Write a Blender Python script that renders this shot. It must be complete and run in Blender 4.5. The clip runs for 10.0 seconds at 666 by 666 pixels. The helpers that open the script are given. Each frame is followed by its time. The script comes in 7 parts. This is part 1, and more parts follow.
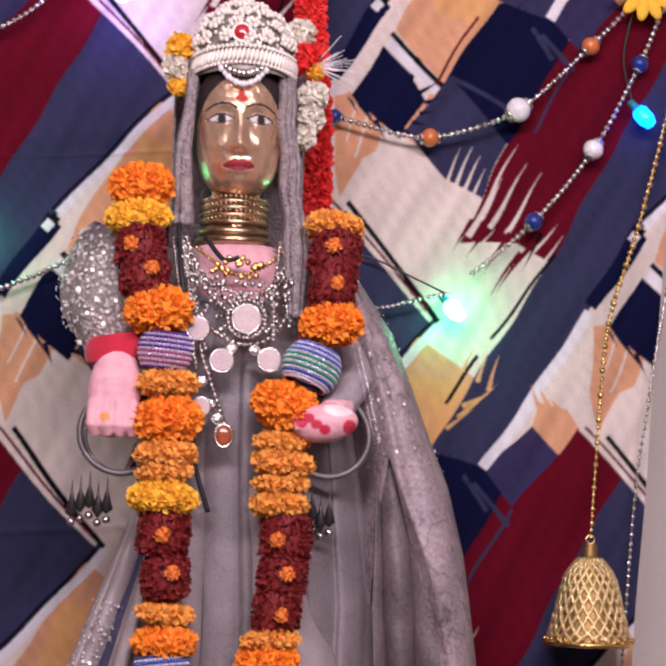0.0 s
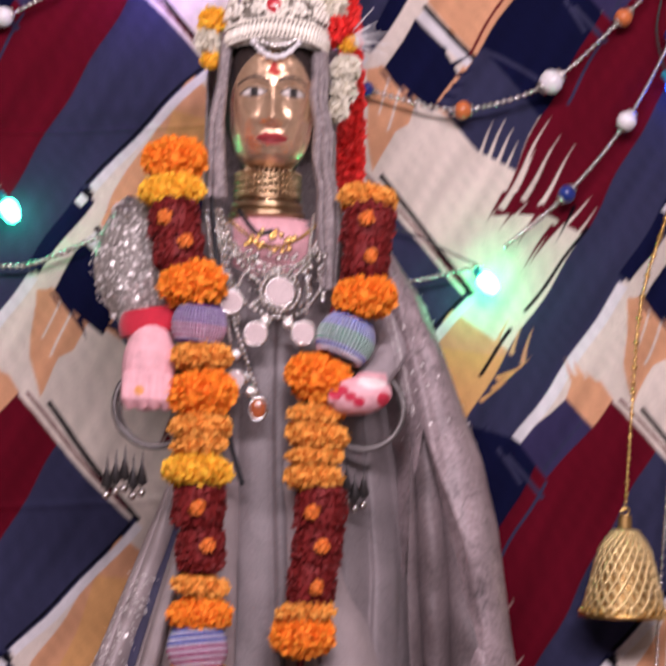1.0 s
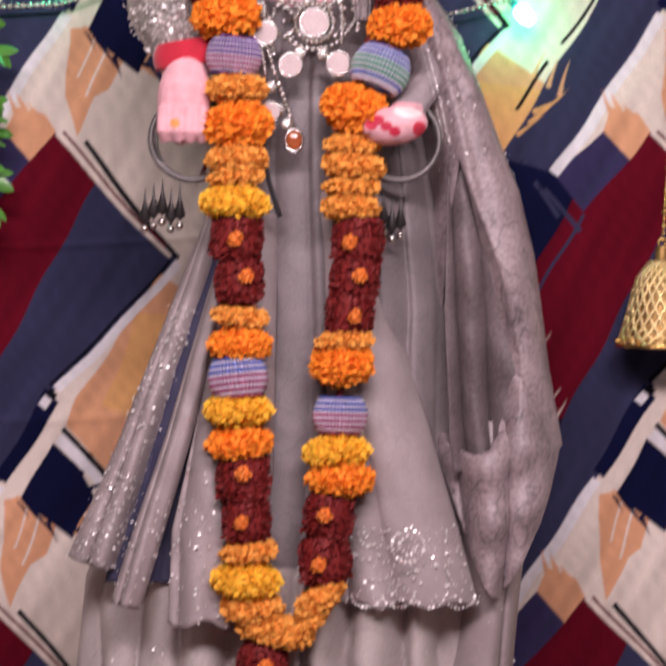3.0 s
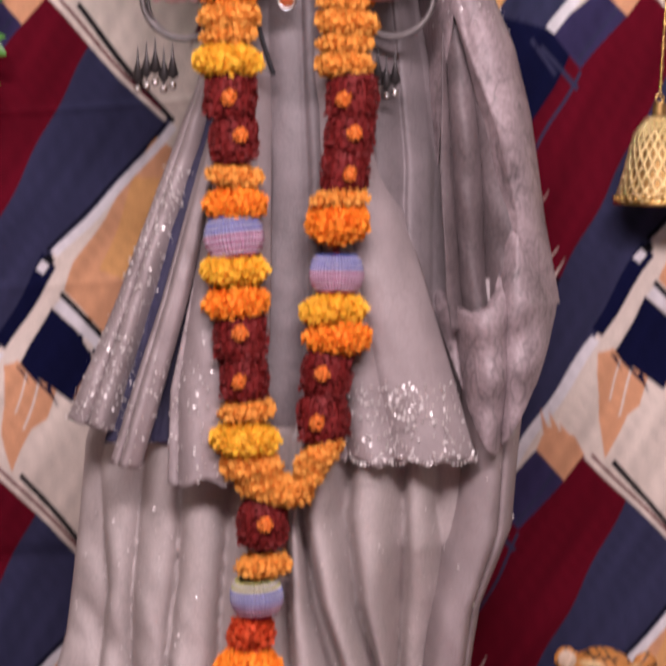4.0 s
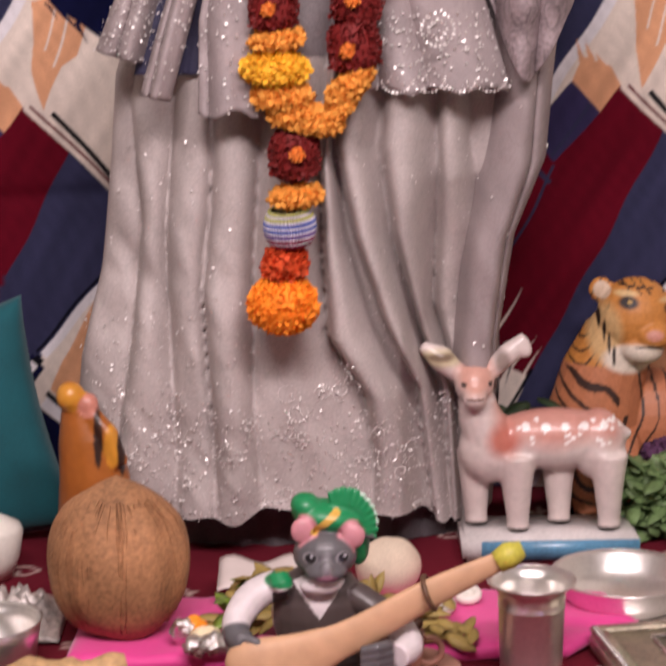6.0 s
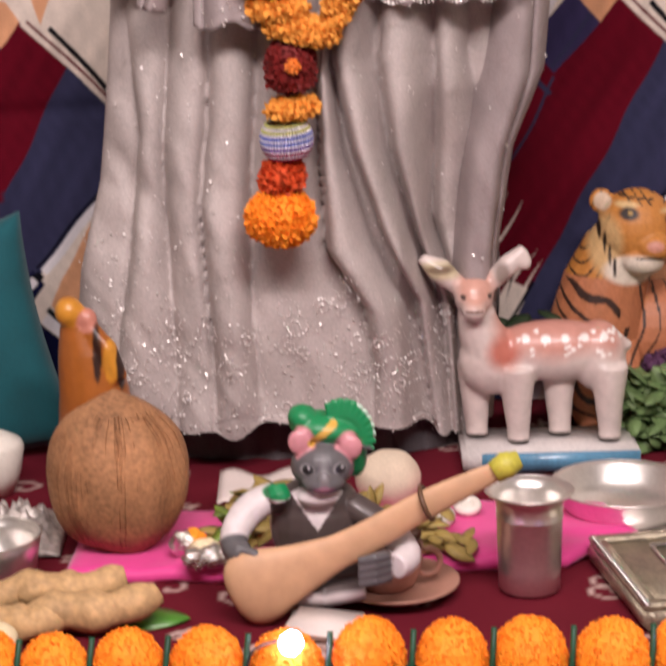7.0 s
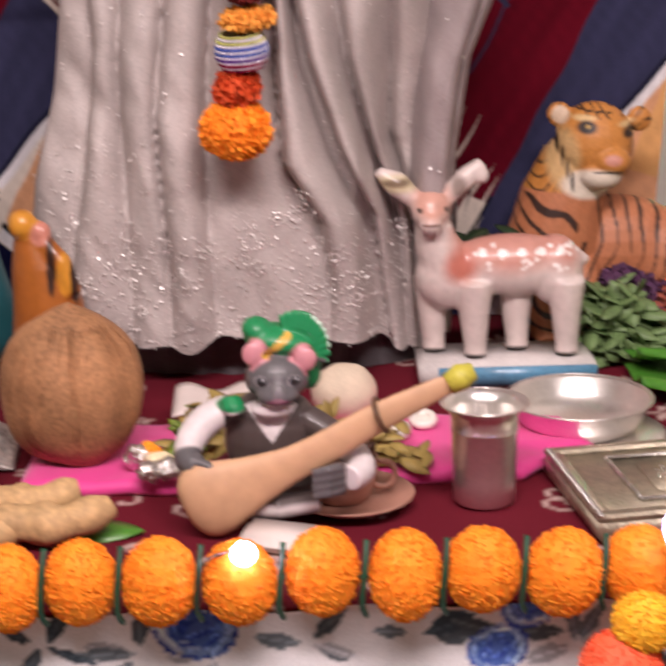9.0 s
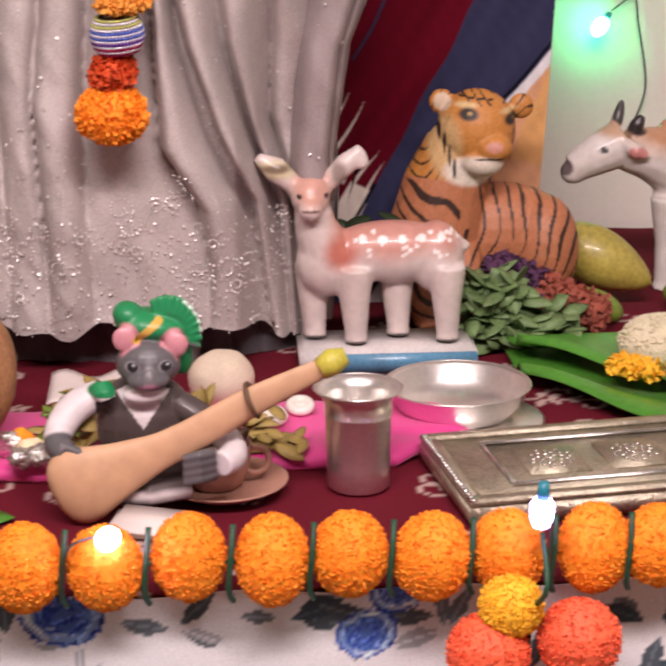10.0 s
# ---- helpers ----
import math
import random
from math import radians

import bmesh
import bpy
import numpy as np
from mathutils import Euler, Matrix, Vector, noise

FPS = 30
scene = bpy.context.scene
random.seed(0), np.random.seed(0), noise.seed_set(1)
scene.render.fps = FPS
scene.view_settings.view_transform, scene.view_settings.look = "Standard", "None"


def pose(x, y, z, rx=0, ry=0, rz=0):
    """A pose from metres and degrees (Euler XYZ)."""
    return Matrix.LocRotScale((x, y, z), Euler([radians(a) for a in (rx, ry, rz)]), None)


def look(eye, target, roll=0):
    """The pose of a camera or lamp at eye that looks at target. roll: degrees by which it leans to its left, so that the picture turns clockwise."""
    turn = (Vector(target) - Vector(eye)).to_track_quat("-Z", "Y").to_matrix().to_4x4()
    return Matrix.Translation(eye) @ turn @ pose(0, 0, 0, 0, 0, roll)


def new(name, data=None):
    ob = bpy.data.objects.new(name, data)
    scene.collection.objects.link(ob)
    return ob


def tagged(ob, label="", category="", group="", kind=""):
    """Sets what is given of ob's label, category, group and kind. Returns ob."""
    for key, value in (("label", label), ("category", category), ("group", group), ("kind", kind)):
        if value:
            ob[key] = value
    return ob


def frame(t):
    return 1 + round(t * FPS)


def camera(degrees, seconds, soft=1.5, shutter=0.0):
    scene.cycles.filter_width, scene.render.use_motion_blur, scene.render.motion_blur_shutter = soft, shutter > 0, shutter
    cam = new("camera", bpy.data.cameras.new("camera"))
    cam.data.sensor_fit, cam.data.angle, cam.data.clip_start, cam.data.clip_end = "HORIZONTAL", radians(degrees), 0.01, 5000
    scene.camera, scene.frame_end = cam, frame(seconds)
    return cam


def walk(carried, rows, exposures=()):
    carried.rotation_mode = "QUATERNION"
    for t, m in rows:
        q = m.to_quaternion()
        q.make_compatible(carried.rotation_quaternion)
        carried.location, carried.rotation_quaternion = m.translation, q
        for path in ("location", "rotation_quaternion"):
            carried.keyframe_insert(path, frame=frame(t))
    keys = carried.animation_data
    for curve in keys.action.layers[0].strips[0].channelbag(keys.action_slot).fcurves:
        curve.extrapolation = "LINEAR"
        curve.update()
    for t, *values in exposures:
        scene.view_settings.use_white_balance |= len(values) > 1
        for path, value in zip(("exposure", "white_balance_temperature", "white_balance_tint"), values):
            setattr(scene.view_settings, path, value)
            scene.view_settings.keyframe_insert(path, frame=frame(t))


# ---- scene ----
cam = camera(18.0, 10.0, soft=2.6, shutter=1.0)
walk(cam, [
    (0.0, look((-0.0000, -2.0800, 0.7277), (0.1460, -0.0983, 0.9544), 1.85)),
    (0.5, look((-0.0041, -2.0802, 0.7285), (0.1342, -0.0991, 0.9657), 1.75)),
    (1.0, look((-0.0004, -2.0812, 0.7231), (0.1150, -0.0950, 0.9279), 1.66)),
    (1.5, look((0.0001, -2.0757, 0.7165), (0.0853, -0.0824, 0.8558), 1.20)),
    (2.0, look((0.0032, -2.0791, 0.7107), (0.1050, -0.0834, 0.7933), 1.01)),
    (2.2, look((0.0074, -2.0789, 0.7074), (0.1095, -0.0823, 0.7639), 0.89)),
    (3.3, look((0.0035, -2.0870, 0.6809), (0.0761, -0.0888, 0.6380), 0.81)),
    (3.5, look((0.0081, -2.0871, 0.6751), (0.0798, -0.0895, 0.6087), 0.52)),
    (4.0, look((0.0137, -2.0847, 0.6700), (0.0895, -0.0902, 0.5426), 0.21)),
    (4.5, look((0.0155, -2.0803, 0.6629), (0.0813, -0.0924, 0.4530), 0.14)),
    (5.0, look((0.0184, -2.0786, 0.6605), (0.0712, -0.0999, 0.3740), -0.05)),
    (5.5, look((0.0255, -2.0800, 0.6463), (0.0644, -0.1142, 0.2800), -0.71)),
    (6.0, look((0.0254, -2.0782, 0.6377), (0.0555, -0.1276, 0.1969), -0.72)),
    (6.2, look((0.0240, -2.0785, 0.6330), (0.0473, -0.1294, 0.1849), -0.94)),
    (7.3, look((0.0441, -2.0750, 0.6230), (0.0582, -0.1476, 0.0891), -1.38)),
    (7.5, look((0.0437, -2.0673, 0.6180), (0.0585, -0.1423, 0.0753), -1.49)),
    (8.0, look((0.0371, -2.0754, 0.6176), (0.0485, -0.1544, 0.0613), -1.50)),
    (8.5, look((0.0433, -2.0748, 0.6183), (0.0560, -0.1539, 0.0617), -1.47)),
    (9.0, look((0.0492, -2.0714, 0.6152), (0.0935, -0.1580, 0.0349), -1.05)),
    (9.5, look((0.0667, -2.0702, 0.6091), (0.1640, -0.1612, 0.0210), -0.51)),
    (10.0, look((0.0855, -2.0671, 0.6033), (0.2061, -0.1581, 0.0193), -0.41)),
], exposures=[(0.0, -0.40, 6000, 25), (2.0, -0.39, 6150, 18), (3.5, -0.18, 6200, 21), (5.5, -0.11, 6350, 15), (6.2, -0.06, 6350, 14), (7.5, 0.06, 6500, 10), (10.0, 0.10, 6500, 15)])

# ---- light: a ceiling lamp out of view and a weak even ambient fill ----
world = bpy.data.worlds.new("world")
world.use_nodes = True
world.node_tree.nodes["Background"].inputs[0].default_value = (0.95, 0.9, 1.0, 1)
world.node_tree.nodes["Background"].inputs[1].default_value = 0.02
scene.world = world


def area_lamp(name, eye, target, size, size_y, watts, colour):
    data = bpy.data.lights.new(name, "AREA")
    data.shape, data.size, data.size_y, data.energy, data.color = "RECTANGLE", size, size_y, watts, colour
    ob = new(name, data)
    ob.matrix_world = look(eye, target)
    return ob


area_lamp("ceiling_lamp_light", (0.10, -1.86, 1.60), (0.09, -0.30, 0.50), 1.5, 0.2, 56.0, (1.0, 0.855, 0.84))


# ---- materials ----
def shader(name):
    m = bpy.data.materials.new(name)
    m.use_nodes = True
    return m, m.node_tree.nodes, m.node_tree.links, m.node_tree.nodes["Principled BSDF"]


def mat(name, col, rough=0.6, metal=0.0, vary=0.25, scale=30.0, fine=300.0, bump=0.25, depth=0.001, sheen=0.0, coat=0.0,
        rand=0.0, emit=0.0, trans=0.0, sss=0.0):
    """A surface with colour variation at two scales and a fine relief; scales are per metre."""
    m, n, l, b = shader(name)
    b.inputs["Roughness"].default_value, b.inputs["Metallic"].default_value = rough, metal
    b.inputs["Sheen Weight"].default_value, b.inputs["Coat Weight"].default_value = sheen, coat
    b.inputs["Coat Roughness"].default_value = 0.12
    b.inputs["Transmission Weight"].default_value = trans
    b.inputs["Subsurface Weight"].default_value = sss
    b.inputs["Subsurface Radius"].default_value = (0.004, 0.002, 0.001)
    tc = n.new("ShaderNodeTexCoord")
    big, small = n.new("ShaderNodeTexNoise"), n.new("ShaderNodeTexNoise")
    big.inputs["Scale"].default_value, small.inputs["Scale"].default_value = scale, fine
    big.inputs["Detail"].default_value, small.inputs["Detail"].default_value = 4, 3
    l.new(tc.outputs["Object"], big.inputs["Vector"])
    l.new(tc.outputs["Object"], small.inputs["Vector"])
    mix = n.new("ShaderNodeMath")
    mix.operation = "ADD"
    l.new(big.outputs["Fac"], mix.inputs[0])
    l.new(small.outputs["Fac"], mix.inputs[1])
    src = mix.outputs[0]
    if rand:
        info, mul, add = n.new("ShaderNodeNewGeometry"), n.new("ShaderNodeMath"), n.new("ShaderNodeMath")
        mul.operation = "MULTIPLY"
        mul.inputs[1].default_value = rand
        l.new(info.outputs["Random Per Island"], mul.inputs[0])
        l.new(src, add.inputs[0])
        l.new(mul.outputs[0], add.inputs[1])
        src = add.outputs[0]
    ramp = n.new("ShaderNodeMapRange")
    ramp.inputs["From Min"].default_value, ramp.inputs["From Max"].default_value = 0.6, 1.4 + rand
    ramp.inputs["To Min"].default_value, ramp.inputs["To Max"].default_value = 1 - vary, 1 + vary
    l.new(src, ramp.inputs["Value"])
    tint = n.new("ShaderNodeVectorMath")
    tint.operation = "SCALE"
    tint.inputs[0].default_value = col
    l.new(ramp.outputs["Result"], tint.inputs["Scale"])
    l.new(tint.outputs["Vector"], b.inputs["Base Color"])
    if bump:
        bp = n.new("ShaderNodeBump")
        bp.inputs["Strength"].default_value, bp.inputs["Distance"].default_value = bump, depth
        l.new(small.outputs["Fac"], bp.inputs["Height"])
        l.new(bp.outputs["Normal"], b.inputs["Normal"])
    if emit:
        b.inputs["Emission Color"].default_value = (*col, 1)
        b.inputs["Emission Strength"].default_value = emit
    return m


def painted(name, rough=0.5, fine=400.0, bump=0.2, depth=0.0006, coat=0.0, vary=0.12, sheen=0.0, spec=0.5, matt=None):
    """A surface whose print or paint is stored on the mesh (colour; the fourth value says how metallic)."""
    m, n, l, b = shader(name)
    at = n.new("ShaderNodeAttribute")
    at.attribute_name = "print"
    noise_tex, tc = n.new("ShaderNodeTexNoise"), n.new("ShaderNodeTexCoord")
    noise_tex.inputs["Scale"].default_value, noise_tex.inputs["Detail"].default_value = fine, 4
    l.new(tc.outputs["Object"], noise_tex.inputs["Vector"])
    ramp = n.new("ShaderNodeMapRange")
    ramp.inputs["From Min"].default_value, ramp.inputs["From Max"].default_value = 0.3, 0.7
    ramp.inputs["To Min"].default_value, ramp.inputs["To Max"].default_value = 1 - vary, 1 + vary
    l.new(noise_tex.outputs["Fac"], ramp.inputs["Value"])
    tint = n.new("ShaderNodeVectorMath")
    tint.operation = "SCALE"
    l.new(at.outputs["Color"], tint.inputs[0])
    l.new(ramp.outputs["Result"], tint.inputs["Scale"])
    l.new(tint.outputs["Vector"], b.inputs["Base Color"])
    l.new(at.outputs["Alpha"], b.inputs["Metallic"])
    b.inputs["Roughness"].default_value, b.inputs["Coat Weight"].default_value = rough, coat
    b.inputs["Specular IOR Level"].default_value = spec
    if matt:
        gloss = n.new("ShaderNodeMapRange")
        gloss.inputs["To Min"].default_value, gloss.inputs["To Max"].default_value = matt, rough
        l.new(at.outputs["Alpha"], gloss.inputs["Value"])
        l.new(gloss.outputs["Result"], b.inputs["Roughness"])
    b.inputs["Coat Roughness"].default_value, b.inputs["Sheen Weight"].default_value = 0.1, sheen
    bp = n.new("ShaderNodeBump")
    bp.inputs["Strength"].default_value, bp.inputs["Distance"].default_value = bump, depth
    l.new(noise_tex.outputs["Fac"], bp.inputs["Height"])
    l.new(bp.outputs["Normal"], b.inputs["Normal"])
    return m


M_PRINT = painted("printed_cotton", rough=0.85, fine=900, bump=0.3, spec=0.06)
M_CERAMIC = painted("glazed_ceramic", rough=0.38, fine=120, bump=0.05, coat=0.22, vary=0.08)
M_RUBBER = painted("painted_rubber", rough=0.55, fine=300, bump=0.2, vary=0.12)
M_IDOL = painted("polished_metal_and_paint", rough=0.18, fine=95, bump=0.6, depth=0.0035, vary=0.12, matt=0.65)
M_FIGURINE = painted("satin_painted_clay", rough=0.45, fine=90, bump=0.08, coat=0.2, vary=0.08)
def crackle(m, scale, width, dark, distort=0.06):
    """Fine dark lines in a random net, over the colour of m."""
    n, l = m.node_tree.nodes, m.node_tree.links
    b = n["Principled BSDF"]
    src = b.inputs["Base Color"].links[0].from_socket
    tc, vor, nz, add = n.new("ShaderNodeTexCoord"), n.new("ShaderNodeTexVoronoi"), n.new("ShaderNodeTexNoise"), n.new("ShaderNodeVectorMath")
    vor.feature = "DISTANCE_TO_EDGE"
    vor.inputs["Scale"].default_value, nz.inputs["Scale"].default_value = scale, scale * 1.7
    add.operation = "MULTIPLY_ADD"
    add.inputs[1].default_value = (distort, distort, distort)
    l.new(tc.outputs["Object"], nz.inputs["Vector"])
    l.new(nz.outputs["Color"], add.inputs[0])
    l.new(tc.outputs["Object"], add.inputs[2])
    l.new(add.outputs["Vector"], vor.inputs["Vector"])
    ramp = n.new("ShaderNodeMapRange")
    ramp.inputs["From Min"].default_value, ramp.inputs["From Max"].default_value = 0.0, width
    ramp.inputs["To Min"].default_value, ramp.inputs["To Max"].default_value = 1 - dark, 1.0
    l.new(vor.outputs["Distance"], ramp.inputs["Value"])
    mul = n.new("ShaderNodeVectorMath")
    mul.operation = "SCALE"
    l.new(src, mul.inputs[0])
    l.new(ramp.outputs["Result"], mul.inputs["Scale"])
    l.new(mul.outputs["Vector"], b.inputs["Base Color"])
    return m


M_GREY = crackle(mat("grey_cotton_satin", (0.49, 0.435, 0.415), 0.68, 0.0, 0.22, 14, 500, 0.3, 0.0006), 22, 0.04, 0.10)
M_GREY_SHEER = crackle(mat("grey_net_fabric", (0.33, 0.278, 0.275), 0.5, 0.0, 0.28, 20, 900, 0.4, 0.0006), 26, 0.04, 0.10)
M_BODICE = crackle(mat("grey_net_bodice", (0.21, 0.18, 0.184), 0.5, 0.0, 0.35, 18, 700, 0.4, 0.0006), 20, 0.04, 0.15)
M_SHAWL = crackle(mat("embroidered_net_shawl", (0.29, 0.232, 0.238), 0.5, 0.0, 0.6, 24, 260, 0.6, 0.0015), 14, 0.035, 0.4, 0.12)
M_HOOP = mat("dull_dark_metal", (0.17, 0.155, 0.15), 0.5, 0.5, 0.3, 60, 400, 0.3)
M_BRONZE = mat("pale_bronze", (0.55, 0.40, 0.24), 0.28, 1.0, 0.3, 60, 500, 0.2)
M_LACE = mat("grey_lace", (0.34, 0.29, 0.29), 0.5, 0.15, 0.6, 160, 420, 1.0, 0.004)
M_SEQUIN = mat("silver_sequin", (0.80, 0.76, 0.73), 0.35, 0.25, 0.3, 40, 500, 0.2, rand=0.6)
M_SEQUIN_CLOTH = mat("sequined_cloth", (0.42, 0.39, 0.36), 0.3, 0.6, 0.5, 80, 500, 0.9, 0.003)
M_SILVER = mat("silver", (0.62, 0.6, 0.56), 0.25, 1.0, 0.25, 60, 400, 0.15)
M_STEEL = mat("brushed_steel", (0.86, 0.83, 0.79), 0.30, 0.92, 0.10, 20, 260, 0.10)
M_GOLD = mat("gilt_metal", (0.72, 0.47, 0.16), 0.27, 1.0, 0.3, 60, 500, 0.2)
M_GOLD_PALE = mat("pale_gold_thread", (0.90, 0.70, 0.34), 0.33, 0.85, 0.35, 80, 700, 0.5, 0.002, rand=0.5)
M_PEARL = mat("cream_stone", (0.88, 0.83, 0.72), 0.35, 0.0, 0.25, 80, 500, 0.1, coat=0.4, rand=0.4)
M_RUBY = mat("red_stone", (0.45, 0.02, 0.03), 0.12, 0.0, 0.3, 100, 400, 0.0, coat=0.8)
M_AMBER = mat("brown_stone", (0.35, 0.09, 0.03), 0.15, 0.0, 0.3, 100, 400, 0.0, coat=0.8)
M_ORANGE = mat("orange_petal", (0.97, 0.315, 0.016), 0.75, 0, 0.18, 60, 500, 0.2, rand=0.45, sss=0.3)
M_AMBERPETAL = mat("amber_petal", (0.85, 0.38, 0.06), 0.75, 0, 0.28, 60, 500, 0.2, rand=0.6)
M_YELLOW = mat("yellow_petal", (0.93, 0.52, 0.03), 0.75, 0, 0.2, 60, 500, 0.2, rand=0.45, sss=0.3)
M_MAROON = mat("maroon_petal", (0.165, 0.006, 0.005), 0.7, 0, 0.4, 60, 500, 0.3, rand=0.7)
M_RED = mat("red_fluff", (0.80, 0.035, 0.025), 0.75, 0, 0.4, 60, 500, 0.3, rand=0.7)
M_CORAL = mat("coral_petal", (0.88, 0.15, 0.06), 0.7, 0, 0.25, 60, 500, 0.3, rand=0.4, sss=0.3)
M_GREENTHREAD = mat("dark_green_ribbon", (0.012, 0.07, 0.035), 0.5, 0, 0.3)
M_REDCLOTH = mat("red_velvet", (0.5, 0.008, 0.03), 0.8, 0, 0.25, 50, 700, 0.5, sheen=0.4)
M_WIRE = mat("dark_wire", (0.02, 0.03, 0.025), 0.5)
M_BLACK = mat("black_cord", (0.01, 0.01, 0.013), 0.6)
M_WHITEBEAD = mat("white_bead", (0.82, 0.80, 0.80), 0.3, coat=0.5)
M_ORANGEBEAD = mat("orange_bead", (0.62, 0.17, 0.04), 0.35, coat=0.5)
M_BLUEBEAD = mat("blue_bead", (0.01, 0.03, 0.22), 0.3, coat=0.6)
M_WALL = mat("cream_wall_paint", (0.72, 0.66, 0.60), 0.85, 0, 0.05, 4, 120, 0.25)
# for walls out of view: tone set for the fill and reflections they give
M_WALL_UNSEEN = mat("pale_wall_paint", (0.58, 0.55, 0.50), 0.85, 0, 0.06, 4, 120, 0.25)
M_FLOOR = mat("stone_floor", (0.35, 0.32, 0.29), 0.4, 0, 0.15, 6, 80, 0.1)
M_CEIL = mat("white_ceiling", (0.55, 0.54, 0.52), 0.9, 0, 0.05, 4, 100, 0.2)
M_WOOD = mat("dark_wood", (0.12, 0.06, 0.03), 0.55, 0, 0.3, 20, 200)
M_COCO = mat("coconut_husk", (0.36, 0.175, 0.078), 0.8, 0, 0.5, 22, 260, 0.35, 0.0012)
M_PINKCLOTH = mat("bright_pink_cloth", (0.78, 0.055, 0.30), 0.6, 0, 0.1, 15, 800, 0.25, sheen=0.3)
M_TEAL = mat("teal_velvet", (0.001, 0.080, 0.098), 0.85, 0, 0.25, 25, 600, 0.4, sheen=0.12)
M_CLAY = mat("pinkish_clay", (0.42, 0.22, 0.16), 0.55, 0, 0.15, 40, 400, 0.2)
M_DARKFOOD = mat("dark_brown_food", (0.06, 0.022, 0.008), 0.5, 0, 0.4, 80, 300, 0.6)
M_BALL = mat("cream_sponge", (0.66, 0.55, 0.42), 0.85, 0, 0.15, 60, 600, 0.7)
M_LEAF = mat("green_leaf", (0.07, 0.24, 0.025), 0.42, 0, 0.35, 30, 250, 0.3, coat=0.2, rand=0.5)
M_BANANALEAF = mat("banana_leaf", (0.075, 0.27, 0.03), 0.35, 0, 0.2, 30, 200, 0.25, coat=0.3)
M_HERB = mat("herb_leaf", (0.17, 0.27, 0.10), 0.55, 0, 0.7, 40, 300, 0.3, rand=0.9)
M_DRYLEAF = mat("dry_leaf", (0.36, 0.26, 0.07), 0.6, 0, 0.4, 60, 300, 0.4, rand=0.8)
M_RICE = mat("boiled_rice", (0.80, 0.72, 0.50), 0.7, 0, 0.15, 150, 900, 0.9, 0.002)
M_ROOT = mat("ginger_skin", (0.50, 0.32, 0.15), 0.7, 0, 0.35, 40, 160, 0.4, 0.0015)
M_PAPAYA = mat("yellow_green_fruit", (0.38, 0.31, 0.06), 0.45, 0, 0.4, 14, 200, 0.1, coat=0.3)
M_GOURD = mat("green_gourd", (0.16, 0.24, 0.03), 0.45, 0, 0.3, 30, 200, 0.2, coat=0.3)
M_COXCOMB = mat("dusty_red_flower", (0.30, 0.075, 0.045), 0.8, 0, 0.45, 60, 400, 0.6, rand=0.8)
M_PURPLE = mat("purple_flower", (0.075, 0.025, 0.07), 0.8, 0, 0.45, 60, 400, 0.6, rand=0.8)
M_ANTIQUE = mat("antique_silver", (0.50, 0.45, 0.34), 0.42, 0.85, 0.35, 60, 350, 0.7, 0.002)
M_PAPER = mat("white_paper", (0.72, 0.64, 0.60), 0.6, 0, 0.06)
M_SHELL = mat("white_shell", (0.80, 0.76, 0.68), 0.35, 0, 0.1, coat=0.4)
M_CREAMFOOD = mat("cream_sweet", (0.78, 0.66, 0.42), 0.6, 0, 0.2)
M_GREENLED = mat("green_led_bulb", (0.03, 1.0, 0.38), 0.3, 0, 0, emit=48.0)
M_BLUELED = mat("blue_led_bulb", (0.004, 0.11, 1.0), 0.3, 0, 0, emit=14.0)
M_LEDHIGH = mat("violet_led_glow", (0.45, 0.30, 1.0), 0.3, 0, 0, emit=60.0)
M_VIOLETLED = mat("violet_led_bulb", (0.55, 0.42, 1.0), 0.3, 0, 0, emit=14.0)
M_WARMLED = mat("pinkish_led_bulb", (1.0, 0.50, 0.95), 0.3, 0, 0, emit=45.0)
M_LEDBASE = mat("teal_bulb_socket", (0.01, 0.22, 0.30), 0.4)


# ---- mesh helpers ----
def link(name, me, parent=None, label="", category="", group="", kind="", at=None):
    ob = new(name, me)
    if parent is not None:
        ob.parent = parent
    if at is not None:
        ob.matrix_basis = at
    return tagged(ob, label, category, group, kind)


def mesh_of(name, bm, mats, smooth=True):
    me = bpy.data.meshes.new(name)
    bm.to_mesh(me)
    bm.free()
    for m in mats if isinstance(mats, (list, tuple)) else [mats]:
        me.materials.append(m)
    if smooth:
        me.polygons.foreach_set("use_smooth", [True] * len(me.polygons))
    return me


def part(name, bm, material, parent, label="", smooth=True):
    return link(name, mesh_of(name, bm, material, smooth), parent, label)


def thing(name, label, category, at=None, group="", kind=""):
    ob = new(name)
    ob.empty_display_size = 0.02
    if at is not None:
        ob.matrix_basis = Matrix.Translation(at) if not isinstance(at, Matrix) else at
    return tagged(ob, label, category, group, kind)


def solo(name, bm, material, label, category, group="", kind="", at=None, smooth=True):
    return link(name, mesh_of(name, bm, material, smooth), None, label, category, group, kind, at)


def grid(bm, pts, close=False, mi=0):
    """Faces over rows of points; close joins each row's end to its start."""
    vs = [[bm.verts.new(p) for p in row] for row in pts]
    k = len(vs[0])
    for a, b in zip(vs, vs[1:]):
        for i in range(k if close else k - 1):
            f = bm.faces.new((a[i], a[(i + 1) % k], b[(i + 1) % k], b[i]))
            f.material_index = mi
    return vs


def cap(bm, ring, mi=0):
    f = bm.faces.new(ring)
    f.material_index = mi


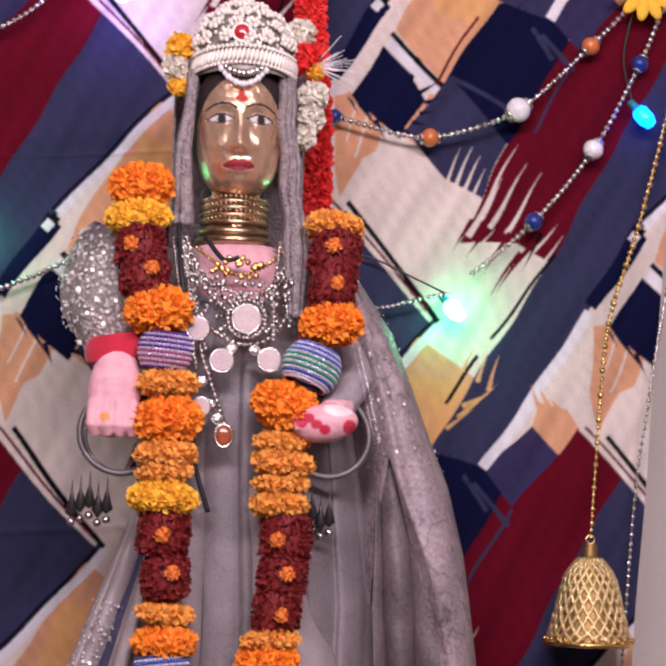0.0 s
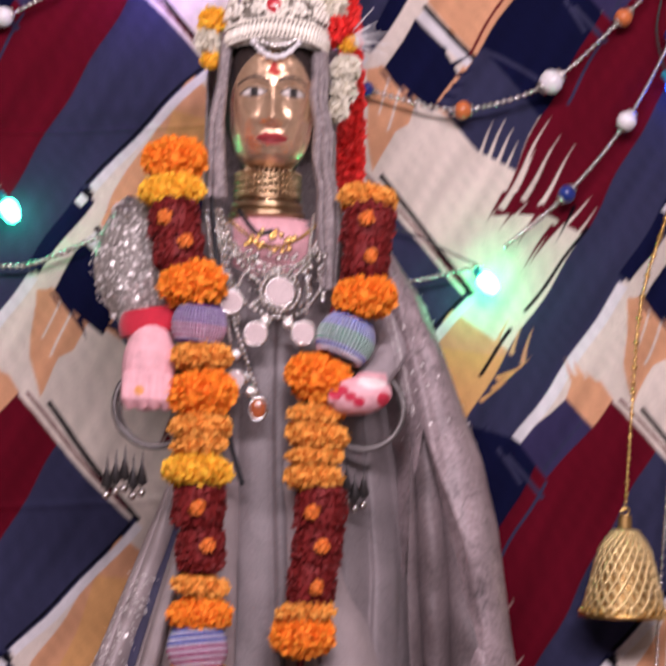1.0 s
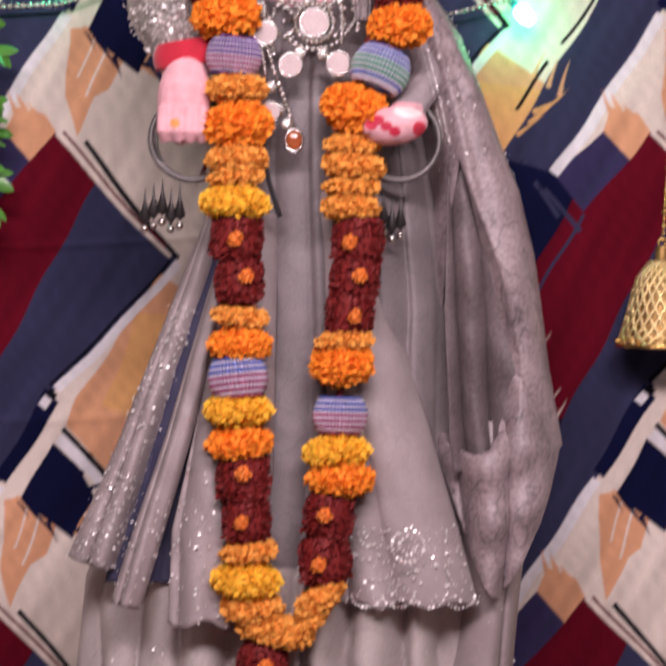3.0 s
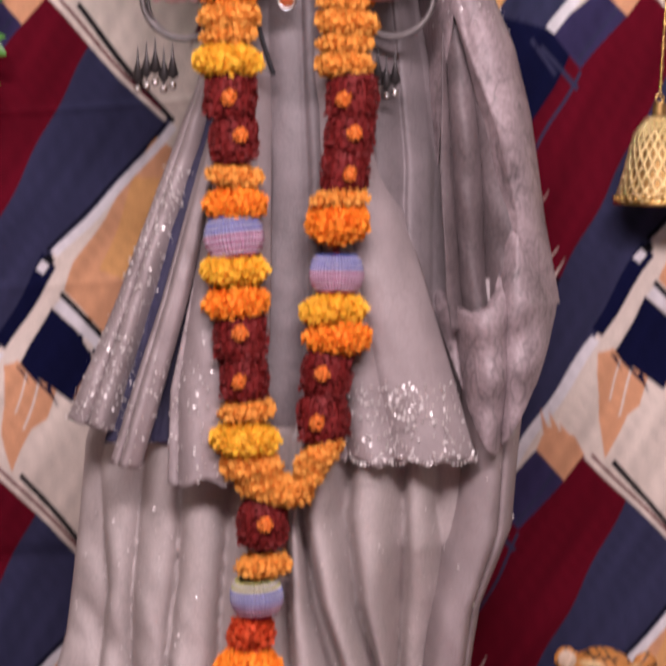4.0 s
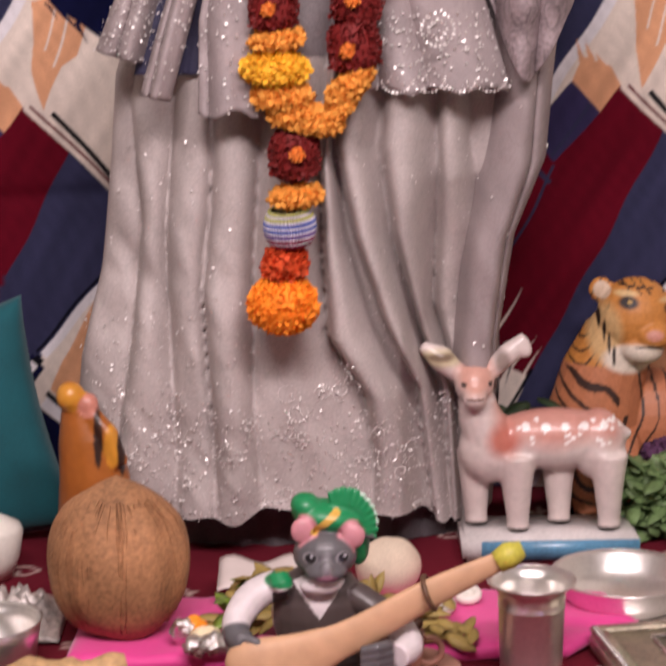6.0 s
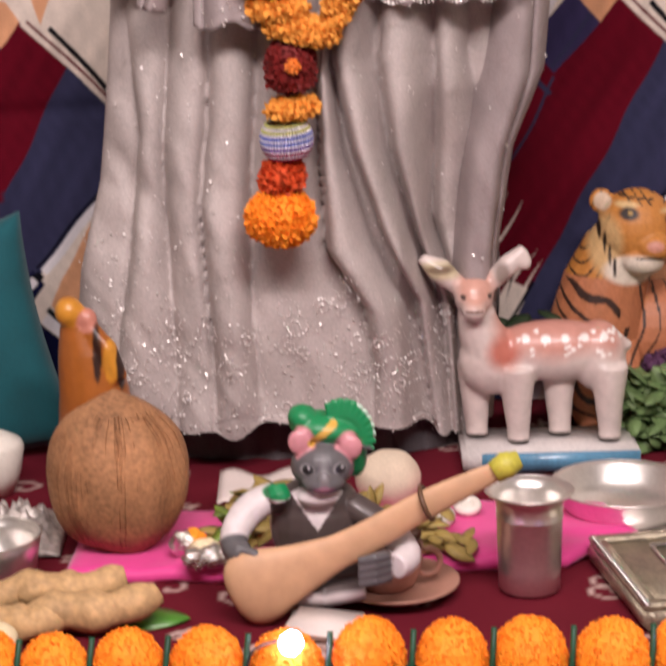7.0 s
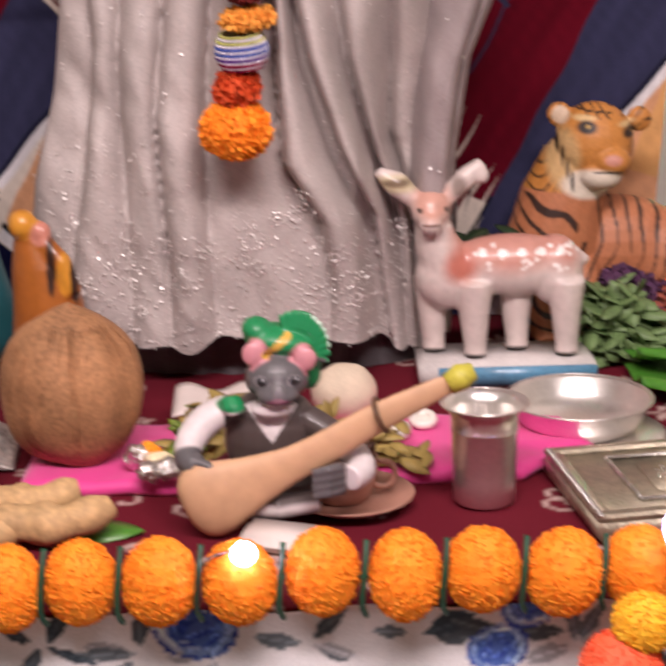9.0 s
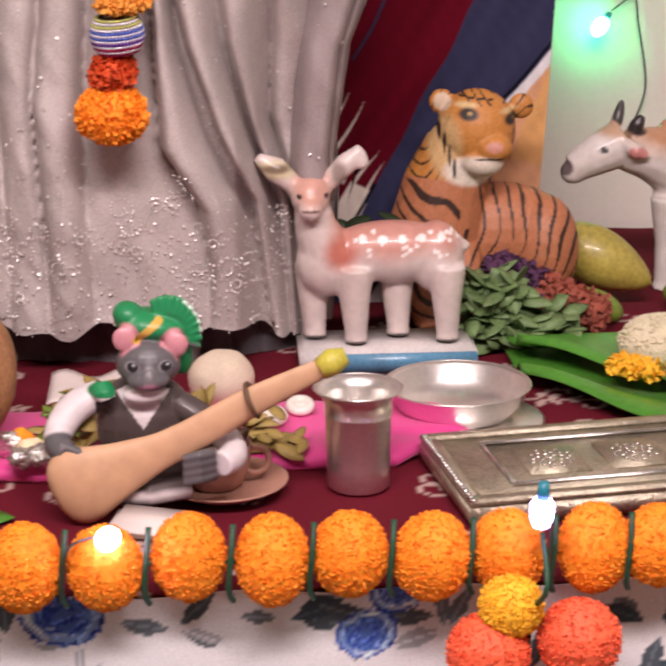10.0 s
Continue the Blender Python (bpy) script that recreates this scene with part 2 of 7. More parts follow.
def lathe(bm, prof, seg=32, c=(0, 0, 0), mi=0, turn=None):
    """prof: (radius, height) from the bottom up; open ends of no radius close in a point."""
    rows = []
    for r, h in prof:
        row = [Vector((max(r, 1e-4) * math.cos(6.28318 * i / seg), max(r, 1e-4) * math.sin(6.28318 * i / seg), h)) for i in range(seg)]
        rows.append([(turn @ v if turn else v) + Vector(c) for v in row])
    return grid(bm, rows, True, mi)


def ball(bm, c, r, turn=None, seg=20, rings=12, mi=0):
    r = (r, r, r) if isinstance(r, (int, float)) else r
    rows = []
    for j in range(rings + 1):
        a = math.pi * j / rings
        s = max(math.sin(a), 1e-3)
        row = [Vector((r[0] * s * math.cos(6.28318 * i / seg), r[1] * s * math.sin(6.28318 * i / seg), -r[2] * math.cos(a))) for i in range(seg)]
        rows.append([(turn @ v if turn else v) + Vector(c) for v in row])
    vs = grid(bm, rows, True, mi)
    cap(bm, vs[0][::-1], mi)
    cap(bm, vs[-1], mi)


def tube(bm, pts, radii, seg=10, mi=0, ends=True):
    pts = [Vector(p) for p in pts]
    radii = [radii] * len(pts) if isinstance(radii, (int, float)) else radii
    rows, side = [], None
    for i, p in enumerate(pts):
        d = (pts[min(i + 1, len(pts) - 1)] - pts[max(i - 1, 0)]).normalized()
        side = (side - d * side.dot(d)).normalized() if side and (side - d * side.dot(d)).length > 1e-4 else d.orthogonal().normalized()
        up = d.cross(side)
        rows.append([p + radii[i] * (side * math.cos(6.28318 * k / seg) + up * math.sin(6.28318 * k / seg)) for k in range(seg)])
    vs = grid(bm, rows, True, mi)
    if ends:
        cap(bm, vs[0][::-1], mi)
        cap(bm, vs[-1], mi)


def smooth_path(pts, n=40):
    """A smooth path through a few points."""
    p = np.array(pts, float)
    t = np.linspace(0, 1, len(p))
    q = np.linspace(0, 1, n)
    out = []
    for u in q:
        i = min(int(u * (len(p) - 1)), len(p) - 2)
        a, b, c, d = p[max(i - 1, 0)], p[i], p[i + 1], p[min(i + 2, len(p) - 1)]
        s = u * (len(p) - 1) - i
        out.append(0.5 * (2 * b + (c - a) * s + (2 * a - 5 * b + 4 * c - d) * s * s + (3 * b - a - 3 * c + d) * s ** 3))
    return [Vector(v) for v in out]


def box(bm, c, size, bevel=0.0, turn=None, mi=0, segs=2):
    b2 = bmesh.new()
    bmesh.ops.create_cube(b2, size=1)
    for v in b2.verts:
        v.co = Vector((v.co.x * size[0], v.co.y * size[1], v.co.z * size[2]))
    if bevel:
        bmesh.ops.bevel(b2, geom=b2.edges[:], offset=bevel, segments=segs, affect="EDGES")
    made = {}
    for v in b2.verts:
        made[v] = bm.verts.new((turn @ v.co if turn else v.co) + Vector(c))
    for f in b2.faces:
        bm.faces.new([made[v] for v in f.verts]).material_index = mi
    b2.free()


def torus(bm, c, big, small, turn=None, seg=40, mi=0, squash=1.0, ring=8):
    rows = []
    for i in range(seg + 1):
        a = 6.28318 * i / seg
        row = []
        for k in range(ring):
            b = 6.28318 * k / ring
            v = Vector(((big + small * math.cos(b)) * math.cos(a), (big + small * math.cos(b)) * math.sin(a) * squash, small * math.sin(b)))
            row.append((turn @ v if turn else v) + Vector(c))
        rows.append(row)
    grid(bm, rows, True, mi)


def rot(x=0, y=0, z=0):
    return Euler((radians(x), radians(y), radians(z))).to_matrix()


def store_print(me, rgba):
    at = me.color_attributes.new("print", "FLOAT_COLOR", "POINT")
    at.data.foreach_set("color", np.asarray(rgba, np.float32).ravel())


def coords(me):
    co = np.empty(len(me.vertices) * 3, np.float32)
    me.vertices.foreach_get("co", co)
    return co.reshape(-1, 3)


def fused(name, bm, voxel, paint, material, label, category, at=None, smooth=6, group=""):
    """Overlapping forms grown into one smooth skin, then painted by place: one plain mesh."""
    raw = bpy.data.meshes.new("raw")
    bm.to_mesh(raw)
    bm.free()
    tmp = new("raw", raw)
    re = tmp.modifiers.new("r", "REMESH")
    re.mode, re.voxel_size = "VOXEL", voxel
    sm = tmp.modifiers.new("s", "SMOOTH")
    sm.factor, sm.iterations = 0.5, smooth
    me = bpy.data.meshes.new_from_object(tmp.evaluated_get(bpy.context.evaluated_depsgraph_get()))
    bpy.data.objects.remove(tmp)
    bpy.data.meshes.remove(raw)
    me.name = name
    me.materials.clear()
    me.materials.append(material)
    me.polygons.foreach_set("use_smooth", [True] * len(me.polygons))
    store_print(me, paint(coords(me)))
    return link(name, me, None, label, category, group, "", at)


def paint_base(co, col, metal=0.0):
    out = np.empty((len(co), 4))
    out[:] = (*col, metal)
    return out


def dab(out, co, c, r, col, metal=0.0, soft=0.2):
    """Paint an oval dab of a colour round a place."""
    d = np.sqrt((((co - np.array(c)) / np.array(r)) ** 2).sum(1))
    w = np.clip((1 + soft - d) / soft, 0, 1)[:, None]
    out[:] = out * (1 - w) + np.array((*col, metal)) * w


def petals(bm, n, r, h, size, curl=0.5, seed=1, lo=-1.0, hi=1.0, mi=0, c=(0, 0, 0), turn=None):
    """A head of n ruffled petals over an oval of radius r and half height h, open to all sides."""
    rng = random.Random(seed)
    for k in range(n):
        s = lo + (hi - lo) * (k + 0.5) / n
        a = k * 2.39996 + rng.uniform(-0.2, 0.2)
        w = math.sqrt(max(0.0, 1 - s * s))
        d = Vector((w * math.cos(a), w * math.sin(a), s))
        base = Vector((r * d.x, r * d.y, h * d.z)) * rng.uniform(0.78, 0.98)
        out = (Vector((d.x / r, d.y / r, d.z / h)).normalized() + Vector((rng.uniform(-curl, curl), rng.uniform(-curl, curl), rng.uniform(-curl, curl)))).normalized()
        side = out.cross(Vector((rng.uniform(-1, 1), rng.uniform(-1, 1), rng.uniform(-0.6, 1)))).normalized()
        z = out.cross(side)
        q = size * rng.uniform(0.7, 1.25)
        pts = [base - side * q * 0.35, base + side * q * 0.35, base + side * q * 0.55 + out * q * 0.55 + z * q * 0.18,
               base + out * q * rng.uniform(0.8, 1.05), base - side * q * 0.55 + out * q * 0.55 + z * q * 0.18]
        vs = [bm.verts.new((turn @ p if turn else p) + Vector(c)) for p in pts]
        bm.faces.new(vs).material_index = mi


def flower_mesh(name, n, r, h, size, material, seed=1, core=0.85, curl=0.5, lo=-1.0, hi=1.0):
    bm = bmesh.new()
    ball(bm, (0, 0, 0), (r * core, r * core, h * core), seg=14, rings=8)
    petals(bm, n, r, h, size, curl, seed, lo, hi)
    return mesh_of(name, bm, material, False)


# ---- the setting: room, table, cloths ----
def slab(name, lo, hi, material, label, kind="structure", bevel=0.0):
    bm = bmesh.new()
    box(bm, [(a + b) / 2 for a, b in zip(lo, hi)], [b - a for a, b in zip(lo, hi)], bevel)
    return solo(name, bm, material, label, name.split("_")[0], kind=kind, smooth=False)


slab("floor", (-2.2, -3.6, -0.85), (2.2, 0.42, -0.75), M_FLOOR, "pale polished stone floor of the room")
slab("ceiling", (-2.2, -3.6, 1.95), (2.2, 0.42, 2.05), M_CEIL, "plain white painted ceiling")
slab("wall_north", (-2.2, 0.30, -0.75), (2.2, 0.42, 1.95), M_WALL, "cream painted wall behind the backdrop cloth")
slab("wall_south", (-2.2, -3.6, -0.75), (2.2, -3.48, 1.95), M_WALL_UNSEEN, "plain painted wall behind the viewer")
slab("wall_west", (-2.2, -3.48, -0.75), (-2.08, 0.30, 1.95), M_WALL_UNSEEN, "plain painted side wall")
slab("wall_east", (2.08, -3.48, -0.75), (2.2, 0.30, 1.95), M_WALL_UNSEEN, "plain painted side wall")

lamp_bm = bmesh.new()
box(lamp_bm, (0.10, -1.881, 1.615), (1.56, 0.26, 0.03), 0.006, look((0.10, -1.86, 1.60), (0.09, -0.30, 0.50)).to_3x3())
for lx, ly in ((-0.45, -1.89), (0.65, -1.89)):
    tube(lamp_bm, [(lx, ly, 1.61), (lx, ly, 1.95)], 0.006, 8)
solo("ceiling_lamp", lamp_bm, M_CEIL, "flat white rectangular lamp hung below the ceiling", "lamp")


def inside(px, pz, poly):
    res = np.zeros(px.shape, bool)
    for (x0, z0), (x1, z1) in zip(poly, poly[1:] + poly[:1]):
        if z0 != z1:
            res ^= ((z0 > pz) != (z1 > pz)) & (px < (x1 - x0) * (pz - z0) / (z1 - z0) + x0)
    return res


CREAM, PEACH, OCHRE = (0.64, 0.56, 0.49), (0.60, 0.31, 0.17), (0.62, 0.33, 0.13)
MAROON, NAVY, SLATE, PLUM, INK = (0.100, 0.003, 0.011), (0.004, 0.005, 0.028), (0.031, 0.032, 0.072), (0.034, 0.028, 0.080), (0.004, 0.004, 0.007)
WHITE = (0.64, 0.62, 0.64)
# one repeat of the print, from the maroon peak at its origin: outlines by colour, then brushed spikes (foot, tip, width)
SLATE_BLOCKS = [[(0.047, -0.047), (0.125, -0.125), (0.005, -0.262), (-0.043, -0.344), (-0.149, -0.509), (-0.204, -0.493), (-0.086, -0.296)], [(-0.195, -0.11), (-0.133, -0.177), (-0.158, -0.237), (-0.197, -0.217), (-0.235, -0.167)]]
MAROON_BLOCKS = [[(0, 0), (0.047, -0.047), (-0.086, -0.298), (-0.122, -0.279), (-0.178, -0.284), (-0.133, -0.179), (-0.073, -0.069), (-0.027, -0.021)]]
PLUM_BLOCKS = [[(-0.046, -0), (-0.019, -0.03), (-0.063, -0.081), (-0.092, -0.046)]]
NAVY_BLOCKS = [[(-0.103, -0.032), (-0.073, -0.069), (-0.132, -0.179), (-0.195, -0.11), (-0.145, -0.032)], [(0.005, -0.309), (0.031, -0.332), (0.052, -0.364), (0.026, -0.403), (-0.025, -0.365)], [(0, -0.254), (0.013, -0.269), (-0.038, -0.347), (-0.049, -0.339)]]
PEACH_BLOCKS = [[(0.003, -0.002), (-0.019, -0.03), (-0.046, -0), (-0.036, 0.024), (-0.008, 0.016)], [(0.03, -0.263), (0.107, -0.139), (0.179, -0.192), (0.119, -0.27), (0.045, -0.409), (0.028, -0.397), (0.055, -0.352), (0.067, -0.343), (0.019, -0.292)], [(0.016, 0.1), (0.046, 0.105), (0.07, 0.079), (0.057, 0.044), (0.043, 0.035), (0.024, -0.007), (0.014, 0.034)]]
OCHRE_BLOCKS = [[(0.089, -0.177), (0.171, -0.19), (0.126, -0.253), (0.102, -0.284), (0.055, -0.269)]]
WHITE_LINES = [[(0.1237, -0.126), (0.0077, -0.253), (0.0143, -0.259), (0.1303, -0.132)], [(-0.0486, -0.346), (-0.1536, -0.506), (-0.1444, -0.512), (-0.0394, -0.352)], [(-0.0006, -0.2612), (-0.0076, -0.2702), (-0.0004, -0.2758), (0.0066, -0.2668)], [(0.0066, -0.3088), (0.0576, -0.3548), (0.0664, -0.3452), (0.0154, -0.2992)]]
INK_LINES = [[(0.1179, -0.125), (0.0029, -0.251), (0.0051, -0.253), (0.1201, -0.127)], [(0.0129, -0.2971), (0.0659, -0.3501), (0.0701, -0.3459), (0.0171, -0.2929)], [(0.0695, 0.0738), (0.2235, 0.4038), (0.2185, 0.4062), (0.0645, 0.0762)], [(0.0299, -0.0118), (0.1249, -0.1268), (0.1291, -0.1232), (0.0341, -0.0082)], [(-0.0884, -0.295), (-0.1464, -0.378), (-0.1436, -0.38), (-0.0856, -0.297)], [(-0.1576, -0.3958), (-0.1926, -0.4448), (-0.1894, -0.4472), (-0.1544, -0.3982)], [(0.0055, -0.2545), (-0.0005, -0.2605), (0.0065, -0.2675), (0.0125, -0.2615)]]
MAROON_LINES = [[(0.009, -0.003), (0.114, -0.114), (0.116, -0.112), (0.011, -0.001)], [(0.0997, -0.2742), (0.0597, -0.3412), (0.0623, -0.3428), (0.1023, -0.2758)], [(0.1804, 0.3242), (0.1464, 0.2782), (0.1496, 0.2758), (0.1836, 0.3218)]]
PALE_LINES = [[(0.0026, -0.0054), (0.1176, -0.1244), (0.1204, -0.1216), (0.0054, -0.0026)], [(0.0539, 0.0954), (0.0339, 0.0354), (0.0361, 0.0346), (0.0561, 0.0946)], [(0.0391, 0.0943), (0.0251, 0.0523), (0.0269, 0.0517), (0.0409, 0.0937)]]
DUSK_LINES = [[(-0.1039, -0.0637), (-0.0689, -0.1027), (-0.0651, -0.0993), (-0.1001, -0.0603)], [(-0.0643, -0.0833), (-0.1073, -0.1623), (-0.1047, -0.1637), (-0.0617, -0.0847)], [(-0.0292, -0.0201), (-0.0672, -0.0741), (-0.0648, -0.0759), (-0.0268, -0.0219)], [(-0.1941, -0.1142), (-0.1371, -0.1422), (-0.1349, -0.1378), (-0.1919, -0.1098)], [(-0.1141, -0.0564), (-0.0911, -0.0904), (-0.0869, -0.0876), (-0.1099, -0.0536)]]
PRINT = ((SLATE, SLATE_BLOCKS), (MAROON, MAROON_BLOCKS), (PLUM, PLUM_BLOCKS), (NAVY, NAVY_BLOCKS), (PEACH, PEACH_BLOCKS), (OCHRE, OCHRE_BLOCKS), (WHITE, WHITE_LINES), (INK, INK_LINES), (MAROON, MAROON_LINES), (CREAM, PALE_LINES), (SLATE, DUSK_LINES))
CREAM_SPIKES = [(-0.170, -0.277, -0.120, -0.174, 0.0034), (-0.150, -0.267, -0.109, -0.193, 0.0029), (-0.133, -0.271, -0.094, -0.202, 0.0025), (-0.159, -0.259, -0.134, -0.210, 0.0021), (-0.113, -0.296, -0.080, -0.258, 0.0025), (-0.101, -0.309, -0.074, -0.268, 0.0021), (-0.197, -0.226, -0.178, -0.184, 0.0021), (-0.189, -0.232, -0.165, -0.181, 0.0025), (-0.181, -0.238, -0.156, -0.189, 0.0025), (-0.172, -0.242, -0.152, -0.204, 0.0021), (-0.163, -0.294, -0.144, -0.267, 0.0021)]
MAROON_SPIKES = [(-0.168, -0.259, -0.185, -0.293, 0.0025), (-0.129, -0.269, -0.153, -0.315, 0.0029), (-0.103, -0.274, -0.141, -0.332, 0.0034), (-0.117, -0.288, -0.149, -0.339, 0.0025), (-0.150, -0.267, -0.171, -0.299, 0.0025)]
INK_SPIKES = [(-0.098, -0.267, -0.114, -0.309, 0.0021), (-0.083, -0.290, -0.110, -0.331, 0.0021)]
OCHRE_SPIKES = [(-0.178, -0.460, -0.134, -0.423, 0.0025), (-0.174, -0.449, -0.146, -0.435, 0.0029), (-0.188, -0.471, -0.163, -0.451, 0.0021)]
NAVY_SPIKES = [(-0.127, -0.088, -0.106, -0.039, 0.0021), (-0.132, -0.067, -0.116, -0.033, 0.0025), (-0.137, -0.050, -0.120, -0.029, 0.0021), (-0.125, -0.105, -0.101, -0.047, 0.0021), (0.044, -0.352, 0.062, -0.341, 0.0025), (0.049, -0.363, 0.066, -0.356, 0.0025), (0.045, -0.374, 0.060, -0.372, 0.0025), (0.038, -0.384, 0.054, -0.386, 0.0025), (0.030, -0.393, 0.045, -0.401, 0.0025), (-0.019, -0.368, 0.000, -0.390, 0.0025), (-0.011, -0.376, 0.009, -0.402, 0.0025), (0.002, -0.386, 0.012, -0.409, 0.0025), (-0.026, -0.364, -0.015, -0.384, 0.0021)]
PEACH_SPIKES = [(-0.036, 0.017, -0.045, 0.042, 0.0029), (-0.027, 0.020, -0.036, 0.039, 0.0034), (-0.016, 0.016, -0.025, 0.028, 0.0029), (-0.028, -0.360, -0.015, -0.375, 0.0021), (0.179, -0.194, 0.191, -0.154, 0.0025), (0.168, -0.186, 0.180, -0.153, 0.0025), (0.153, -0.176, 0.167, -0.147, 0.0021)]
SPIKES = ((CREAM, CREAM_SPIKES), (MAROON, MAROON_SPIKES), (INK, INK_SPIKES), (OCHRE, OCHRE_SPIKES), (NAVY, NAVY_SPIKES), (PEACH, PEACH_SPIKES))


def printed(px, pz):
    """The print's colour at places on the cloth."""
    n = px.size
    out = np.empty((n, 4))
    out[:] = (*CREAM, 0)
    warp_x = px + 0.0016 * np.sin(pz * 61 + px * 23)
    warp_z = pz + 0.0016 * np.sin(px * 53 + 1.7)
    for layer in (0, 1):
        for i in range(-4, 5):
            for j in range(-6, 6):
                ox, oz = 0.4008 + 0.3247 * i + 0.0567 * j, 0.8817 + 0.2378 * i + 0.463 * j
                if not (-0.8 < ox < 0.9 and -0.2 < oz < 2.3):
                    continue
                near = (abs(warp_x - ox) < 0.32) & (warp_z < oz + 0.16) & (warp_z > oz - 0.60)
                if not near.any():
                    continue
                ix = np.where(near)[0]
                qx, qz = warp_x[ix] - ox, warp_z[ix] - oz
                if layer == 0:
                    for col, polys in PRINT:
                        for poly in polys:
                            out[ix[inside(qx, qz, poly)], :3] = col
                else:
                    for col, spikes in SPIKES:
                        for fx, fz, tx, tz, wide in spikes:
                            s = Vector((fz - tz, tx - fx)).normalized() * wide
                            out[ix[inside(qx, qz, [(fx - s.x, fz - s.y), (fx + s.x, fz + s.y), (tx, tz)])], :3] = col
    # worn brush texture along the slant
    streak = np.sin((px * 0.85 + pz * 0.5) * 420 + 3 * np.sin(pz * 40)) * np.sin(px * 97 - pz * 61)
    along, across = px * 0.5 + pz * 0.86, px * 0.86 - pz * 0.5
    wear = np.sin(across * 130 + 2 * np.sin(along * 9)) * np.sin(along * 14 + across * 40) + 0.6 * np.sin(across * 310 + 4 * np.sin(along * 6 + 1)) * np.sin(along * 23 - across * 17)
    out[:, :3] *= (1 + 0.05 * streak + 0.11 * wear)[:, None]
    return out


def sheet_mesh(name, xs, zs, depth, material):
    """A cloth over a grid of x and z; depth gives y."""
    gx, gz = np.meshgrid(xs, zs)
    gy = depth(gx, gz)
    verts = np.stack([gx, gy, gz], -1).reshape(-1, 3)
    k, r = len(xs), len(zs)
    idx = np.arange(k * r).reshape(r, k)
    faces = np.stack([idx[:-1, :-1], idx[:-1, 1:], idx[1:, 1:], idx[1:, :-1]], -1).reshape(-1, 4)
    me = bpy.data.meshes.new(name)
    me.from_pydata(verts.tolist(), [], faces.tolist())
    me.materials.append(material)
    me.polygons.foreach_set("use_smooth", [True] * len(me.polygons))
    return me, gx.ravel(), gz.ravel()


def drape(x, z):
    """Slight creases and waves of the hung cloth."""
    y = 0.004 * np.sin(x * 17 + z * 3) + 0.0025 * np.sin(z * 31 + x * 11)
    for zc, s, a in ((1.145, 0.002, 0.0015), (1.165, 0.010, 0.0015), (0.772, 0.004, 0.0018), (0.60, 0.006, 0.0015), (0.33, 0.010, -0.004)):
        y = y - a * np.exp(-((z - zc - 0.02 * np.sin(x * 5)) / s) ** 2) * (x < 0.05)
    return y


cloth_me, cx_, cz_ = sheet_mesh("backdrop_cloth", np.concatenate([np.arange(-0.42, -0.27, 0.006), np.arange(-0.27, 0.430, 0.0014)]), np.concatenate([np.arange(0.004, 1.36, 0.0014), np.arange(1.36, 1.625, 0.005)]), drape, M_PRINT)
lean = coords(cloth_me)
lean[:, 0] += 0.062 * (lean[:, 2] - 0.125) * np.clip((lean[:, 0] + 0.1) / 0.53, 0, 1)
cloth_me.vertices.foreach_set("co", lean.ravel())
cx_ = lean[:, 0].astype(float)
store_print(cloth_me, sum(printed(cx_ + dx, cz_ + dz) for dx in (-0.0005, 0.0005) for dz in (-0.0005, 0.0005)) / 4)
cloth = link("backdrop_cloth", cloth_me, None, "backdrop cloth printed with slanting maroon, navy, cream and peach blocks", "cloth")
rail_bm = bmesh.new()
tube(rail_bm, [(-0.70, 0.012, 1.63), (0.46, 0.012, 1.63)], 0.012, 12)
for x in (-0.58, 0.40):
    tube(rail_bm, [(x, 0.03, 0.0), (x, 0.03, 1.64)], 0.011, 10)
solo("backdrop_rail", rail_bm, M_STEEL, "thin steel frame that carries the backdrop cloth", "rail")

# table
table = thing("altar_table", "long wooden altar table under patterned cloths", "table", (0, 0, -0.75))
bm = bmesh.new()
box(bm, (0.1, -0.205, 0.722), (2.2, 0.99, 0.05), 0.004)
part("tabletop", bm, M_WOOD, table)
for x in (-0.9, 1.1):
    for y in (-0.64, 0.24):
        bm = bmesh.new()
        box(bm, (x, y, 0.348), (0.06, 0.06, 0.696), 0.004)
        part("leg", bm, M_WOOD, table)


def paisley(px, pz):
    """Maroon cloth with pale scrolls and flowers."""
    out = np.empty((px.size, 4))
    out[:] = (0.13, 0.012, 0.022, 0)
    rng = random.Random(5)
    for k in range(230):
        x0, y0 = rng.uniform(-0.45, 0.75), rng.uniform(-0.78, 0.3)
        a0, r0 = rng.uniform(0, 6.28), rng.uniform(0.008, 0.022)
        near = np.where((abs(px - x0) < 0.04) & (abs(pz - y0) < 0.04))[0]
        dx, dy = px[near] - x0, pz[near] - y0
        d, a = np.hypot(dx, dy), np.arctan2(dy, dx) - a0
        if k % 3:
            hit = abs(d - r0 * (0.35 + 0.65 * ((a % 6.283) / 6.283))) < 0.0024
        else:
            hit = (d < r0 * (0.62 + 0.38 * np.cos(5 * a))) & (d > 0.003)
        out[near[hit], :3] = (0.52, 0.38, 0.34)
    return out


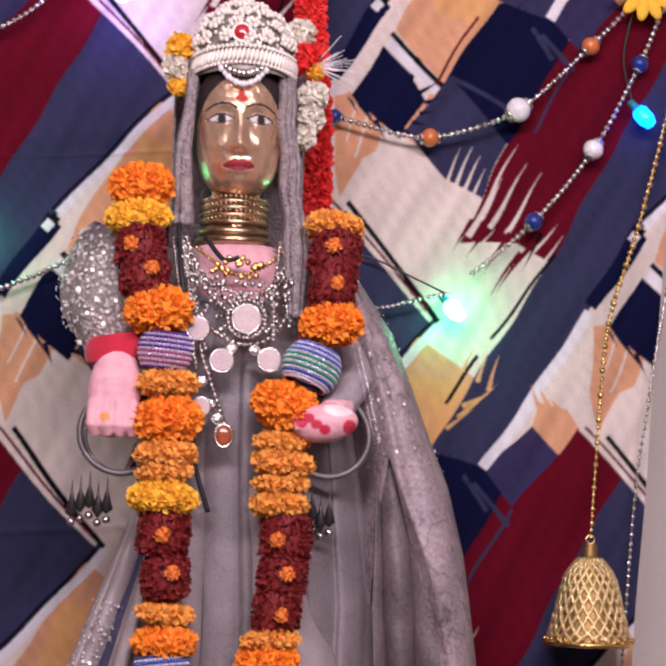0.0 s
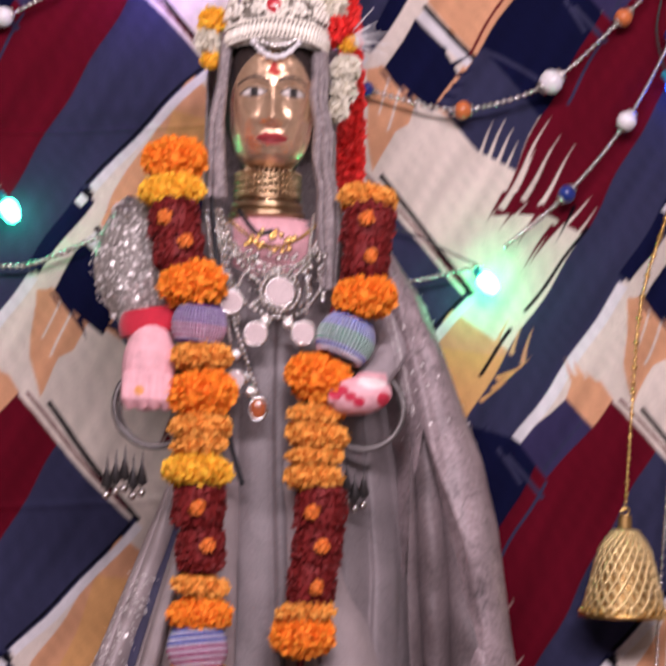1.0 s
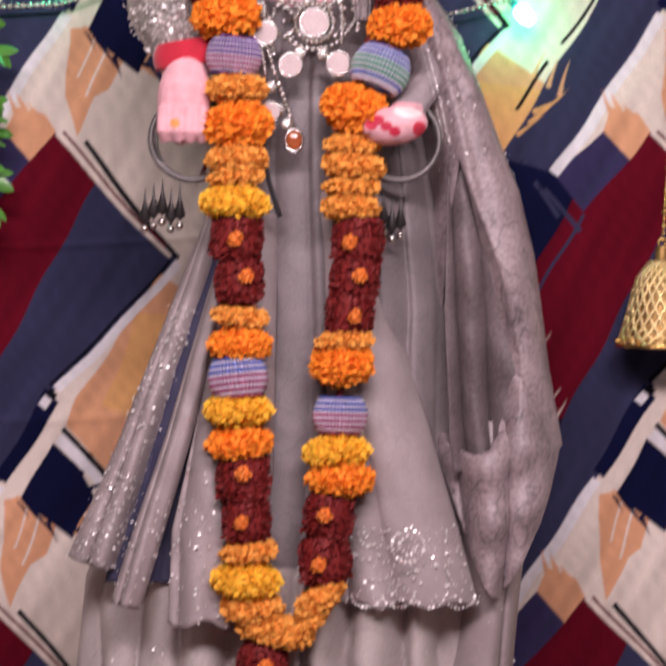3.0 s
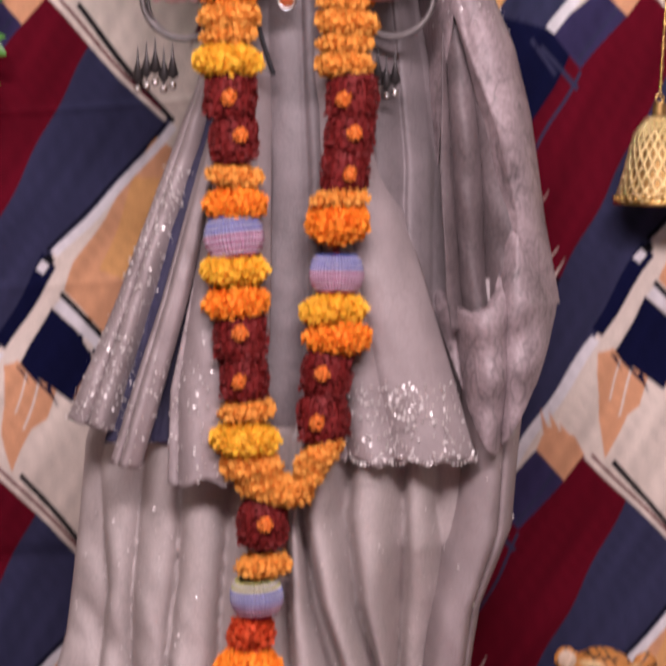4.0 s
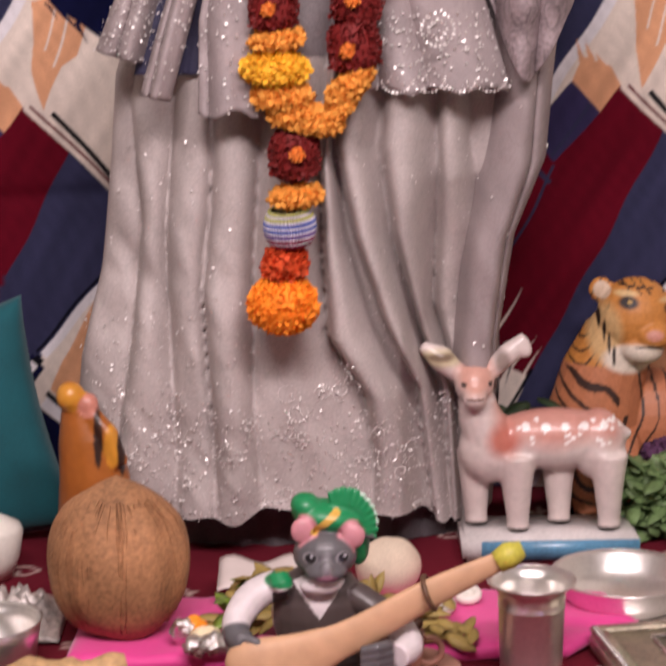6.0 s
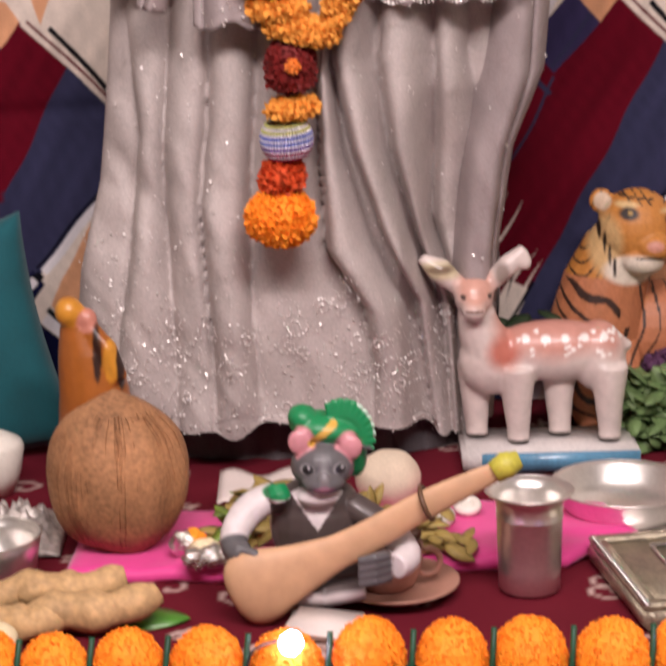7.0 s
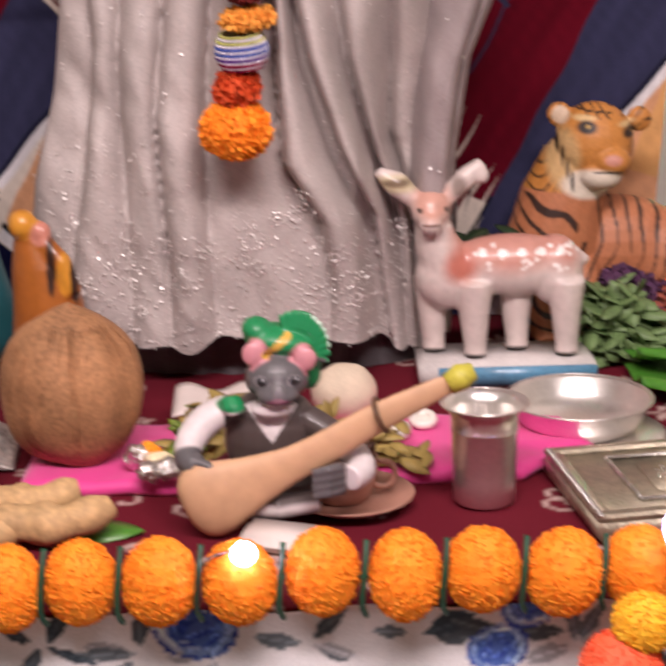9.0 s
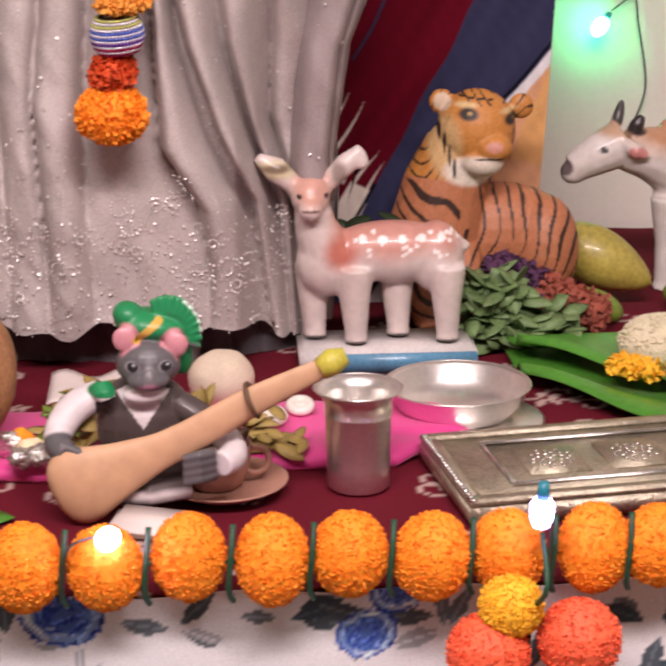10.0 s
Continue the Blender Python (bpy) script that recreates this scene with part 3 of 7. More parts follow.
me, gx, gy = sheet_mesh("tablecloth", np.arange(-1.0, 1.2, 0.0045), np.arange(-0.708, 0.298, 0.0045), lambda x, z: 0 * x, M_PRINT)
co = coords(me)
flat = np.stack([co[:, 0], co[:, 2], 0.0008 * np.sin(co[:, 0] * 60) * np.sin(co[:, 2] * 47)], -1)
me.vertices.foreach_set("co", flat.astype(np.float32).ravel())
store_print(me, paisley(gx, gy))
ob = link("tablecloth", me, None, "maroon tablecloth with pale scrolling flowers", "tablecloth")
ob.modifiers.new("thick", "SOLIDIFY").thickness = 0.002


def blue_flowers(px, pz):
    """White cloth with blue roses and grey leaf sprays."""
    out = np.empty((px.size, 4))
    out[:] = (0.82, 0.80, 0.82, 0)
    rng = random.Random(11)

    def oval(x0, z0, a0, l, w, col):
        near = np.where((abs(px - x0) < l * 1.1) & (abs(pz - z0) < l * 1.1))[0]
        dx, dz = px[near] - x0, pz[near] - z0
        u, v = dx * math.cos(a0) + dz * math.sin(a0), -dx * math.sin(a0) + dz * math.cos(a0)
        hit = (abs(u) < l) & (abs(v) < w * (1 - (u / l) ** 2))
        vein = hit & (abs(v) < 0.0009)
        out[near[hit], :3] = col
        out[near[vein], :3] = tuple(min(1, c * 1.8) for c in col)

    def rose(x0, z0, r):
        for ring, n, tones in ((1.0, 11, [(0.30, 0.42, 0.68), (0.22, 0.33, 0.62), (0.48, 0.56, 0.74)]), (0.62, 9, [(0.09, 0.17, 0.48), (0.16, 0.26, 0.58), (0.34, 0.44, 0.68)]), (0.30, 6, [(0.03, 0.06, 0.28), (0.08, 0.14, 0.42)])):
            for m in range(n):
                a = 6.283 * m / n + rng.uniform(-0.2, 0.2)
                oval(x0 + r * ring * 0.75 * math.cos(a), z0 + r * ring * 0.6 * math.sin(a), a + 1.57 + rng.uniform(-0.3, 0.3), r * 0.42, r * 0.26, rng.choice(tones))
                oval(x0 + r * ring * 0.95 * math.cos(a), z0 + r * ring * 0.78 * math.sin(a), a + 1.57, r * 0.40, r * 0.05, (0.02, 0.04, 0.22))

    cells = [(x + rng.uniform(-0.015, 0.015), z + rng.uniform(-0.015, 0.015)) for x in np.arange(-0.53, 0.8, 0.066) for z in np.arange(-0.67, 0.0, 0.058)]
    for k, (x0, z0) in enumerate(cells):
        for m in range(4):
            a = rng.uniform(0, 6.28)
            oval(x0 + 0.022 * math.cos(a), z0 + 0.020 * math.sin(a), a, rng.uniform(0.012, 0.021), rng.uniform(0.004, 0.0075),
                 rng.choice([(0.09, 0.11, 0.13), (0.40, 0.40, 0.43), (0.06, 0.08, 0.10), (0.16, 0.19, 0.22)]))
    for k, (x0, z0) in enumerate(cells):
        if k % 4 == 1:
            rose(x0, z0, rng.uniform(0.016, 0.026))
    for x0, z0, r in ((-0.020, -0.010, 0.030), (0.193, -0.030, 0.022), (0.215, 0.0, 0.020)):
        rose(x0, z0, r)
    return out


def skirt_wave(x, z):
    return -0.716 - 0.005 * np.sin(x * 45) - 0.02 * (0.02 - z) - 0.004 * np.sin(x * 17 + z * 6) * (0.02 - z) / 0.2


me, gx, gz = sheet_mesh("table_skirt", np.arange(-0.75, 1.0, 0.0022), np.arange(-0.70, 0.004, 0.0022), skirt_wave, M_PRINT)
store_print(me, blue_flowers(gx, gz))
ob = link("table_skirt", me, None, "white cotton table skirt with blue roses and grey leaves", "cloth")
ob.modifiers.new("thick", "SOLIDIFY").thickness = 0.0015


# ---- the dressed idol ----
def tab(z, pairs):
    """Linear table: pairs of (height, value)."""
    p = sorted(pairs)
    return np.interp(z, [a for a, _ in p], [b for _, b in p])


LEFT = [(1.03, -0.02), (0.98, -0.04), (0.85, -0.035), (0.76, -0.03), (0.65, -0.07), (0.55, -0.11), (0.45, -0.142), (0.37, -0.149), (0.27, -0.160), (0.187, -0.181), (0.147, -0.186), (0.03, -0.178)]
RIGHT = [(1.03, 0.115), (0.95, 0.15), (0.85, 0.17), (0.75, 0.19), (0.60, 0.215), (0.50, 0.235), (0.45, 0.252), (0.37, 0.25), (0.30, 0.223), (0.26, 0.211), (0.22, 0.211), (0.147, 0.213), (0.03, 0.208)]


def crumple(x, z, k, amp):
    return amp * np.array([noise.noise(Vector((a * k, b * k * 0.4, 3.1))) + 0.4 * noise.noise(Vector((a * k * 2.2 + b * k, b * k * 0.9, 7.7))) for a, b in zip(x.ravel(), z.ravel())]).reshape(x.shape)


# the valleys between the folds of the dress: height and place across
VALLEYS = (
    [(1.0, -0.020), (0.6, -0.090), (0.43, -0.123), (0.32, -0.115), (0.22, -0.130), (0.143, -0.144), (0.05, -0.150)],
    [(1.0, -0.002), (0.6, -0.055), (0.43, -0.086), (0.30, -0.093), (0.18, -0.093), (0.05, -0.094)],
    [(1.0, 0.014), (0.7, -0.018), (0.41, -0.053), (0.335, -0.055), (0.26, -0.061), (0.14, -0.056), (0.05, -0.058)],
    [(1.0, 0.034), (0.7, 0.024), (0.41, -0.009), (0.30, -0.018), (0.18, -0.017), (0.05, -0.012)],
    [(1.0, 0.055), (0.7, 0.061), (0.5, 0.058), (0.39, 0.047), (0.295, 0.044), (0.218, 0.046), (0.16, 0.080), (0.10, 0.089), (0.05, 0.089)],
    [(1.0, 0.075), (0.7, 0.085), (0.45, 0.070), (0.39, 0.060), (0.31, 0.074), (0.233, 0.099), (0.162, 0.131), (0.05, 0.147)],
    [(1.0, 0.095), (0.7, 0.120), (0.39, 0.099), (0.31, 0.111), (0.217, 0.136), (0.146, 0.160), (0.05, 0.166)],
    [(1.0, 0.115), (0.7, 0.150), (0.39, 0.147), (0.31, 0.151), (0.232, 0.152), (0.162, 0.172), (0.05, 0.178)],
    [(1.0, 0.130), (0.7, 0.175), (0.39, 0.177), (0.31, 0.190), (0.23, 0.190), (0.177, 0.188), (0.05, 0.186)])
TALL = np.array((0.5, 0.75, 0.9, 1.1, 0.6, 1.35, 1.45, 1.25, 1.05, 0.5))
LEANS = np.array((-0.2, 0.3, -0.15, 0.2, 0.0, 0.62, 0.55, 0.5, 0.4, 0.0))


def dress_rows(top, bottom, m):
    n = 460
    a = np.linspace(0, 2 * np.pi, n, endpoint=False)
    rows = []
    c, s = np.cos(a), np.sin(a)
    for z in np.linspace(top, bottom, m):
        xl, xr = tab(z, LEFT), tab(z, RIGHT)
        hw, cx = (xr - xl) / 2, (xr + xl) / 2
        hd = tab(z, [(1.045, 0.05), (0.95, 0.075), (0.8, 0.085), (0.5, 0.095), (0.3, 0.098), (0.05, 0.098)])
        cy = tab(z, [(1.045, -0.155), (0.5, -0.155), (0.3, -0.135), (0.05, -0.128)])
        x = cx + hw * c * (1 + 0.012 * np.sin(9 * a + 4 * z))
        y = cy - hd * np.sign(s) * np.abs(s) ** tab(z, [(0.9, 0.9), (0.35, 0.8), (0.2, 0.6), (0.05, 0.55)])
        wob = 0.0025 * np.sin(15 * z + 30 * x)
        at = [-0.30] + [float(tab(z, v)) for v in VALLEYS] + [0.36]
        ph = np.interp(x + wob, at, np.arange(len(at)))
        cell = np.clip(ph.astype(int), 0, len(TALL) - 1)
        fr = 2 * (ph - cell) - 1
        fr = fr + LEANS[cell] * (1 - fr * fr)
        fan = TALL[cell] * np.clip(1 - np.abs(fr) ** 2.4, 0, 1) ** 0.6 - 0.55
        far = tab(z, [(0.95, 0.002), (0.8, 0.005), (0.6, 0.009), (0.44, 0.020), (0.34, 0.033), (0.20, 0.034), (0.13, 0.022), (0.05, 0.010)])
        y = y - far * fan * np.clip(s * 1.6, 0, 1)
        k = tab(z, [(0.9, 0.1), (0.5, 0.25), (0.3, 0.6), (0.05, 0.7)]) * np.clip(1 - (x - 0.02) / 0.05, 0.4, 1)
        y = y + k * crumple(x, np.full_like(x, z), 18.0, 0.018) * (s > 0)
        pinch = np.clip((0.0 - x) / 0.03, 0, 1) * np.clip((0.36 - z) / 0.08, 0, 1)
        y = y + pinch * crumple(x + 0.4, np.full_like(x, z * 1.2), 30.0, 0.006) * (s > 0)
        back = 0.045 * np.clip((0.36 - z) / 0.14, 0, 1) * np.clip((x - 0.115) / 0.035, 0, 1) * (s > 0)
        y = y + back
        zz = z + (0.006 * np.sin(9 * a) + 0.004 * np.sin(23 * a) if z < 0.055 else 0)
        zz = zz - 0.6 * back * np.clip((0.16 - z) / 0.11, 0, 1)
        rows.append(list(zip(x, y, np.broadcast_to(zz, x.shape))))
    bm = bmesh.new()
    grid(bm, [[Vector(map(float, p)) for p in r] for r in rows], True)
    return bm


dress = thing("idol_dress", "pale grey satin dress with sequined borders on the idol", "dress", (0.03, -0.155, 0.05))


def under(ob, parent):
    """Hang a mesh built in world places under its thing."""
    ob.parent = parent
    ob.matrix_parent_inverse = parent.matrix_basis.inverted()
    return ob


def wpart(name, bm, material, parent, label="", smooth=True):
    return under(part(name, bm, material, None, label, smooth), parent)


def thick(ob, t, offset=0.0):
    s = ob.modifiers.new("thick", "SOLIDIFY")
    s.thickness, s.offset = t, offset
    return ob


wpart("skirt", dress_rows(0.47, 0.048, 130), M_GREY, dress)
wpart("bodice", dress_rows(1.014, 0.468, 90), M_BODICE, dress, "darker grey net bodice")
bm = bmesh.new()
rows = []
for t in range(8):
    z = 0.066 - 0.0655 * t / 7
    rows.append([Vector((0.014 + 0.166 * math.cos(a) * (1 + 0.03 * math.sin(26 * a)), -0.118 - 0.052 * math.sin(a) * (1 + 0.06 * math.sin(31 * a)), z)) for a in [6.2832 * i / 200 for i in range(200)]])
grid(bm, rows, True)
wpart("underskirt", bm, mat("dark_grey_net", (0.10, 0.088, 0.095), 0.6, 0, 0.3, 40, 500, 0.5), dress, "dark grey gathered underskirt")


def hanging(xl, xr, ztop, hem, ys, pleats, amp, seed, n=90, m=90, edge=0.03, rough=0.006, extra=None):
    """A hanging cloth panel. xl, xr: tables of its edges; hem(u): its lower end; ys: table of its front."""
    us = np.linspace(0, 1, n)
    rows = []
    for t in np.linspace(0, 1, m):
        z = ztop + (np.array([hem(u) for u in us]) - ztop) * t
        a, b = tab(z, xl), tab(z, xr)
        x = a + (b - a) * us
        w = us * pleats + 0.35 * np.sin(us * 5 + seed + z * 6)
        f = 1 - np.abs(np.sin(np.pi * w)) ** 0.6
        bow = edge * (np.abs(2 * us - 1) ** 3)
        y = tab(z, ys) + amp * (0.35 + 0.65 * t) * f + bow + crumple(x, z, 22.0, rough)
        if extra:
            y = y + extra(x, z)
        rows.append([Vector((float(p), float(q), float(r))) for p, q, r in zip(x, y, z)])
    bm = bmesh.new()
    grid(bm, rows)
    return bm


def hollow_edge(x, z):
    """How far inside the hollow between the shawl's two falls a place lies (below 1: inside)."""
    mid = np.interp(z, [0.58, 0.65, 0.735, 0.83], [0.204, 0.205, 0.198, 0.189])
    half = np.interp(z, [0.572, 0.578, 0.590, 0.61, 0.66, 0.735, 0.80, 0.83], [0.0, 0.013, 0.021, 0.026, 0.027, 0.018, 0.006, 0.0])
    return np.abs(x - mid) / np.maximum(half, 1e-4), half


def loops(x, z):
    """Soft rolls round the hollow, and slack folds hanging below it."""
    q, half = hollow_edge(x, z)
    inward = 0.030 * np.clip(1.5 - q, 0, 0.6) * np.clip(half / 0.012, 0, 1)
    d = np.sqrt(((x - 0.208) / 0.85) ** 2 + (z - 0.620) ** 2)
    low = np.clip((0.600 - z) / 0.03, 0, 1)
    seam = -0.006 * np.exp(-((x - np.interp(z, [0.80, 0.90, 1.0], [0.200, 0.178, 0.150])) / 0.006) ** 2) * np.clip((z - 0.78) / 0.03, 0, 1)
    return inward + seam - low * 0.006 * np.sin(d * 130) * np.exp(-d / 0.12)


LAPS = (
    ([(0.78, -0.033), (0.757, -0.041), (0.674, -0.072), (0.583, -0.105), (0.46, -0.156)], [(0.78, -0.015), (0.728, -0.026), (0.674, -0.044), (0.583, -0.072), (0.46, -0.108)], -0.250, lambda u: 0.477 - 0.012 * u, 0.7, 0.3),
    ([(0.78, -0.010), (0.692, -0.035), (0.583, -0.065), (0.503, -0.091), (0.43, -0.113)], [(0.78, 0.0), (0.674, -0.022), (0.583, -0.043), (0.503, -0.065), (0.43, -0.086)], -0.268, lambda u: 0.441 - 0.006 * u, 0.6, 1.7),
    ([(0.78, -0.008), (0.649, -0.028), (0.554, -0.047), (0.503, -0.058), (0.42, -0.060)], [(0.80, 0.03), (0.554, 0.028), (0.503, 0.022), (0.42, 0.0)], -0.274, lambda u: 0.424 - 0.004 * math.sin(9 * u), 1.0, 2.6))
thick(wpart("lining", hanging([(0.76, -0.020), (0.674, -0.058), (0.583, -0.088), (0.45, -0.118)], [(0.76, 0.0), (0.583, -0.030), (0.45, -0.050)], 0.76, lambda u: 0.455, [(0.8, -0.225), (0.6, -0.236), (0.42, -0.246)], 1.2, 0.006, 0.9, n=30, edge=0.005, rough=0.002),
            mat("navy_lining", (0.035, 0.033, 0.075), 0.7, 0, 0.3), dress, "dark navy lining between the laps"), 0.001)
for xl, xr, front, hem, pleats, seed in LAPS:
    ob = wpart("overskirt", hanging(xl, xr, 0.78, hem, [(0.8, front + 0.03), (0.6, front), (0.42, front - 0.012)], pleats, 0.012, seed, n=60, edge=0.016, rough=0.009),
               M_GREY_SHEER, dress, "grey net overskirt lap with a sequined border")
    thick(ob, 0.0016)
ob = wpart("overskirt", hanging([(0.80, 0.05), (0.6, 0.065), (0.43, 0.080)], [(0.80, 0.105), (0.739, 0.119), (0.613, 0.160), (0.54, 0.182), (0.447, 0.209), (0.42, 0.211)], 0.80,
                                lambda u: 0.437 + 0.006 * abs(math.sin(u * 9.4)), [(0.8, -0.246), (0.6, -0.264), (0.42, -0.276)], 1.6, 0.010, 2.2, edge=0.03),
           M_GREY_SHEER, dress, "grey net overskirt with a scalloped sequined border")
thick(ob, 0.0016)

shawl = thing("shawl", "grey mauve net shawl hanging over the shoulder of the idol", "shawl", (0.2, -0.18, 0.45))


def shawl_hem(u):
    return 0.575 - 0.13 * max(0.0, math.sin(min(1.0, u * 1.05) * 3.1416)) ** 0.8


fall = hanging([(1.03, 0.105), (0.98, 0.118), (0.895, 0.150), (0.80, 0.168), (0.70, 0.170), (0.585, 0.175), (0.44, 0.190)],
               [(1.03, 0.135), (0.996, 0.165), (0.95, 0.194), (0.884, 0.219), (0.808, 0.249), (0.75, 0.262), (0.65, 0.276), (0.576, 0.290), (0.509, 0.281), (0.44, 0.262)],
               1.03, shawl_hem, [(1.03, -0.20), (0.9, -0.235), (0.7, -0.262), (0.58, -0.275), (0.45, -0.262)], 1.25, 0.024, 1.75, n=190, m=220, edge=0.060, rough=0.009, extra=loops)
gone = []
for f in fall.faces:
    c = f.calc_center_median()
    q, half = hollow_edge(c.x, c.z)
    if q < 1 and half > 0.0005:
        gone.append(f)
bmesh.ops.delete(fall, geom=gone, context="FACES")
rim = [v for v in fall.verts if v.is_boundary]
for _ in range(6):
    bmesh.ops.smooth_vert(fall, verts=rim, factor=0.5, use_axis_x=True, use_axis_y=True, use_axis_z=True)
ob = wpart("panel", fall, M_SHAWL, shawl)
thick(ob, 0.0022)
# added panel behind the hollow, its dark colour standing for the shade inside
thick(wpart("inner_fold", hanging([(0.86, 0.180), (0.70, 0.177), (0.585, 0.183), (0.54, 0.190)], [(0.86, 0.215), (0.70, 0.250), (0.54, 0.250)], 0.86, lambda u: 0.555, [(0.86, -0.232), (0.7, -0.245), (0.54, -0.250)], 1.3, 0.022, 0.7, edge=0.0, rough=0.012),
            mat("dark_net_lining", (0.135, 0.106, 0.108), 0.6, 0, 0.5, 26, 300, 0.5), shawl, "dark panel added behind the shawl's hollow in place of its shade"), 0.0012)
ob = wpart("panel", hanging([(0.60, 0.185), (0.45, 0.195), (0.28, 0.17), (0.2, 0.165)], [(0.60, 0.270), (0.45, 0.256), (0.37, 0.250), (0.30, 0.222), (0.2, 0.208)], 0.60,
                            lambda u: 0.17 - 0.02 * u, [(0.6, -0.235), (0.4, -0.235), (0.2, -0.215)], 1.4, 0.02, 0.2, edge=0.05, rough=0.009), M_GREY_SHEER, shawl)
thick(ob, 0.0016)


# ---- idol figure: one plain mesh ----
def bump(x, z, cx, cz, rx, rz):
    return np.exp(-((x - cx) / rx) ** 2 - ((z - cz) / rz) ** 2)


def face_skin():
    """An oval face with brow, eyes, nose, lips and chin standing out of it."""
    wide = [(1.060, 0.004), (1.063, 0.014), (1.068, 0.0220), (1.076, 0.0275), (1.088, 0.0315), (1.102, 0.0335), (1.12, 0.0340), (1.14, 0.0345), (1.16, 0.033), (1.18, 0.027), (1.20, 0.012)]
    deep = [(1.060, 0.012), (1.064, 0.028), (1.072, 0.037), (1.085, 0.0405), (1.10, 0.042), (1.12, 0.0425), (1.14, 0.042), (1.16, 0.039), (1.18, 0.031), (1.20, 0.012)]
    a = np.linspace(0, 2 * np.pi, 96, endpoint=False)
    rows = []
    for z in np.linspace(1.060, 1.20, 90):
        x = FACE_X + 1.12 * tab(z, wide) * np.cos(a)
        s = np.sin(a)
        out = tab(z, deep) * np.sign(s) * np.abs(s) ** 0.85
        dx = x - FACE_X
        f = 0.0095 * np.exp(-(dx / 0.0052) ** 2) * tab(z, [(1.094, 0), (1.099, 0.75), (1.103, 1.0), (1.115, 0.62), (1.13, 0.30), (1.142, 0.05), (1.15, 0)])
        f += 0.0034 * (bump(dx, z, 0.0066, 1.1015, 0.0038, 0.0042) + bump(dx, z, -0.0066, 1.1015, 0.0038, 0.0042))
        for e in (-0.0175, 0.0175):
            f -= 0.0042 * bump(dx, z, e * 0.95, 1.1275, 0.0120, 0.0085)
            f += 0.0036 * bump(dx, z, e, 1.1265, 0.0085, 0.0052)
            f += 0.0014 * bump(dx, z, e, 1.1400, 0.0130, 0.0040)
            f += 0.0030 * bump(dx, z, e * 1.10, 1.104, 0.0110, 0.0120)
        f += 0.0014 * bump(dx, z, 0, 1.0870, 0.0110, 0.0030) + 0.0022 * bump(dx, z, 0, 1.0805, 0.0088, 0.0034) - 0.0016 * bump(dx, z, 0, 1.0838, 0.0130, 0.0010)
        f += 0.0026 * bump(dx, z, 0, 1.0690, 0.0090, 0.0050)
        y = -0.200 - out - f * (s > 0.1)
        rows.append([Vector((float(p), float(q), float(z))) for p, q in zip(x, y)])
    vs = grid(bm, rows, True)
    cap(bm, vs[0][::-1])
    cap(bm, vs[-1])


FACE_X = 0.0470
bm = bmesh.new()
face_skin()
ball(bm, (0.046, -0.178, 1.125), (0.0425, 0.036, 0.060), seg=28, rings=18)
tube(bm, [(0.046, -0.19, 0.99), (0.046, -0.19, 1.03), (0.046, -0.19, 1.08)], [0.034, 0.026, 0.025], 24)
ball(bm, (0.05, -0.185, 0.985), (0.055, 0.048, 0.045))
tube(bm, [(0.05, -0.165, 0.0), (0.05, -0.165, 0.7), (0.05, -0.165, 1.0)], [0.030, 0.030, 0.045], 16)
for pts in ([(0.0, -0.17, 0.985), (-0.055, -0.18, 0.965), (-0.070, -0.215, 0.925), (-0.055, -0.262, 0.895)],
            [(0.10, -0.17, 0.985), (0.155, -0.18, 0.955), (0.160, -0.225, 0.900), (0.135, -0.275, 0.862)]):
    tube(bm, pts, [0.028, 0.022, 0.016, 0.015], 12)
ball(bm, (-0.053, -0.272, 0.876), (0.0235, 0.016, 0.040), rot(0, 4, 0))
for k in range(4):
    tube(bm, [(-0.070 + 0.011 * k, -0.284, 0.868), (-0.070 + 0.011 * k, -0.288, 0.846), (-0.068 + 0.0105 * k, -0.283, 0.838)], [0.0058, 0.0062, 0.0045], 8)
ball(bm, (0.127, -0.297, 0.854), (0.029, 0.017, 0.0165), rot(0, -8, 0))
for k in range(4):
    tube(bm, [(0.112, -0.304 + 0.006 * k, 0.852 + 0.005 * k), (0.100, -0.306 + 0.006 * k, 0.850 + 0.005 * k)], [0.0062, 0.0048], 8)


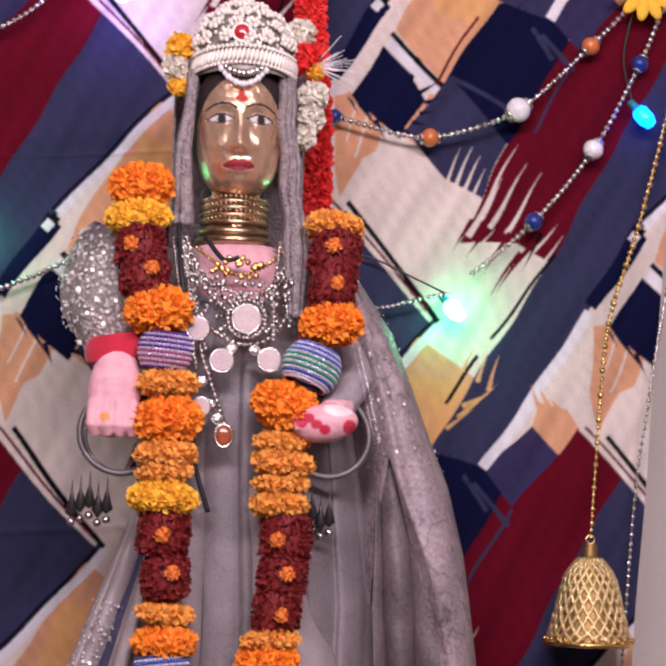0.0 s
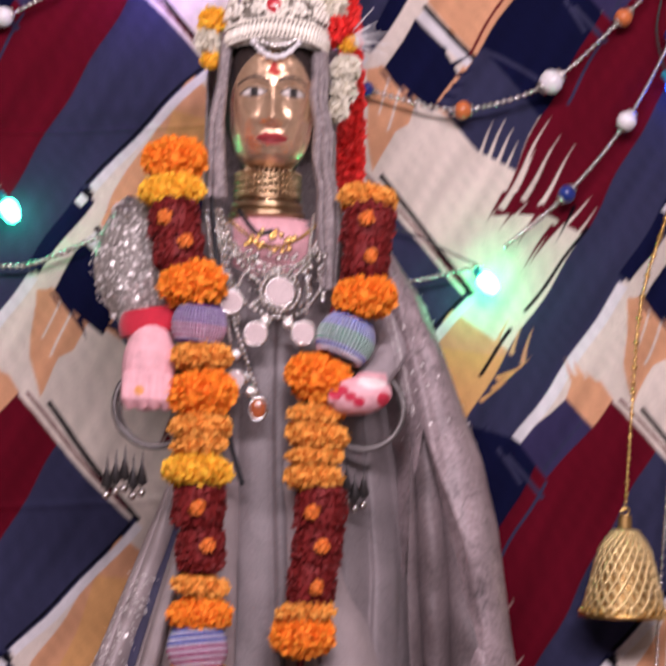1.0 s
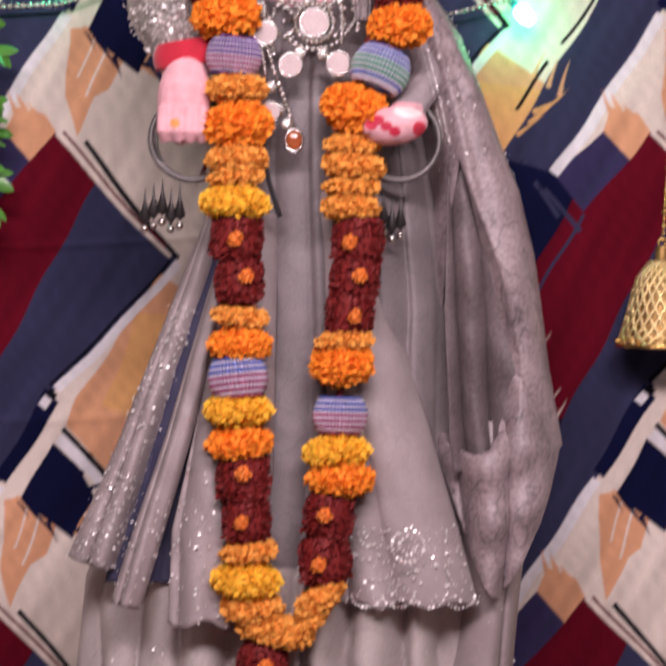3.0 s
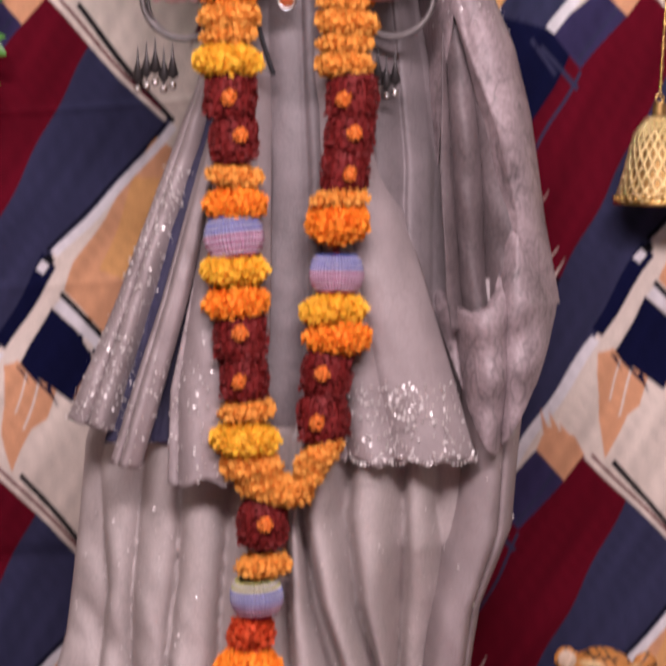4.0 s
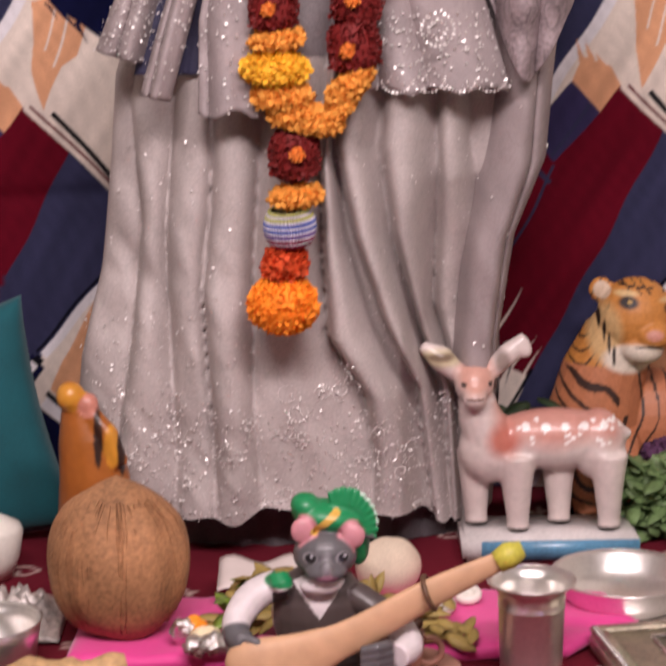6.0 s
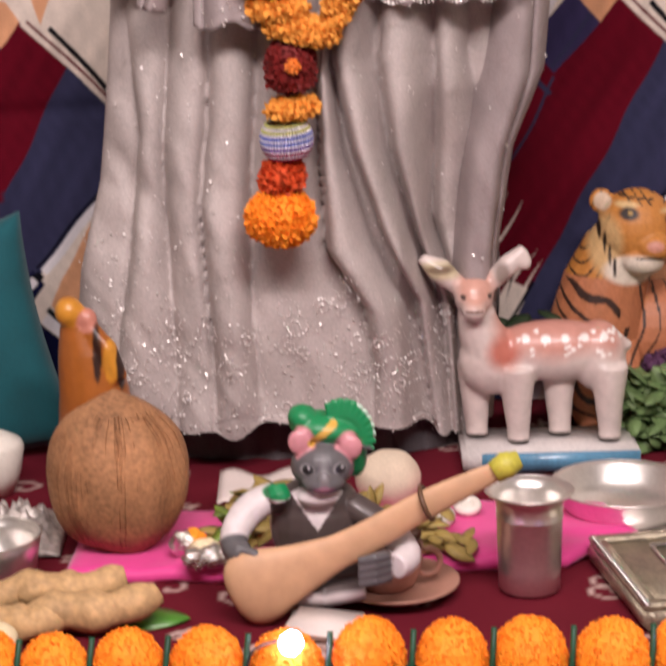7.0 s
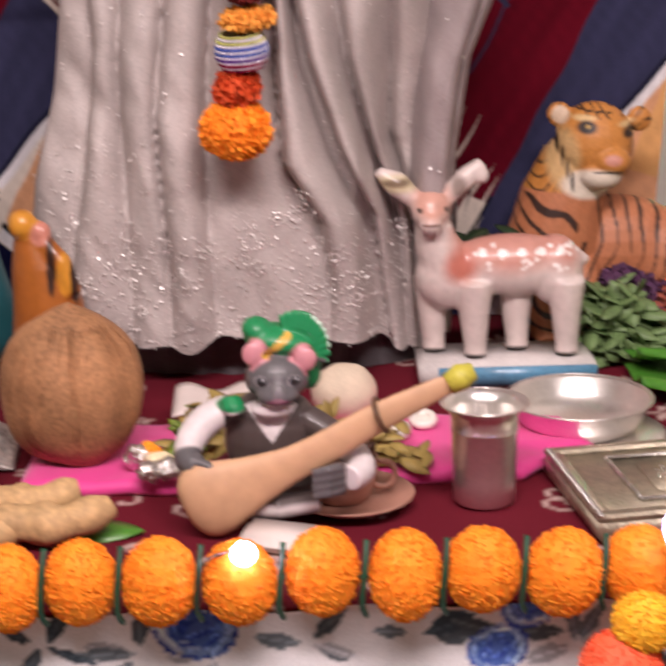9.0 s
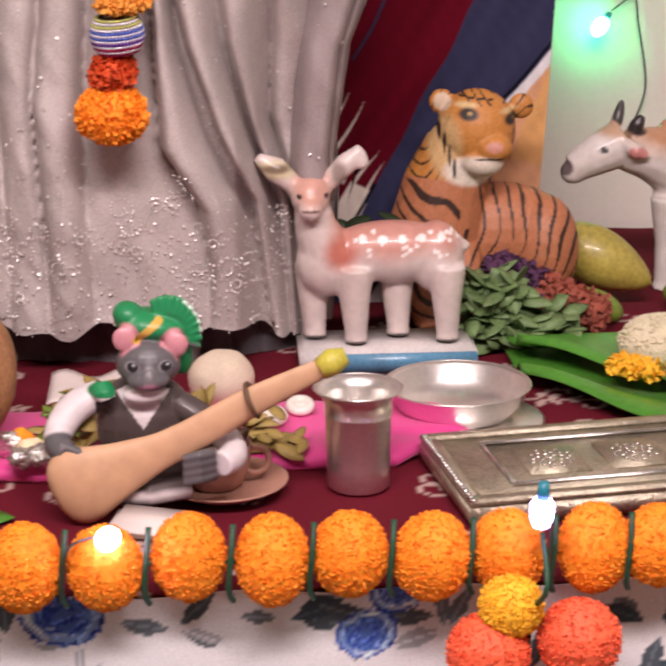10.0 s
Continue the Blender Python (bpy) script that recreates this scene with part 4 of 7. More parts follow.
def paint_idol(co):
    metal, pink = (0.90, 0.61, 0.40), (0.74, 0.40, 0.43)
    out = paint_base(co, metal, 0.85)
    x, y, z = co.T
    out[(z < 1.018)] = (0.34, 0.29, 0.30, 0)
    out[(z < 1.018) & (z > 0.95) & (abs(x - 0.05) < 0.034)] = (*pink, 0)
    out[(z < 0.918) & (y < -0.245) & (x < 0.0)] = (*pink, 0)
    out[(z < 0.876) & (y < -0.272) & (x > 0.08)] = (*pink, 0)
    fx, fz = (x - FACE_X) / 0.0385, (z - 1.112) / 0.054
    out[(z > 1.055) & ((fx ** 2 + fz ** 2 > 1.02) & (z > 1.10) | (y > -0.2035))] = (0.022, 0.012, 0.010, 0)
    out[(z > 1.018) & (z < 1.062)] = (0.42, 0.29, 0.17, 1.0)
    front = y < -0.20
    f = out[front]
    c = co[front]
    lx = c[:, 0] - FACE_X
    for s in (-1, 1):
        ex = FACE_X + 0.0175 * s
        dx = c[:, 0] - ex
        lid = np.clip(1 - (dx / 0.0115) ** 2, 0, 1)
        eye = (abs(dx) < 0.0112) & (c[:, 2] < 1.1262 + 0.0044 * lid) & (c[:, 2] > 1.1262 - 0.0030 * lid) & (c[:, 1] < -0.22)
        f[eye] = (0.66, 0.60, 0.56, 0)
        dab(f, c, (ex + 0.0008, -0.238, 1.1265), (0.0034, 1, 0.0040), (0.008, 0.006, 0.006))
        line = (abs(dx) < 0.0128) & (abs(c[:, 2] - (1.1268 + 0.0046 * lid)) < 0.0011) & (c[:, 1] < -0.215)
        f[line] = (0.02, 0.01, 0.008, 0)
        low = (abs(dx) < 0.0112) & (abs(c[:, 2] - (1.1260 - 0.0032 * lid)) < 0.0007) & (c[:, 1] < -0.215)
        f[low] = (0.05, 0.02, 0.015, 0)
        bend = np.clip(1 - ((dx + 0.001 * s) / 0.0150) ** 2, 0, 1)
        brow = (abs(dx) < 0.0142) & (abs(c[:, 2] - (1.1345 + 0.0062 * bend)) < 0.0015) & (c[:, 1] < -0.205)
        f[brow] = (0.03, 0.014, 0.010, 0)
    lipw = np.clip(1 - (lx / 0.0150) ** 2, 0, 1)
    up = (abs(lx) < 0.0150) & (c[:, 2] < 1.0842 + 0.0068 * lipw ** 0.7 - 0.0012 * np.exp(-(lx / 0.0022) ** 2)) & (c[:, 2] > 1.0842 - 0.0052 * lipw) & (c[:, 1] < -0.225)
    f[up] = (0.27, 0.010, 0.014, 0.0)
    f[up & (abs(c[:, 2] - 1.0838) < 0.0007)] = (0.05, 0.004, 0.004, 0)
    dab(f, c, (FACE_X + 0.0005, -0.24, 1.1450), (0.0055, 1, 0.0030), (0.45, 0.03, 0.02))
    dab(f, c, (FACE_X, -0.24, 1.1490), (0.0030, 1, 0.0045), (0.45, 0.03, 0.02))
    for px, pz in ((0.106, 0.853), (0.112, 0.857), (0.119, 0.852), (0.126, 0.848)):
        dab(f, c, (px, -0.30, pz), (0.0055, 0.02, 0.0045), (0.5, 0.015, 0.05))
    dab(f, c, (0.147, -0.30, 0.851), (0.006, 0.02, 0.006), (0.55, 0.03, 0.06))
    dab(f, c, (0.137, -0.30, 0.865), (0.012, 0.02, 0.006), (0.80, 0.70, 0.68))
    dab(f, c, (-0.060, -0.285, 0.853), (0.004, 0.02, 0.004), (0.70, 0.30, 0.08))
    out[front] = f
    return out


fused("idol", bm, 0.0013, paint_idol, M_IDOL, "standing festival idol with a polished metal face and pink hands", "idol", smooth=5)

# neck rings
neck = thing("neck_ornament", "stack of gilt rings round the neck of the idol", "necklace", (0.048, -0.19, 1.02))
for k, (z, r, s) in enumerate(((1.0235, 0.0310, 0.0038), (1.031, 0.0290, 0.0040), (1.0395, 0.0278, 0.0024), (1.0460, 0.0276, 0.0024), (1.0525, 0.0276, 0.0024), (1.0585, 0.0276, 0.0024))):
    bm = bmesh.new()
    torus(bm, (0.046, -0.19, z), r, s, rot(4, 0, 0))
    if k > 1:
        for i in range(40):
            a = 6.283 * i / 40
            ball(bm, (0.046 + (r + 0.0018) * math.cos(a), -0.19 + (r + 0.0018) * math.sin(a), z - 0.07 * (r * math.sin(a))), 0.0019, seg=6, rings=4)
    wpart("ring", bm, M_BRONZE, neck)

# ---- crown ----
crown = thing("crown", "cream stone and pearl crown with a red stone", "crown", (0.05, -0.197, 1.17))
CROWN = [(0.0455, 1.170), (0.0470, 1.183), (0.0465, 1.195), (0.0425, 1.210), (0.034, 1.224), (0.022, 1.234), (0.010, 1.240), (0.002, 1.242)]
CX, CY = 0.0490, -0.200


def on_crown(t, a, lift=0.0):
    """A place on the crown: t from rim to top, a round it."""
    q = t * (len(CROWN) - 1)
    i = min(int(q), len(CROWN) - 2)
    r = CROWN[i][0] + (CROWN[i + 1][0] - CROWN[i][0]) * (q - i) + lift
    z = CROWN[i][1] + (CROWN[i + 1][1] - CROWN[i][1]) * (q - i) + lift * t
    return Vector((CX + r * math.cos(a), CY + r * math.sin(a), z))


bm = bmesh.new()
lathe(bm, [(r - 0.002, z - 1.172) for r, z in CROWN], 40, (CX, CY, 1.172))
wpart("cap", bm, mat("grey_crown_base", (0.30, 0.27, 0.23), 0.5, 0.4, 0.3, 80, 400, 0.4), crown)
rng = random.Random(3)
bm = bmesh.new()
for k in range(620):
    q = rng.uniform(0.0011, 0.0026)
    ball(bm, on_crown(rng.uniform(0.2, 1.0) ** 0.9, rng.uniform(0, 6.283), 0.0006), (q, q, q * rng.uniform(0.7, 1.3)), seg=6, rings=4)
tagged(wpart("stones", bm, M_PEARL, crown), kind="stuff")
for t, n in ((0.34, 15), (0.47, 13), (0.60, 10), (0.74, 7), (0.88, 4)):
    for i in range(n):
        a = 6.283 * (i + 0.5 * rng.random()) / n
        c = on_crown(t, a, 0.0022)
        d = (c - Vector((CX, CY, 1.185))).normalized()
        u = d.orthogonal().normalized()
        v = d.cross(u)
        bm = bmesh.new()
        ball(bm, c + d * 0.0015, 0.0022, seg=7, rings=5)
        for p in range(6):
            b = p * 1.0472
            o = u * math.cos(b) + v * math.sin(b)
            ball(bm, c + o * 0.0048, 0.0026, seg=7, rings=5)
        wpart("stone_flower", bm, M_PEARL, crown)
for row, (z, r, size, n) in enumerate(((1.1720, 0.0470, (0.0020, 0.0020, 0.0020), 72), (1.1790, 0.0480, (0.0021, 0.0022, 0.0062), 74), (1.1870, 0.0482, (0.0021, 0.0021, 0.0021), 72))):
    bm = bmesh.new()
    for i in range(n):
        a = 6.283 * i / n
        ball(bm, (CX + r * math.cos(a), CY + r * math.sin(a), z + 0.005 * max(0, -math.sin(a)) ** 2), size, rot(0, 12, 0) if row == 1 else None, seg=8, rings=6)
    wpart("bead_row", bm, M_PEARL, crown)
bm = bmesh.new()
ball(bm, (0.0455, -0.2455, 1.2040), (0.0076, 0.004, 0.0076))
wpart("red_stone", bm, M_RUBY, crown)
bm = bmesh.new()
torus(bm, (0.0455, -0.2450, 1.2040), 0.0086, 0.0016, rot(78, 0, 0), 24)
wpart("setting", bm, M_PEARL, crown)
for k in range(13):
    u = (k - 6) / 6
    bm = bmesh.new()
    ball(bm, (0.048 + 0.0200 * u, -0.2465 + 0.006 * u * u, 1.1570 + 0.0145 * u * u), 0.0024 if k % 2 else 0.0032, seg=10, rings=6)
    wpart("pearl", bm, M_WHITEBEAD, crown)
for k in range(9):
    u = (k - 4) / 4
    bm = bmesh.new()
    ball(bm, (0.048 + 0.016 * u, -0.2475 + 0.005 * u * u, 1.1670 + 0.006 * u * u), (0.0028, 0.002, 0.0036), seg=8, rings=6)
    wpart("brow_setting", bm, M_SILVER, crown)

M_WHITEPETAL = mat("white_petal", (0.74, 0.70, 0.58), 0.7, 0, 0.2, rand=0.4)
hair_flowers = thing("hair_flowers", "small yellow, white and red cloth flowers beside the crown", "flowers", (0.1, -0.2, 1.13))
for x, z, r, m, nm in ((-0.008, 1.197, 0.012, M_YELLOW, "yellow_flower"), (-0.012, 1.178, 0.011, M_WHITEPETAL, "white_flower"), (-0.010, 1.162, 0.008, M_YELLOW, "yellow_flower"),
                       (0.100, 1.215, 0.012, M_WHITEPETAL, "white_flower"), (0.106, 1.194, 0.013, M_RED, "red_flower"), (0.115, 1.183, 0.008, M_YELLOW, "yellow_flower"),
                       (0.113, 1.158, 0.012, M_WHITEPETAL, "white_flower"), (0.112, 1.138, 0.011, M_WHITEPETAL, "white_flower"), (0.106, 1.120, 0.010, M_WHITEPETAL, "white_flower")):
    me = flower_mesh(nm, 190, r, r, r * 0.42, m, seed=int(z * 1000))
    ob = link(nm, me, None, "", at=Matrix.Translation((x, -0.205, z)))
    under(ob, hair_flowers)
bm = bmesh.new()
for k in range(16):
    a = rng.uniform(-0.7, 0.9)
    l = rng.uniform(0.02, 0.042)
    tube(bm, [(0.112, -0.21, 1.185), (0.112 + l * math.cos(a), -0.215, 1.185 + l * math.sin(a))], [0.0006, 0.0003], 4)
wpart("stamens", bm, M_WHITEBEAD, hair_flowers, "fine pale stamens")

veil = thing("lace_veil", "grey lace veil hanging from the crown of the idol", "veil", (0.05, -0.2, 1.0))
thick(wpart("strip", hanging([(1.19, 0.000), (1.14, -0.003), (1.10, -0.010), (1.03, -0.010), (1.0, -0.006)], [(1.19, 0.010), (1.13, 0.006), (1.10, 0.004), (1.03, 0.009), (1.0, 0.012)], 1.185, lambda u: 1.030, [(1.2, -0.214), (1.1, -0.232), (1.0, -0.242)], 2.0, 0.008, 0.3, n=30, m=60, edge=0.01, rough=0.004), M_LACE, veil), 0.002)
thick(wpart("strip", hanging([(1.19, 0.079), (1.15, 0.082), (1.13, 0.080), (1.10, 0.085), (1.07, 0.084), (1.04, 0.090), (1.01, 0.089), (0.97, 0.094)], [(1.19, 0.094), (1.15, 0.098), (1.12, 0.097), (1.09, 0.104), (1.06, 0.103), (1.03, 0.110), (1.0, 0.112), (0.97, 0.108)], 1.185, lambda u: 0.948, [(1.2, -0.214), (1.1, -0.238), (1.0, -0.25), (0.97, -0.262)], 3.0, 0.008, 1.3, n=36, m=80, edge=0.01, rough=0.005), M_LACE, veil), 0.002)
bm = bmesh.new()
grid(bm, [[Vector((0.048 + 0.060 * math.cos(math.pi * i / 24), -0.165 + 0.055 * math.sin(math.pi * i / 24), z)) for i in range(25)] for z in np.linspace(1.19, 1.0, 12)])
thick(wpart("back", bm, M_LACE, veil), 0.002)

# ---- sequined sleeve ----
sleeve = thing("sleeve", "puffed silver sequined sleeve of the dress", "sleeve", (-0.06, -0.2, 0.92))
bm = bmesh.new()
rows = []
for j in range(26):
    t = j / 25
    z = 1.030 - 0.122 * t
    r = 0.027 + 0.018 * math.sin(math.pi * min(1, t * 1.05)) ** 0.7 - 0.006 * t
    cx = -0.054 - 0.012 * math.sin(math.pi * t) + 0.004 * t
    rows.append([Vector((cx + r * math.cos(a) * (1 + 0.05 * math.sin(7 * a + 5 * t)), -0.205 - 0.02 * t + 0.9 * r * math.sin(a), z + 0.006 * math.sin(3 * a))) for a in [6.283 * i / 40 for i in range(40)]])
vs = grid(bm, rows, True)
cap(bm, vs[0][::-1])
cap(bm, vs[-1])
wpart("puff", bm, M_SEQUIN_CLOTH, sleeve)
bm = bmesh.new()
rows = []
for j in range(10):
    t = j / 9
    r = 0.026 + 0.003 * math.sin(3.14 * t)
    rows.append([Vector((-0.052 + r * math.cos(a), -0.262 + 0.018 * math.sin(a), 0.926 - 0.022 * t + 0.004 * math.cos(a))) for a in [6.283 * i / 24 for i in range(24)]])
vs = grid(bm, rows, True)
cap(bm, vs[0][::-1])
cap(bm, vs[-1])
wpart("cuff", bm, M_REDCLOTH, sleeve, "crimson velvet cuff")


def flecks(name, parent, places, size, seed, material=M_SEQUIN):
    """Loose glitter: tiny tilted plates at the given places."""
    r = random.Random(seed)
    g = bmesh.new()
    for p, nrm in places:
        d = (Vector(nrm) + Vector((r.uniform(-0.6, 0.6), r.uniform(-0.6, 0.6), r.uniform(-0.6, 0.6)))).normalized()
        s = d.orthogonal().normalized()
        t = d.cross(s)
        q = size * r.uniform(0.5, 1.2)
        o = Vector(p) + Vector(nrm).normalized() * 0.0012
        g.faces.new([g.verts.new(o + v * q) for v in (s, t, -s, -t)])
    ob2 = wpart(name, g, material, parent, "silver sequins", smooth=False)
    return tagged(ob2, kind="stuff")


def over(ob, n, seed, keep, yoff=0.0):
    """Random places on the camera-facing faces of a mesh, where keep(place) holds."""
    r = random.Random(seed)
    faces = [(f.center.copy(), f.normal.copy(), f.area) for f in ob.data.polygons if f.normal.length and keep(f.center)]
    out = []
    for c, nrm, a in r.choices(faces, [f[2] for f in faces], k=n):
        nn = nrm if nrm.y < 0 else -nrm
        out.append((c + Vector((r.uniform(-0.003, 0.003), -0.0012 + yoff, r.uniform(-0.003, 0.003))), nn))
    return out


puff = [o for o in sleeve.children if o.name.startswith("puff")][0]
flecks("glitter", sleeve, over(puff, 1500, 1, lambda c: c.y < -0.19), 0.0021, 2)
skirt = [o for o in dress.children if o.name.startswith("skirt")][0]
flecks("glitter", dress, over(skirt, 1300, 3, lambda c: c.y < -0.16 and c.z < 0.15) + over(skirt, 420, 4, lambda c: c.y < -0.16 and 0.15 < c.z < 0.40)
       + over(skirt, 160, 14, lambda c: c.y < -0.16 and 0.12 < c.z < 0.24 and c.x < -0.07), 0.0013, 5)
panels = sorted((o for o in dress.children if o.name.startswith("overskirt")), key=lambda o: o.name)
flecks("glitter", dress, over(panels[0], 620, 6, lambda c: c.z < 0.70, -0.001) + over(panels[1], 90, 16, lambda c: c.z < 0.53, -0.001) + over(panels[2], 160, 17, lambda c: c.z < 0.56, -0.001), 0.0015, 7)
flecks("glitter", dress, over(panels[3], 260, 8, lambda c: c.z < 0.51, -0.001), 0.0016, 9)
sp = [o for o in shawl.children if o.name.startswith("panel")]
edge_pts = [Vector((float(tab(z, [(0.98, 0.140), (0.895, 0.163), (0.80, 0.184), (0.73, 0.214), (0.65, 0.222), (0.58, 0.212)])), float(tab(z, [(1.0, -0.25), (0.9, -0.262), (0.8, -0.278), (0.58, -0.285)])), float(z))) for z in np.linspace(0.98, 0.84, 150)]
flecks("embroidered_edge", shawl, [(p + Vector((0.003 * math.sin(i * 2.1), 0, 0)), (0, -1, 0.2)) for i, p in enumerate(edge_pts)], 0.0008, 33)
flecks("glitter", shawl, over(sp[0], 160, 10, lambda c: c.z > 0.82, -0.001) + over(sp[1], 60, 12, lambda c: True, -0.001), 0.0016, 11)


def emblem(parent, c, r, n, seed):
    """A round embroidered flower of sequins."""
    places = []
    for ring, k in ((1.0, n), (0.55, n // 2)):
        for i in range(k):
            a = 6.283 * i / k
            places.append(((c[0] + r * ring * math.cos(a), c[1], c[2] + r * ring * math.sin(a)), (0, -1, 0)))
    flecks("sequin_flower", parent, places, 0.0018, seed)


emblem(dress, (0.145, -0.285, 0.495), 0.014, 22, 21)
SKIN = coords(skirt.data)
rng = random.Random(77)
curls = []
for k in range(34):
    cx, cz = rng.uniform(-0.165, 0.185), rng.choice((rng.uniform(0.065, 0.14), rng.uniform(0.065, 0.12), rng.uniform(0.14, 0.2)))
    r0, a0, way = rng.uniform(0.006, 0.014), rng.uniform(0, 6.28), rng.choice((-1, 1))
    for i in range(20):
        a = a0 + way * i * 0.42
        x, z = cx + r0 * (1 - i / 26) * math.cos(a), cz + r0 * (1 - i / 26) * math.sin(a)
        near = (abs(SKIN[:, 0] - x) < 0.004) & (abs(SKIN[:, 2] - z) < 0.004)
        if near.any():
            curls.append(((x, float(SKIN[near, 1].min()) - 0.001, z), (0, -1, 0.1)))
flecks("sequin_scroll", dress, curls, 0.0011, 78)
for x in (0.110, 0.137, 0.164, 0.190):
    flecks("sequin_scallop", dress, [((x + 0.013 * math.cos(3.14 + 3.14 * i / 12), -0.287, 0.452 + 0.010 * math.sin(3.14 + 3.14 * i / 12)), (0, -1, 0)) for i in range(13)], 0.0016, int(x * 1000))

# ---- jewellery ----
def strand(name, label, path, bead, material, big=(), every=None, category="necklace", extra=None):
    """A string of small beads along a path; big: (place along it 0..1, radius, material, name)."""
    pts = smooth_path(path, 240)
    ob = thing(name, label, category, tuple(pts[len(pts) // 2]))
    g = bmesh.new()
    gone = 0.0
    run = 0.0
    step = bead * (every or 2.0)
    tube(g, pts[::6], bead * 0.3, 5)
    for a, b in zip(pts, pts[1:]):
        run += (b - a).length
        if run - gone >= step:
            gone = run
            if all((b - pts[int(u * 239)]).length > r * 0.95 for u, r, _, _ in big):
                ball(g, b, bead, seg=8, rings=5)
    wpart("bead_string", g, material, ob)
    for u, r, m, nm in big:
        i = int(u * (len(pts) - 1))
        g = bmesh.new()
        d = (pts[min(i + 1, 239)] - pts[max(i - 1, 0)]).normalized()
        q = d.to_track_quat("Z", "Y").to_matrix()
        ball(g, pts[i], (r, r, r * 0.92), q, 18, 12)
        wpart(nm, g, m, ob)
        for s in (-1, 1):
            g = bmesh.new()
            torus(g, pts[i] + d * s * r * 0.92, r * 0.55, r * 0.16, q, 16, ring=6)
            wpart("bead_cap", g, M_SILVER, ob)
    return ob


def disc(name, label, c, r, material, thickness=0.0018, rim=M_SILVER):
    ob = thing(name, label, "pendant", c)
    g = bmesh.new()
    lathe(g, [(0.0, -thickness), (r, -thickness), (r, thickness * 0.4), (r * 0.9, thickness), (0.0, thickness)], 24, c, turn=rot(90, 0, 0))
    wpart("plate", g, material, ob, smooth=False)
    g = bmesh.new()
    torus(g, c, r, 0.0012, rot(90, 0, 0), 24, ring=6)
    wpart("rim", g, rim, ob)
    return ob


M_COIN = mat("pinkish_silver_coin", (0.50, 0.405, 0.395), 0.5, 0.15, 0.12, 60, 400, 0.3)
strand("necklace", "fine gold bead necklace close to the neck", [(0.010, -0.235, 1.012), (0.030, -0.248, 0.995), (0.050, -0.252, 0.985), (0.072, -0.25, 0.993), (0.088, -0.238, 1.008)], 0.0020, M_GOLD)
for k, (dx, low) in enumerate(((0.0, 0.968), (0.004, 0.957), (-0.002, 0.948))):
    strand("necklace", "silver chain necklace in several rows", [(-0.002 + dx, -0.238, 1.022), (0.014 + dx, -0.250, 0.985), (0.050, -0.258, low), (0.082 - dx, -0.252, 0.975), (0.098 - dx, -0.238, 1.0)], 0.0022 + 0.0004 * k, M_SILVER)
strand("necklace", "long silver chain with flat coins", [(-0.004, -0.24, 1.03), (0.010, -0.256, 0.96), (0.020, -0.262, 0.915), (0.036, -0.264, 0.870), (0.042, -0.266, 0.852)], 0.0023, M_SILVER)
strand("necklace", "silver chain with coins at the chest", [(0.002, -0.245, 1.0), (0.020, -0.262, 0.945), (0.042, -0.266, 0.926), (0.060, -0.267, 0.922), (0.080, -0.262, 0.930), (0.100, -0.25, 0.960)], 0.0026, M_SILVER)
for k, (x0, zl) in enumerate(((-0.006, 0.900), (0.002, 0.915), (0.090, 0.925))):
    strand("necklace", "silver bead chain hanging down the chest", [(x0 - 0.003, -0.240, 1.020), (x0 + 0.004 - 0.012 * (k == 2), -0.256, 0.975), (x0 + 0.014 - 0.022 * (k == 2), -0.265, 0.945), (x0 + 0.022 - 0.030 * (k == 2), -0.267, zl)], 0.0020, M_SILVER)
for x, z in ((0.021, 0.888), (0.029, 0.868), (0.036, 0.856), (0.046, 0.918), (0.066, 0.917)):
    g = bmesh.new()
    for a in (0, 60, 120):
        ball(g, (x, -0.269, z), (0.0070, 0.0014, 0.0016), rot(0, a, 0), 8, 6)
    torus(g, (x, -0.269, z), 0.0042, 0.0010, rot(90, 0, 0), 16, ring=5)
    solo("silver_star", g, M_SILVER, "openwork silver star link of a chain", "pendant", group="star links")
for x, z, r in ((0.016, 0.934, 0.0100), (0.038, 0.907, 0.0100), (0.079, 0.909, 0.0100), (0.021, 0.866, 0.0085)):
    disc("coin_pendant", "flat round pinkish silver coin on a chain", (x, -0.270, z), r, M_COIN)
medallion = disc("medallion", "round silver medallion with a rosy centre", (0.058, -0.270, 0.944), 0.0125, M_COIN)
for i in range(26):
    a = 6.283 * i / 26
    g = bmesh.new()
    ball(g, (0.058 + 0.0165 * math.cos(a), -0.269, 0.944 + 0.0165 * math.sin(a)), 0.0023, seg=7, rings=5)
    wpart("bead", g, M_SILVER, medallion)
pend = thing("pendant", "oval brown stone pendant in a silver setting", "pendant", (0.042, -0.268, 0.842))
g = bmesh.new()
ball(g, (0.042, -0.270, 0.842), (0.0070, 0.003, 0.0090))
wpart("stone", g, M_AMBER, pend)
g = bmesh.new()
torus(g, (0.042, -0.269, 0.842), 0.0088, 0.0016, rot(90, 0, 0) @ Matrix.Diagonal((0.85, 1.1, 1)), 24, ring=6)
wpart("setting", g, M_SILVER, pend)
rng = random.Random(8)
g = bmesh.new()
for k in range(170):
    x = rng.uniform(0.0, 0.1)
    low = 0.928 + 7.0 * (x - 0.055) ** 2
    z = rng.uniform(low, low + 0.05)
    q = rng.uniform(0.0012, 0.0030)
    ball(g, (x, -0.256 - 0.006 * rng.random(), z), (q, q * 0.6, q), seg=6, rings=4)
ob = solo("filigree_collar", g, M_SILVER, "silver filigree collar of small studs on the chest", "necklace")
g = bmesh.new()
